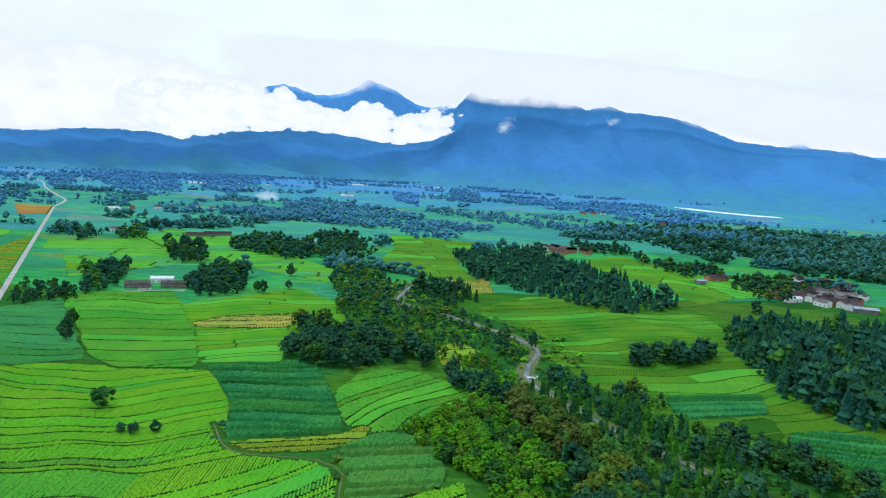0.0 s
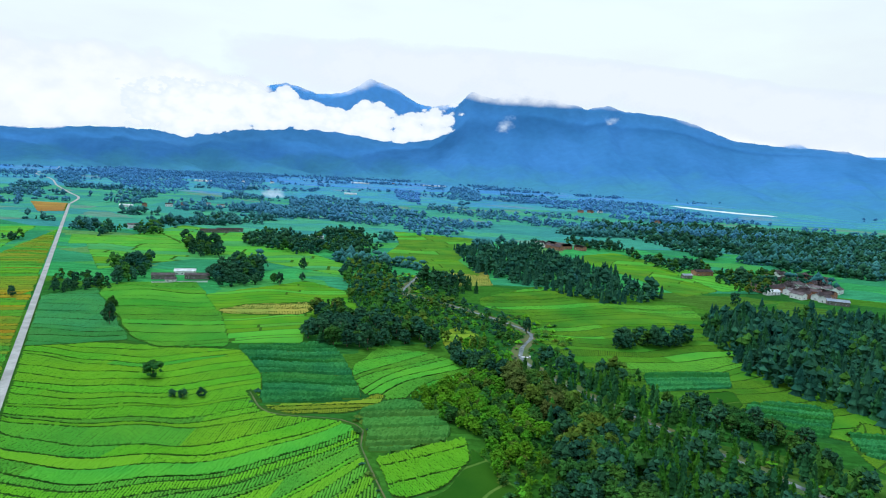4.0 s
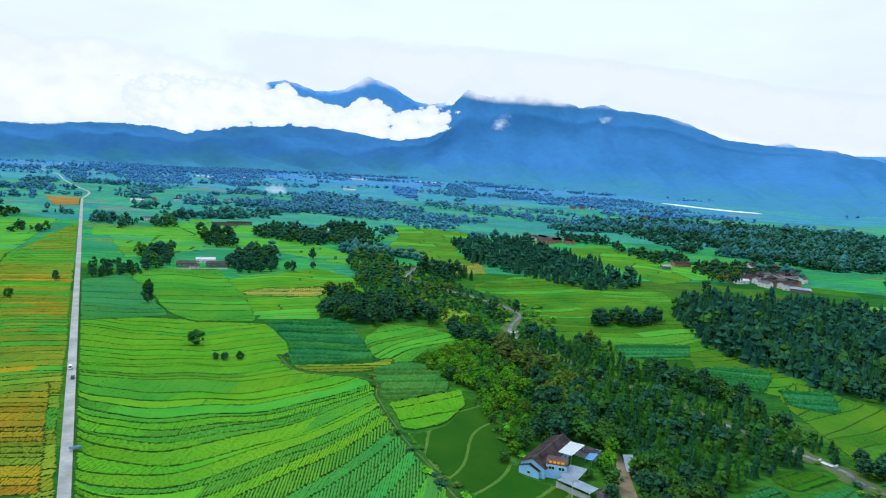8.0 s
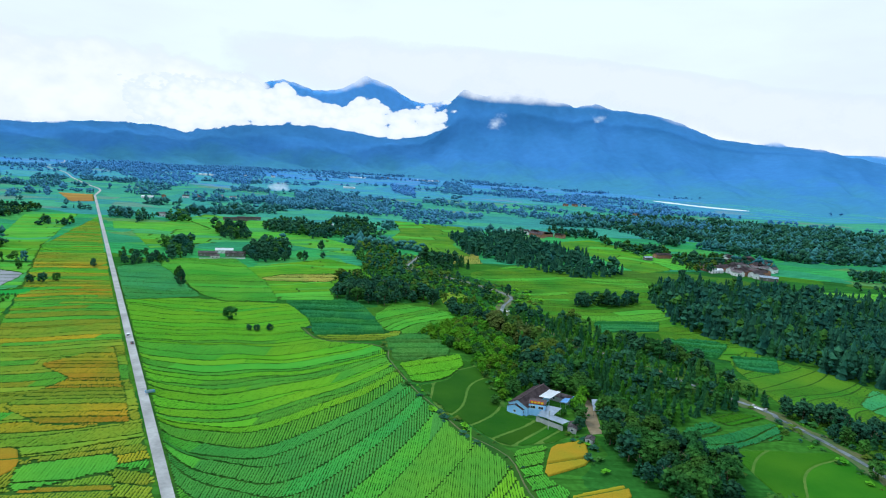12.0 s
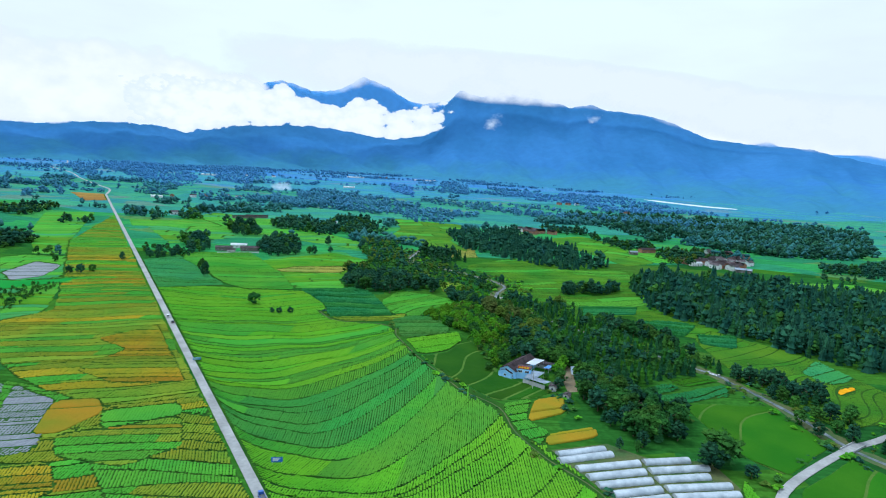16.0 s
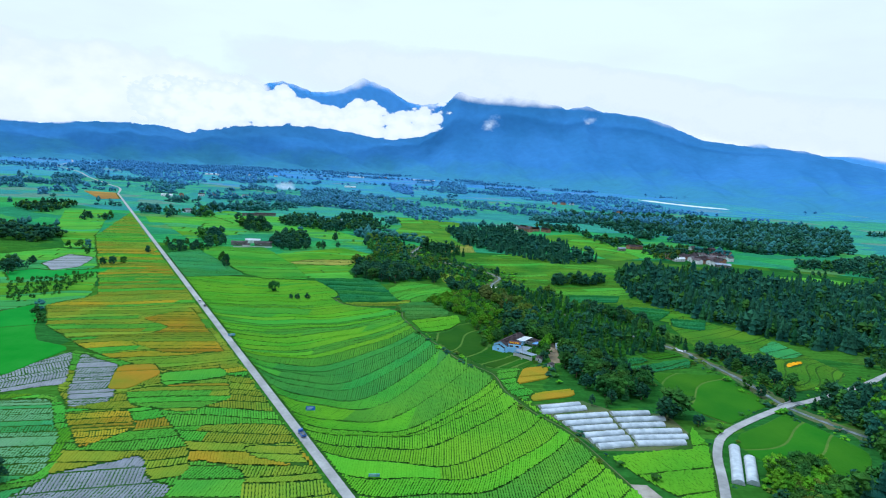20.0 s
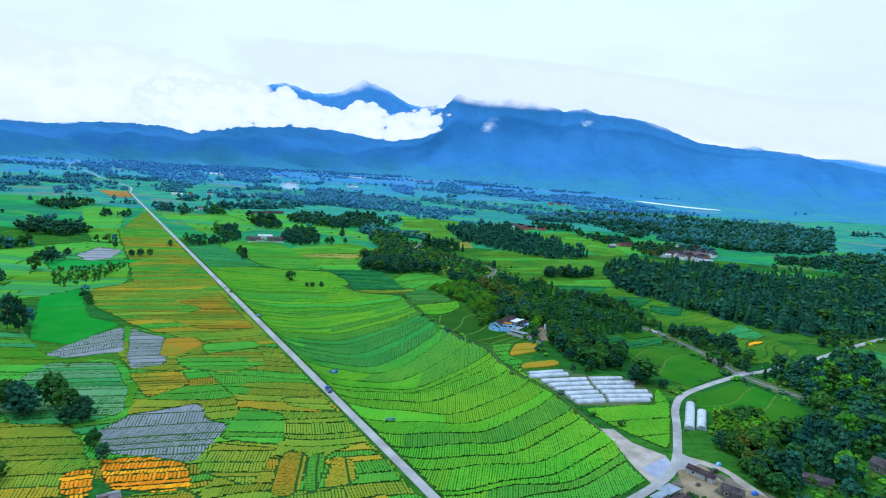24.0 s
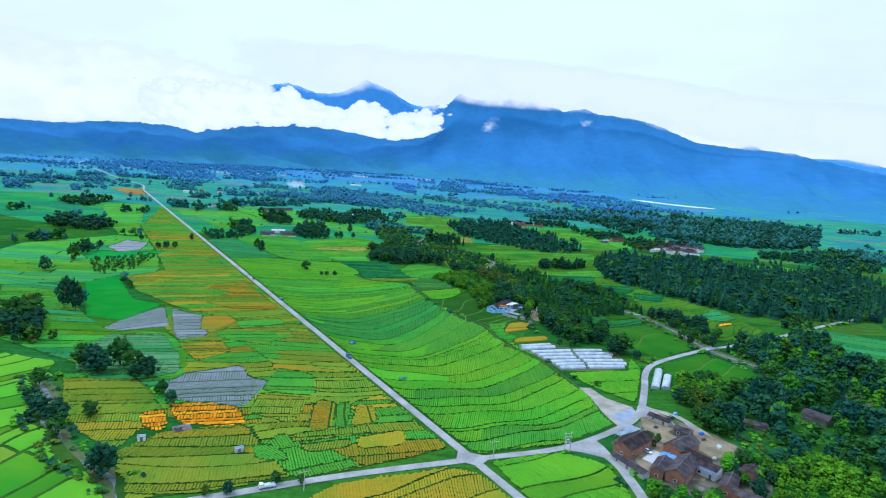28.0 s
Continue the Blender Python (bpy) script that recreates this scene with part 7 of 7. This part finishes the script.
    for nm, lab, x, y, a, L, W, h, r, wm, rm, n in rows:
        house(nm, lab, x, y, a, L, W, h, r, wm, rm, n, 1 if h < 4.4 else 1, group="houses of the hamlet")
    canopy("awning", "bright blue sheet awning over a doorway", 106.6, -147.2, -50, 9, 2.6, 3.9, 0.6, M_BLUEMETAL)
    canopy("awning", "light blue corrugated roof in the yard", 95.5, -134.8, -44, 8, 5.0, 4.0, 0.5, M_BLUEMETAL)
    canopy("open_shed", "blue-grey sheet shelter beside the road", 87.5, -104.0, 38, 9, 6.0, 2.4, 0.3, M_GREYMETAL)
    canopy("open_shed", "grey sheet shelter next to the brick barn", 81.0, -110.0, 38, 8, 4.0, 2.6, 0.3, M_GREYMETAL)
    canopy("open_shed", "white sheet lean-to behind the houses", 113.0, -132.5, -40, 5.0, 3.2, 2.6, 0.3, M_WHITEMETAL)
    tagged(sheet("earth_ground", [(74, -116), (84, -104), (98, -88), (118, -84), (132, -100), (140, -116), (130, -136), (136, -150), (122, -174), (106, -174), (88, -158), (77, -150)], 0.12, M_EARTH), "dark trampled earth round the houses", "yard", kind="structure")
    tagged(sheet("paved_yard", [(84, -132), (93, -122), (97, -128), (90, -140)], 0.26, M_KERB), "pale concrete courtyard between the houses", "yard", kind="structure")
    tagged(sheet("gravel_heap_yard", [(83, -83), (98, -71), (99, -80), (87, -94)], 0.30, M_GREYGRAVEL), "grey gravel spread beside the road", "yard", kind="structure")
    tagged(sheet("clearing", [(117, -94), (125, -98), (138, -113), (130, -124), (120, -128), (114, -118), (118, -108)], 0.29, M_DIRT), "brown trampled clearing behind the houses", "yard", kind="structure")

    # odds and ends in the yards
    rng = np.random.default_rng(77)
    for x, y, a in ((103, -96, 30), (118, -140, -40), (91.5, -118, 50), (123, -108, 10)):
        pile = tagged(new("firewood_stack"), "grey stack of split firewood in the yard", "firewood", "firewood stacks of the hamlet")
        for r in range(4):
            for q in range(7 - r):
                part("log", boxes((q * 0.36 + r * 0.18 - 1.2, q * 0.36 + r * 0.18 - 0.88, -0.6 - 0.1 * rng.random(), 0.6 + 0.1 * rng.random(), r * 0.3, r * 0.3 + 0.29), bevel=0.05), M_WOOD, pile)
        pile.matrix_basis = pose(x, y, 0.3, 0, 0, a)
    for x, y, a, sx, sy, sz, mt, lab in ((125, -101, 20, 3.4, 2.4, 1.3, M_SIGNBLUE, "dark blue tarpaulin over a heap"), (128, -115, -20, 2.6, 5.0, 0.8, M_CONCRETE, "whitish heap of rubble and sacks"), (119.5, -128.5, 40, 2.6, 1.8, 1.2, M_KERB, "white sheeted heap behind the shed"), (121, -76, 10, 2.8, 1.8, 1.4, M_BLUEMETAL, "blue-green tarpaulin under the trees"), (95, -97, -50, 3.2, 1.6, 1.0, M_WOOD, "brown heap of planks"), (86.5, -101.5, 38, 2.2, 1.6, 1.3, M_GREYMETAL, "grey sheeted farm goods by the shelter"), (100.5, -158.5, 50, 5.0, 3.0, 0.6, M_WOOD, "low timber pile below the houses")):
        heap = tagged(new("covered_heap"), lab, "heap")
        bm = bmesh.new()
        bmesh.ops.create_icosphere(bm, subdivisions=3, radius=1.0)
        for v in bm.verts:
            k = 1 + 0.25 * noise.noise((v.co.x * 2.2 + x, v.co.y * 2.2, v.co.z * 2.2))
            v.co = Vector((v.co.x * sx / 2 * k, v.co.y * sy / 2 * k, max(v.co.z, -0.05) * sz * k))
        part("cover", bm, mt, heap)
        heap.matrix_basis = pose(x, y, 0.3, 0, 0, a)
    for x, y, mt, lab in ((99, -133, M_BLUEMETAL, "blue plastic water drum"), (93.5, -139, M_GREYMETAL, "grey metal drum"), (111, -116, M_BLUEMETAL, "blue plastic barrel by the wall")):
        drum = tagged(new("drum"), lab + " in the yard", "drum")
        for nm, r, z0, z1 in (("body", 0.45, 0, 1.1), ("rim", 0.48, 1.1, 1.17)):
            bm = bmesh.new()
            bmesh.ops.create_cone(bm, cap_ends=True, segments=14, radius1=r, radius2=r, depth=z1 - z0, matrix=Matrix.Translation((0, 0, (z0 + z1) / 2)))
            part(nm, bm, mt, drum)
        drum.matrix_basis = pose(x, y, 0.3)


hamlet()


def field_huts():
    house("hut", "little white hut among the terraces", -142.5, -141.0, 20, 3.2, 2.6, 2.2, 0.4, M_WHITEWALL, M_GREYMETAL, 1, 1, over=0.2)
    ob = tagged(new("pump_platform"), "grey concrete pump platform with low walls", "platform")
    part("slab", boxes((-4, 4, -2, 2, 0, 0.5), bevel=0.05), M_GREYTILE, ob)
    part("parapet", boxes((-4, 4, 1.7, 2.0, 0.5, 1.5)), M_CONCRETE, ob)
    part("tank", boxes((-3.4, -0.6, -1.2, 1.2, 0.5, 2.0), bevel=0.08), M_GREYTILE, ob)
    ob.matrix_basis = pose(-129.5, -128.2, 0.1, 0, 0, 36)
    house("hut", "small grey store at the foot of the terraces", -98.0, -146.5, 30, 3.4, 2.4, 2.0, 0.4, M_CONCRETE, M_GREYMETAL, 1, 1, over=0.2)
    for x, y, a, lab, mt, hh in ((-69.5, 15.3, 10, "blue billboard on posts standing in the crop", M_SIGNBLUE, 1.1), (-31.8, -46.3, 8, "light blue board lying low among the rows", M_BLUEMETAL, 0.75), (-147, 136, 20, "small light blue board near the road", M_BLUEMETAL, 0.7)):
        sg = tagged(new("sign_board"), lab, "sign")
        b = part("board", boxes((-2.3, 2.3, -0.06, 0.06, hh, hh + 2.2), bevel=0.02), mt, sg)
        for k in range(3):
            part("text_bar", boxes((-1.7, 1.4 - 0.5 * k, -0.09, -0.061, hh + 1.6 - 0.5 * k, hh + 1.8 - 0.5 * k)), M_FRAME, b)
        for s in (-1.8, 1.8):
            part("post", boxes((s - 0.06, s + 0.06, 0.061, 0.18, -0.3, hh + 2.0)), M_STEEL, sg)
        sg.matrix_basis = pose(x, y, 0, 32 if mt is M_BLUEMETAL else 0, 0, a)


field_huts()


def village():
    """Far houses, copied from a few models."""
    rng = np.random.default_rng(61)
    models = [
        house("village_house", "distant grey-roofed village house", 150, 945, 20, 14, 8, 5.0, 2.0, M_WHITEWALL, M_GREYTILE, 3, group="houses of the far villages", rib=2.2),
        house("village_house", "distant brown-roofed village house", 440, 735, 40, 17, 9, 5.2, 2.2, M_BRICK, M_TILE, 3, group="houses of the far villages", rib=2.2),
        house("village_house", "distant pink brick village house", 320, 729, 15, 24, 11, 5.0, 2.2, M_BRICK, M_TILE, 4, group="houses of the far villages", rib=2.2),
    ]
    spots = []
    for poly, gap in (([(392, 590), (440, 640), (474, 740), (430, 764), (372, 690), (338, 640), (362, 600)], 15), ([(132, 925), (172, 968), (216, 905), (188, 876)], 17), ([(690, 1270), (735, 1300), (735, 1260)], 22)):
        spots += [tuple(q) for q in scatter(poly, gap, 71, 0.85)]
    spots += [(-579, 1273), (-617, 1246), (-560, 1300), (-483, 1308), (-469, 897), (-520, 1330), (410, 1750), (440, 1760), (380, 1740), (520, 1500), (-300, 3050), (-260, 3020), (30, 2700), (60, 2720), (-800, 2450), (-700, 2500)]
    for x, y in spots:
        copy_thing(models[rng.integers(0, 2)], pose(x, y, 0.1, 0, 0, float(rng.choice([20, 35, 110, 125])) + 8 * rng.random()))
    for x, y, a, L, W, lab, rm in (
        (-264, 540, 14, 20, 8, "old farm range with a grey tiled roof", M_GREYTILE), (-235, 548, 14, 22, 8, "old farm shed with a brown tiled roof", M_GREYTILE), (-254, 566, 14, 19, 8, "taller farm house with a pale roof", M_WHITEMETAL),
        (-345, 893, 20, 40, 7, "long dark-roofed barn on the plain", M_TILE), (-328, 912, 20, 38, 7, "second long dark-roofed barn", M_TILE), (-188, 874, 18, 20, 7, "long white-roofed shed on the plain", M_WHITEMETAL),
        (-639, 1215, 10, 24, 8, "low shed with a pale roof", M_WHITEMETAL), (-312, 2015, 5, 40, 10, "far shed with a white roof", M_WHITEMETAL), (-923, 2357, 5, 60, 14, "far warehouse with a white roof", M_WHITEMETAL), (-60, 3000, 3, 110, 16, "far greenhouse block with a white roof", M_WHITEMETAL), (-400, 2900, 3, 80, 14, "far shed with a pale roof", M_WHITEMETAL), (352, 622, 20, 18, 6, "shed with a pale roof near the village", M_WHITEMETAL), (290, 700, 15, 12, 6, "shed with a grey roof by the fields", M_GREYMETAL), (400, 585, -20, 20, 12, "blue-signed shed at the village edge", M_GREYMETAL)):
        house("barn", lab, x, y, a, L, W, 4.0, 1.4, M_WHITEWALL if rm is M_WHITEMETAL else M_WOOD, rm, 4, group="barns on the plain", rib=2.2)
    house("farm_shed", "low tiled store before the old farm", -251, 526, 14, 9, 6, 3.2, 1.4, M_WHITEWALL, M_GREYTILE, 2)
    front = tagged(new("farm_wall"), "low whitewashed wall along the old farm's yard", "wall")
    part("panel", boxes((-24.1, 24.1, -0.15, 0.15, -0.2, 1.3)), M_WHITEWALL, front)
    part("coping", boxes((-24.2, 24.2, -0.24, 0.24, 1.3, 1.45), bevel=0.03), M_GREYTILE, front)
    front.matrix_basis = pose(-242.5, 525.5, 0.1, 0, 0, 20.7)


village()


def tunnel(label, a, b, width, height):
    """A polythene tunnel from a to b."""
    d = np.subtract(b, a).astype(float)
    L = float(np.hypot(*d))
    ob = tagged(new("plastic_tunnel"), label, "greenhouse", "plastic tunnels")
    n = max(8, int(L / 1.6))
    bm = bmesh.new()
    rows = []
    for i in range(n + 1):
        sag = 1.0 if i % 2 == 0 else 0.965
        rows.append([bm.verts.new((-L / 2 + L * i / n, -math.cos(math.pi * j / 12) * width / 2 * sag, (math.sin(math.pi * j / 12) ** 0.8) * height * sag)) for j in range(13)])
    for p, q in zip(rows, rows[1:]):
        for j in range(12):
            bm.faces.new((p[j], q[j], q[j + 1], p[j + 1])).smooth = True
    part("cover", bm, M_POLY, ob, "milky polythene cover")
    for s in (-1, 1):
        bm = bmesh.new()
        v = [bm.verts.new((s * L / 2 * 0.998, -math.cos(math.pi * j / 12) * width / 2 * 0.98, (math.sin(math.pi * j / 12) ** 0.8) * height * 0.98)) for j in range(13)]
        bm.faces.new(v)
        w = [bm.verts.new((s * (L / 2 * 0.998 - 0.05), q.co.y, q.co.z)) for q in v]
        bm.faces.new(w[::-1])
        part("end_panel", bm, M_POLY, ob)
        part("hoop", boxes((s * L / 2 - 0.04, s * L / 2 + 0.04, -width / 2 - 0.04, -width / 2 + 0.04, -0.1, 0.6), (s * L / 2 - 0.04, s * L / 2 + 0.04, width / 2 - 0.04, width / 2 + 0.04, -0.1, 0.6)), M_STEEL, ob)
    ob.matrix_basis = pose((a[0] + b[0]) / 2, (a[1] + b[1]) / 2, 0.1, 0, 0, math.degrees(math.atan2(d[1], d[0])))


for a, b in (((50, 35.5), (73, 43.5)), ((49.5, 29.5), (75, 38.5)), ((56, 23), (85, 31)), ((59, 16.2), (85, 23.4)), ((61.5, 9.8), (85.5, 16)), ((66, 3.2), (87, 9)), ((68, -2.6), (88, 2.6)), ((70, -8.4), (87.5, -3.6)),
             ((87.5, 32), (109, 36)), ((87.5, 24.2), (115, 29.6)), ((88, 16.8), (112, 21.6)), ((89.5, 9.8), (118, 14.6)), ((90.5, 3.2), (118.5, 7.8)), ((90, -3.0), (115, 1.0))):
    tunnel("low white polythene tunnel in the greenhouse rows", a, b, 4.5, 1.8)
tunnel("long milky polythene tunnel beside the road", (123, -37.5), (138, -2), 5.2, 2.3)
tunnel("shorter milky polythene tunnel beside the road", (129.5, -37.5), (140, -13), 5.2, 2.3)
tagged(sheet("tunnel_plot", GREENHOUSES, 0.05, M_BANK, 0.03), "grassy ground under the plastic tunnels", "plot", kind="structure")


def wheel(parent, x, y, r):
    bm = bmesh.new()
    bmesh.ops.create_cone(bm, cap_ends=True, segments=14, radius1=r, radius2=r, depth=0.24, matrix=pose(x, y, r, 90, 0, 0))
    w = part("wheel", bm, M_TYRE, parent)
    bm = bmesh.new()
    bmesh.ops.create_cone(bm, cap_ends=True, segments=10, radius1=r * 0.55, radius2=r * 0.5, depth=0.27, matrix=pose(x, y, r, 90, 0, 0))
    part("rim", bm, M_STEEL, w)


def car(label, x, y, ang, paint, van=False):
    ob = tagged(new("van" if van else "car"), label, "vehicle")
    top = 1.95 if van else 1.5
    body = [(-2.2, 0.35), (2.2, 0.35), (2.25, 0.75), (1.9, 0.95), (-2.15, 1.0), (-2.25, 0.7)]
    cabin = [(-2.0, 0.96), (1.7, 0.93), (1.2, top - 0.08), (0.8, top), (-1.8, top), (-2.05, top - 0.2)] if van else [(-1.9, 0.98), (1.15, 0.95), (0.45, top - 0.04), (-1.1, top), (-1.6, top - 0.12)]
    part("body", prism(bmesh.new(), body, -0.88, 0.88), paint, ob)
    part("cabin", prism(bmesh.new(), cabin, -0.78, 0.78), M_GLASS, ob, "dark glazed cabin")
    part("roof", boxes((cabin[-1][0] + 0.25, cabin[2][0] - 0.1, -0.74, 0.74, top - 0.02, top + 0.05), bevel=0.02), paint, ob)
    for sx in (-1.35, 1.4):
        for sy in (-0.8, 0.8):
            wheel(ob, sx, sy, 0.34)
    for sy in (-0.65, 0.65):
        part("headlight", boxes((2.16, 2.27, sy - 0.16, sy + 0.16, 0.62, 0.8)), M_LAMP, ob)
        part("tail_light", boxes((-2.27, -2.16, sy - 0.14, sy + 0.14, 0.68, 0.88)), M_RED, ob)
    ob.matrix_basis = pose(x, y, 0.32, 0, 0, ang)


def truck(label, x, y, ang, paint, load):
    ob = tagged(new("truck"), label, "vehicle")
    part("chassis", boxes((-3.2, 3.0, -0.45, 0.45, 0.5, 0.75)), M_TYRE, ob)
    part("cab", prism(bmesh.new(), [(1.4, 0.6), (3.05, 0.6), (3.1, 1.3), (2.8, 2.15), (1.4, 2.2)], -0.98, 0.98), paint, ob)
    part("windscreen", boxes((2.88, 3.02, -0.85, 0.85, 1.35, 1.95)), M_GLASS, ob)
    part("bed", boxes((-3.3, 1.25, -1.05, 1.05, 0.76, 0.9)), paint, ob)
    for s in (-1, 1):
        part("side_board", boxes((-3.3, 1.25, s * 1.02 - 0.04, s * 1.02 + 0.04, 0.9, 1.55)), paint, ob)
    part("tail_board", boxes((-3.34, -3.26, -1.0, 1.0, 0.9, 1.5)), paint, ob)
    part("load", boxes((-3.0, 1.0, -0.9, 0.9, 0.9, 1.45), bevel=0.12), load, ob, "covered load")
    for sx in (-2.2, 2.2):
        for sy in (-0.9, 0.9):
            wheel(ob, sx, sy, 0.42)
    for sy in (-0.7, 0.7):
        part("headlight", boxes((3.06, 3.14, sy - 0.14, sy + 0.14, 0.85, 1.05)), M_LAMP, ob)
    ob.matrix_basis = pose(x, y, 0.32, 0, 0, ang)


truck("small blue farm truck on the straight road", -68.2, -11.5, 119.2, M_CARBLUE, M_CARGREY)
car("white van stopped on the straight road", -202.0, 226.5, 119.2, M_CARWHITE, True)
car("grey car behind the white van", -192.6, 212.5, 119.2, M_CARGREY)
car("white car parked in the courtyard", 88.8, -125.4, -62, M_CARWHITE)
truck("white light truck parked at the roadside", -78.5, -175.0, 205, M_CARWHITE, M_GREYMETAL)
car("dark car parked by the hamlet shed", 116.0, -82.5, 30, M_CARGREY)


def pole(label, x, y, h, legs=1, ang=20):
    ob = tagged(new("power_pole"), label, "pole")
    for i in range(legs):
        q = (i - (legs - 1) / 2) * 3.0
        bm = bmesh.new()
        bmesh.ops.create_cone(bm, cap_ends=True, segments=10, radius1=0.2, radius2=0.12, depth=h, matrix=pose(q, 0, h / 2 - 0.2))
        part("shaft", bm, M_CONCRETE, ob)
    part("crossarm", boxes((-2.2, 2.2, -0.08, 0.08, h - 1.2, h - 1.0)), M_STEEL, ob)
    for s in (-1.9, 0.0, 1.9):
        bm = bmesh.new()
        bmesh.ops.create_cone(bm, cap_ends=True, segments=8, radius1=0.09, radius2=0.05, depth=0.35, matrix=pose(s, 0, h - 0.83))
        part("insulator", bm, M_WHITEMETAL, ob)
    if legs > 1:
        part("transformer", boxes((-0.7, 0.7, -0.5, 0.5, h * 0.45, h * 0.45 + 1.5), bevel=0.08), M_STEEL, ob)
        part("platform", boxes((-1.5, 1.5, -0.6, 0.6, h * 0.45 - 0.14, h * 0.45)), M_STEEL, ob)
        part("crossarm", boxes((-2.2, 2.2, -0.08, 0.08, h * 0.72, h * 0.72 + 0.16)), M_STEEL, ob)
    ob.matrix_basis = pose(x, y, 0.1, 0, 0, ang)


pole("twin concrete pole carrying a transformer at the fork", 49.6, -128.6, 10, 2)
pole("slim concrete power pole at the crossroads", 13.8, -139.8, 9)
pole("slim concrete power pole beside the crossing road", -63.9, -175.4, 9, 1, 25)
pole("concrete power pole in the paddies", 51.0, 116.5, 10, 1, 60)

bridge = tagged(new("bridge"), "low concrete road bridge over the creek", "bridge")
part("deck", boxes((-8, 8, -2.6, 2.6, 0.05, 0.45), bevel=0.05), M_ROAD, bridge)
for s in (-1, 1):
    part("parapet", boxes((-8, 8, s * 2.5 - 0.12, s * 2.5 + 0.12, 0.45, 1.15), bevel=0.03), M_CONCRETE, bridge)
bridge.matrix_basis = pose(198, 58, 0, 0, 0, 35)

# whitish base colour stands in for the sky's glare on the water
M_RIVERGLARE = material("river_water_with_sky_glare", (0.62, 0.66, 0.66), (0.78, 0.80, 0.80), big=0.01, small=0.1, grain=0.1, rough=0.35, spec=0.5)
tagged(sheet("river_water", [(846, 2352), (862, 2240), (905, 2150), (960, 2060), (1010, 2020), (1075, 2010), (1082, 2060), (1010, 2120), (950, 2200), (900, 2330)], 0.4, M_RIVERGLARE), "far reach of the river, painted bright as sky glare", "water", kind="structure")

for wx, wy, wa, lab in ((174.5, 159.5, -50, "low concrete weir with white water"), (54.5, 352, -10, "small stone weir with white water")):
    weir = tagged(new("weir"), lab, "weir")
    part("sill", boxes((-3.2, 3.2, -0.5, 0.5, 0.0, 0.55), bevel=0.08), M_CONCRETE, weir)
    part("foam", boxes((-2.6, 2.6, -1.5, -0.45, 0.1, 0.34), bevel=0.12), M_WHITEMETAL, weir, "white foaming water")
    for s in (-1, 1):
        part("abutment", boxes((s * 3.4 - 0.4, s * 3.4 + 0.4, -1.6, 1.2, 0.0, 1.1), bevel=0.06), M_CONCRETE, weir)
    weir.matrix_basis = pose(wx, wy, 0.05, 0, 0, wa)
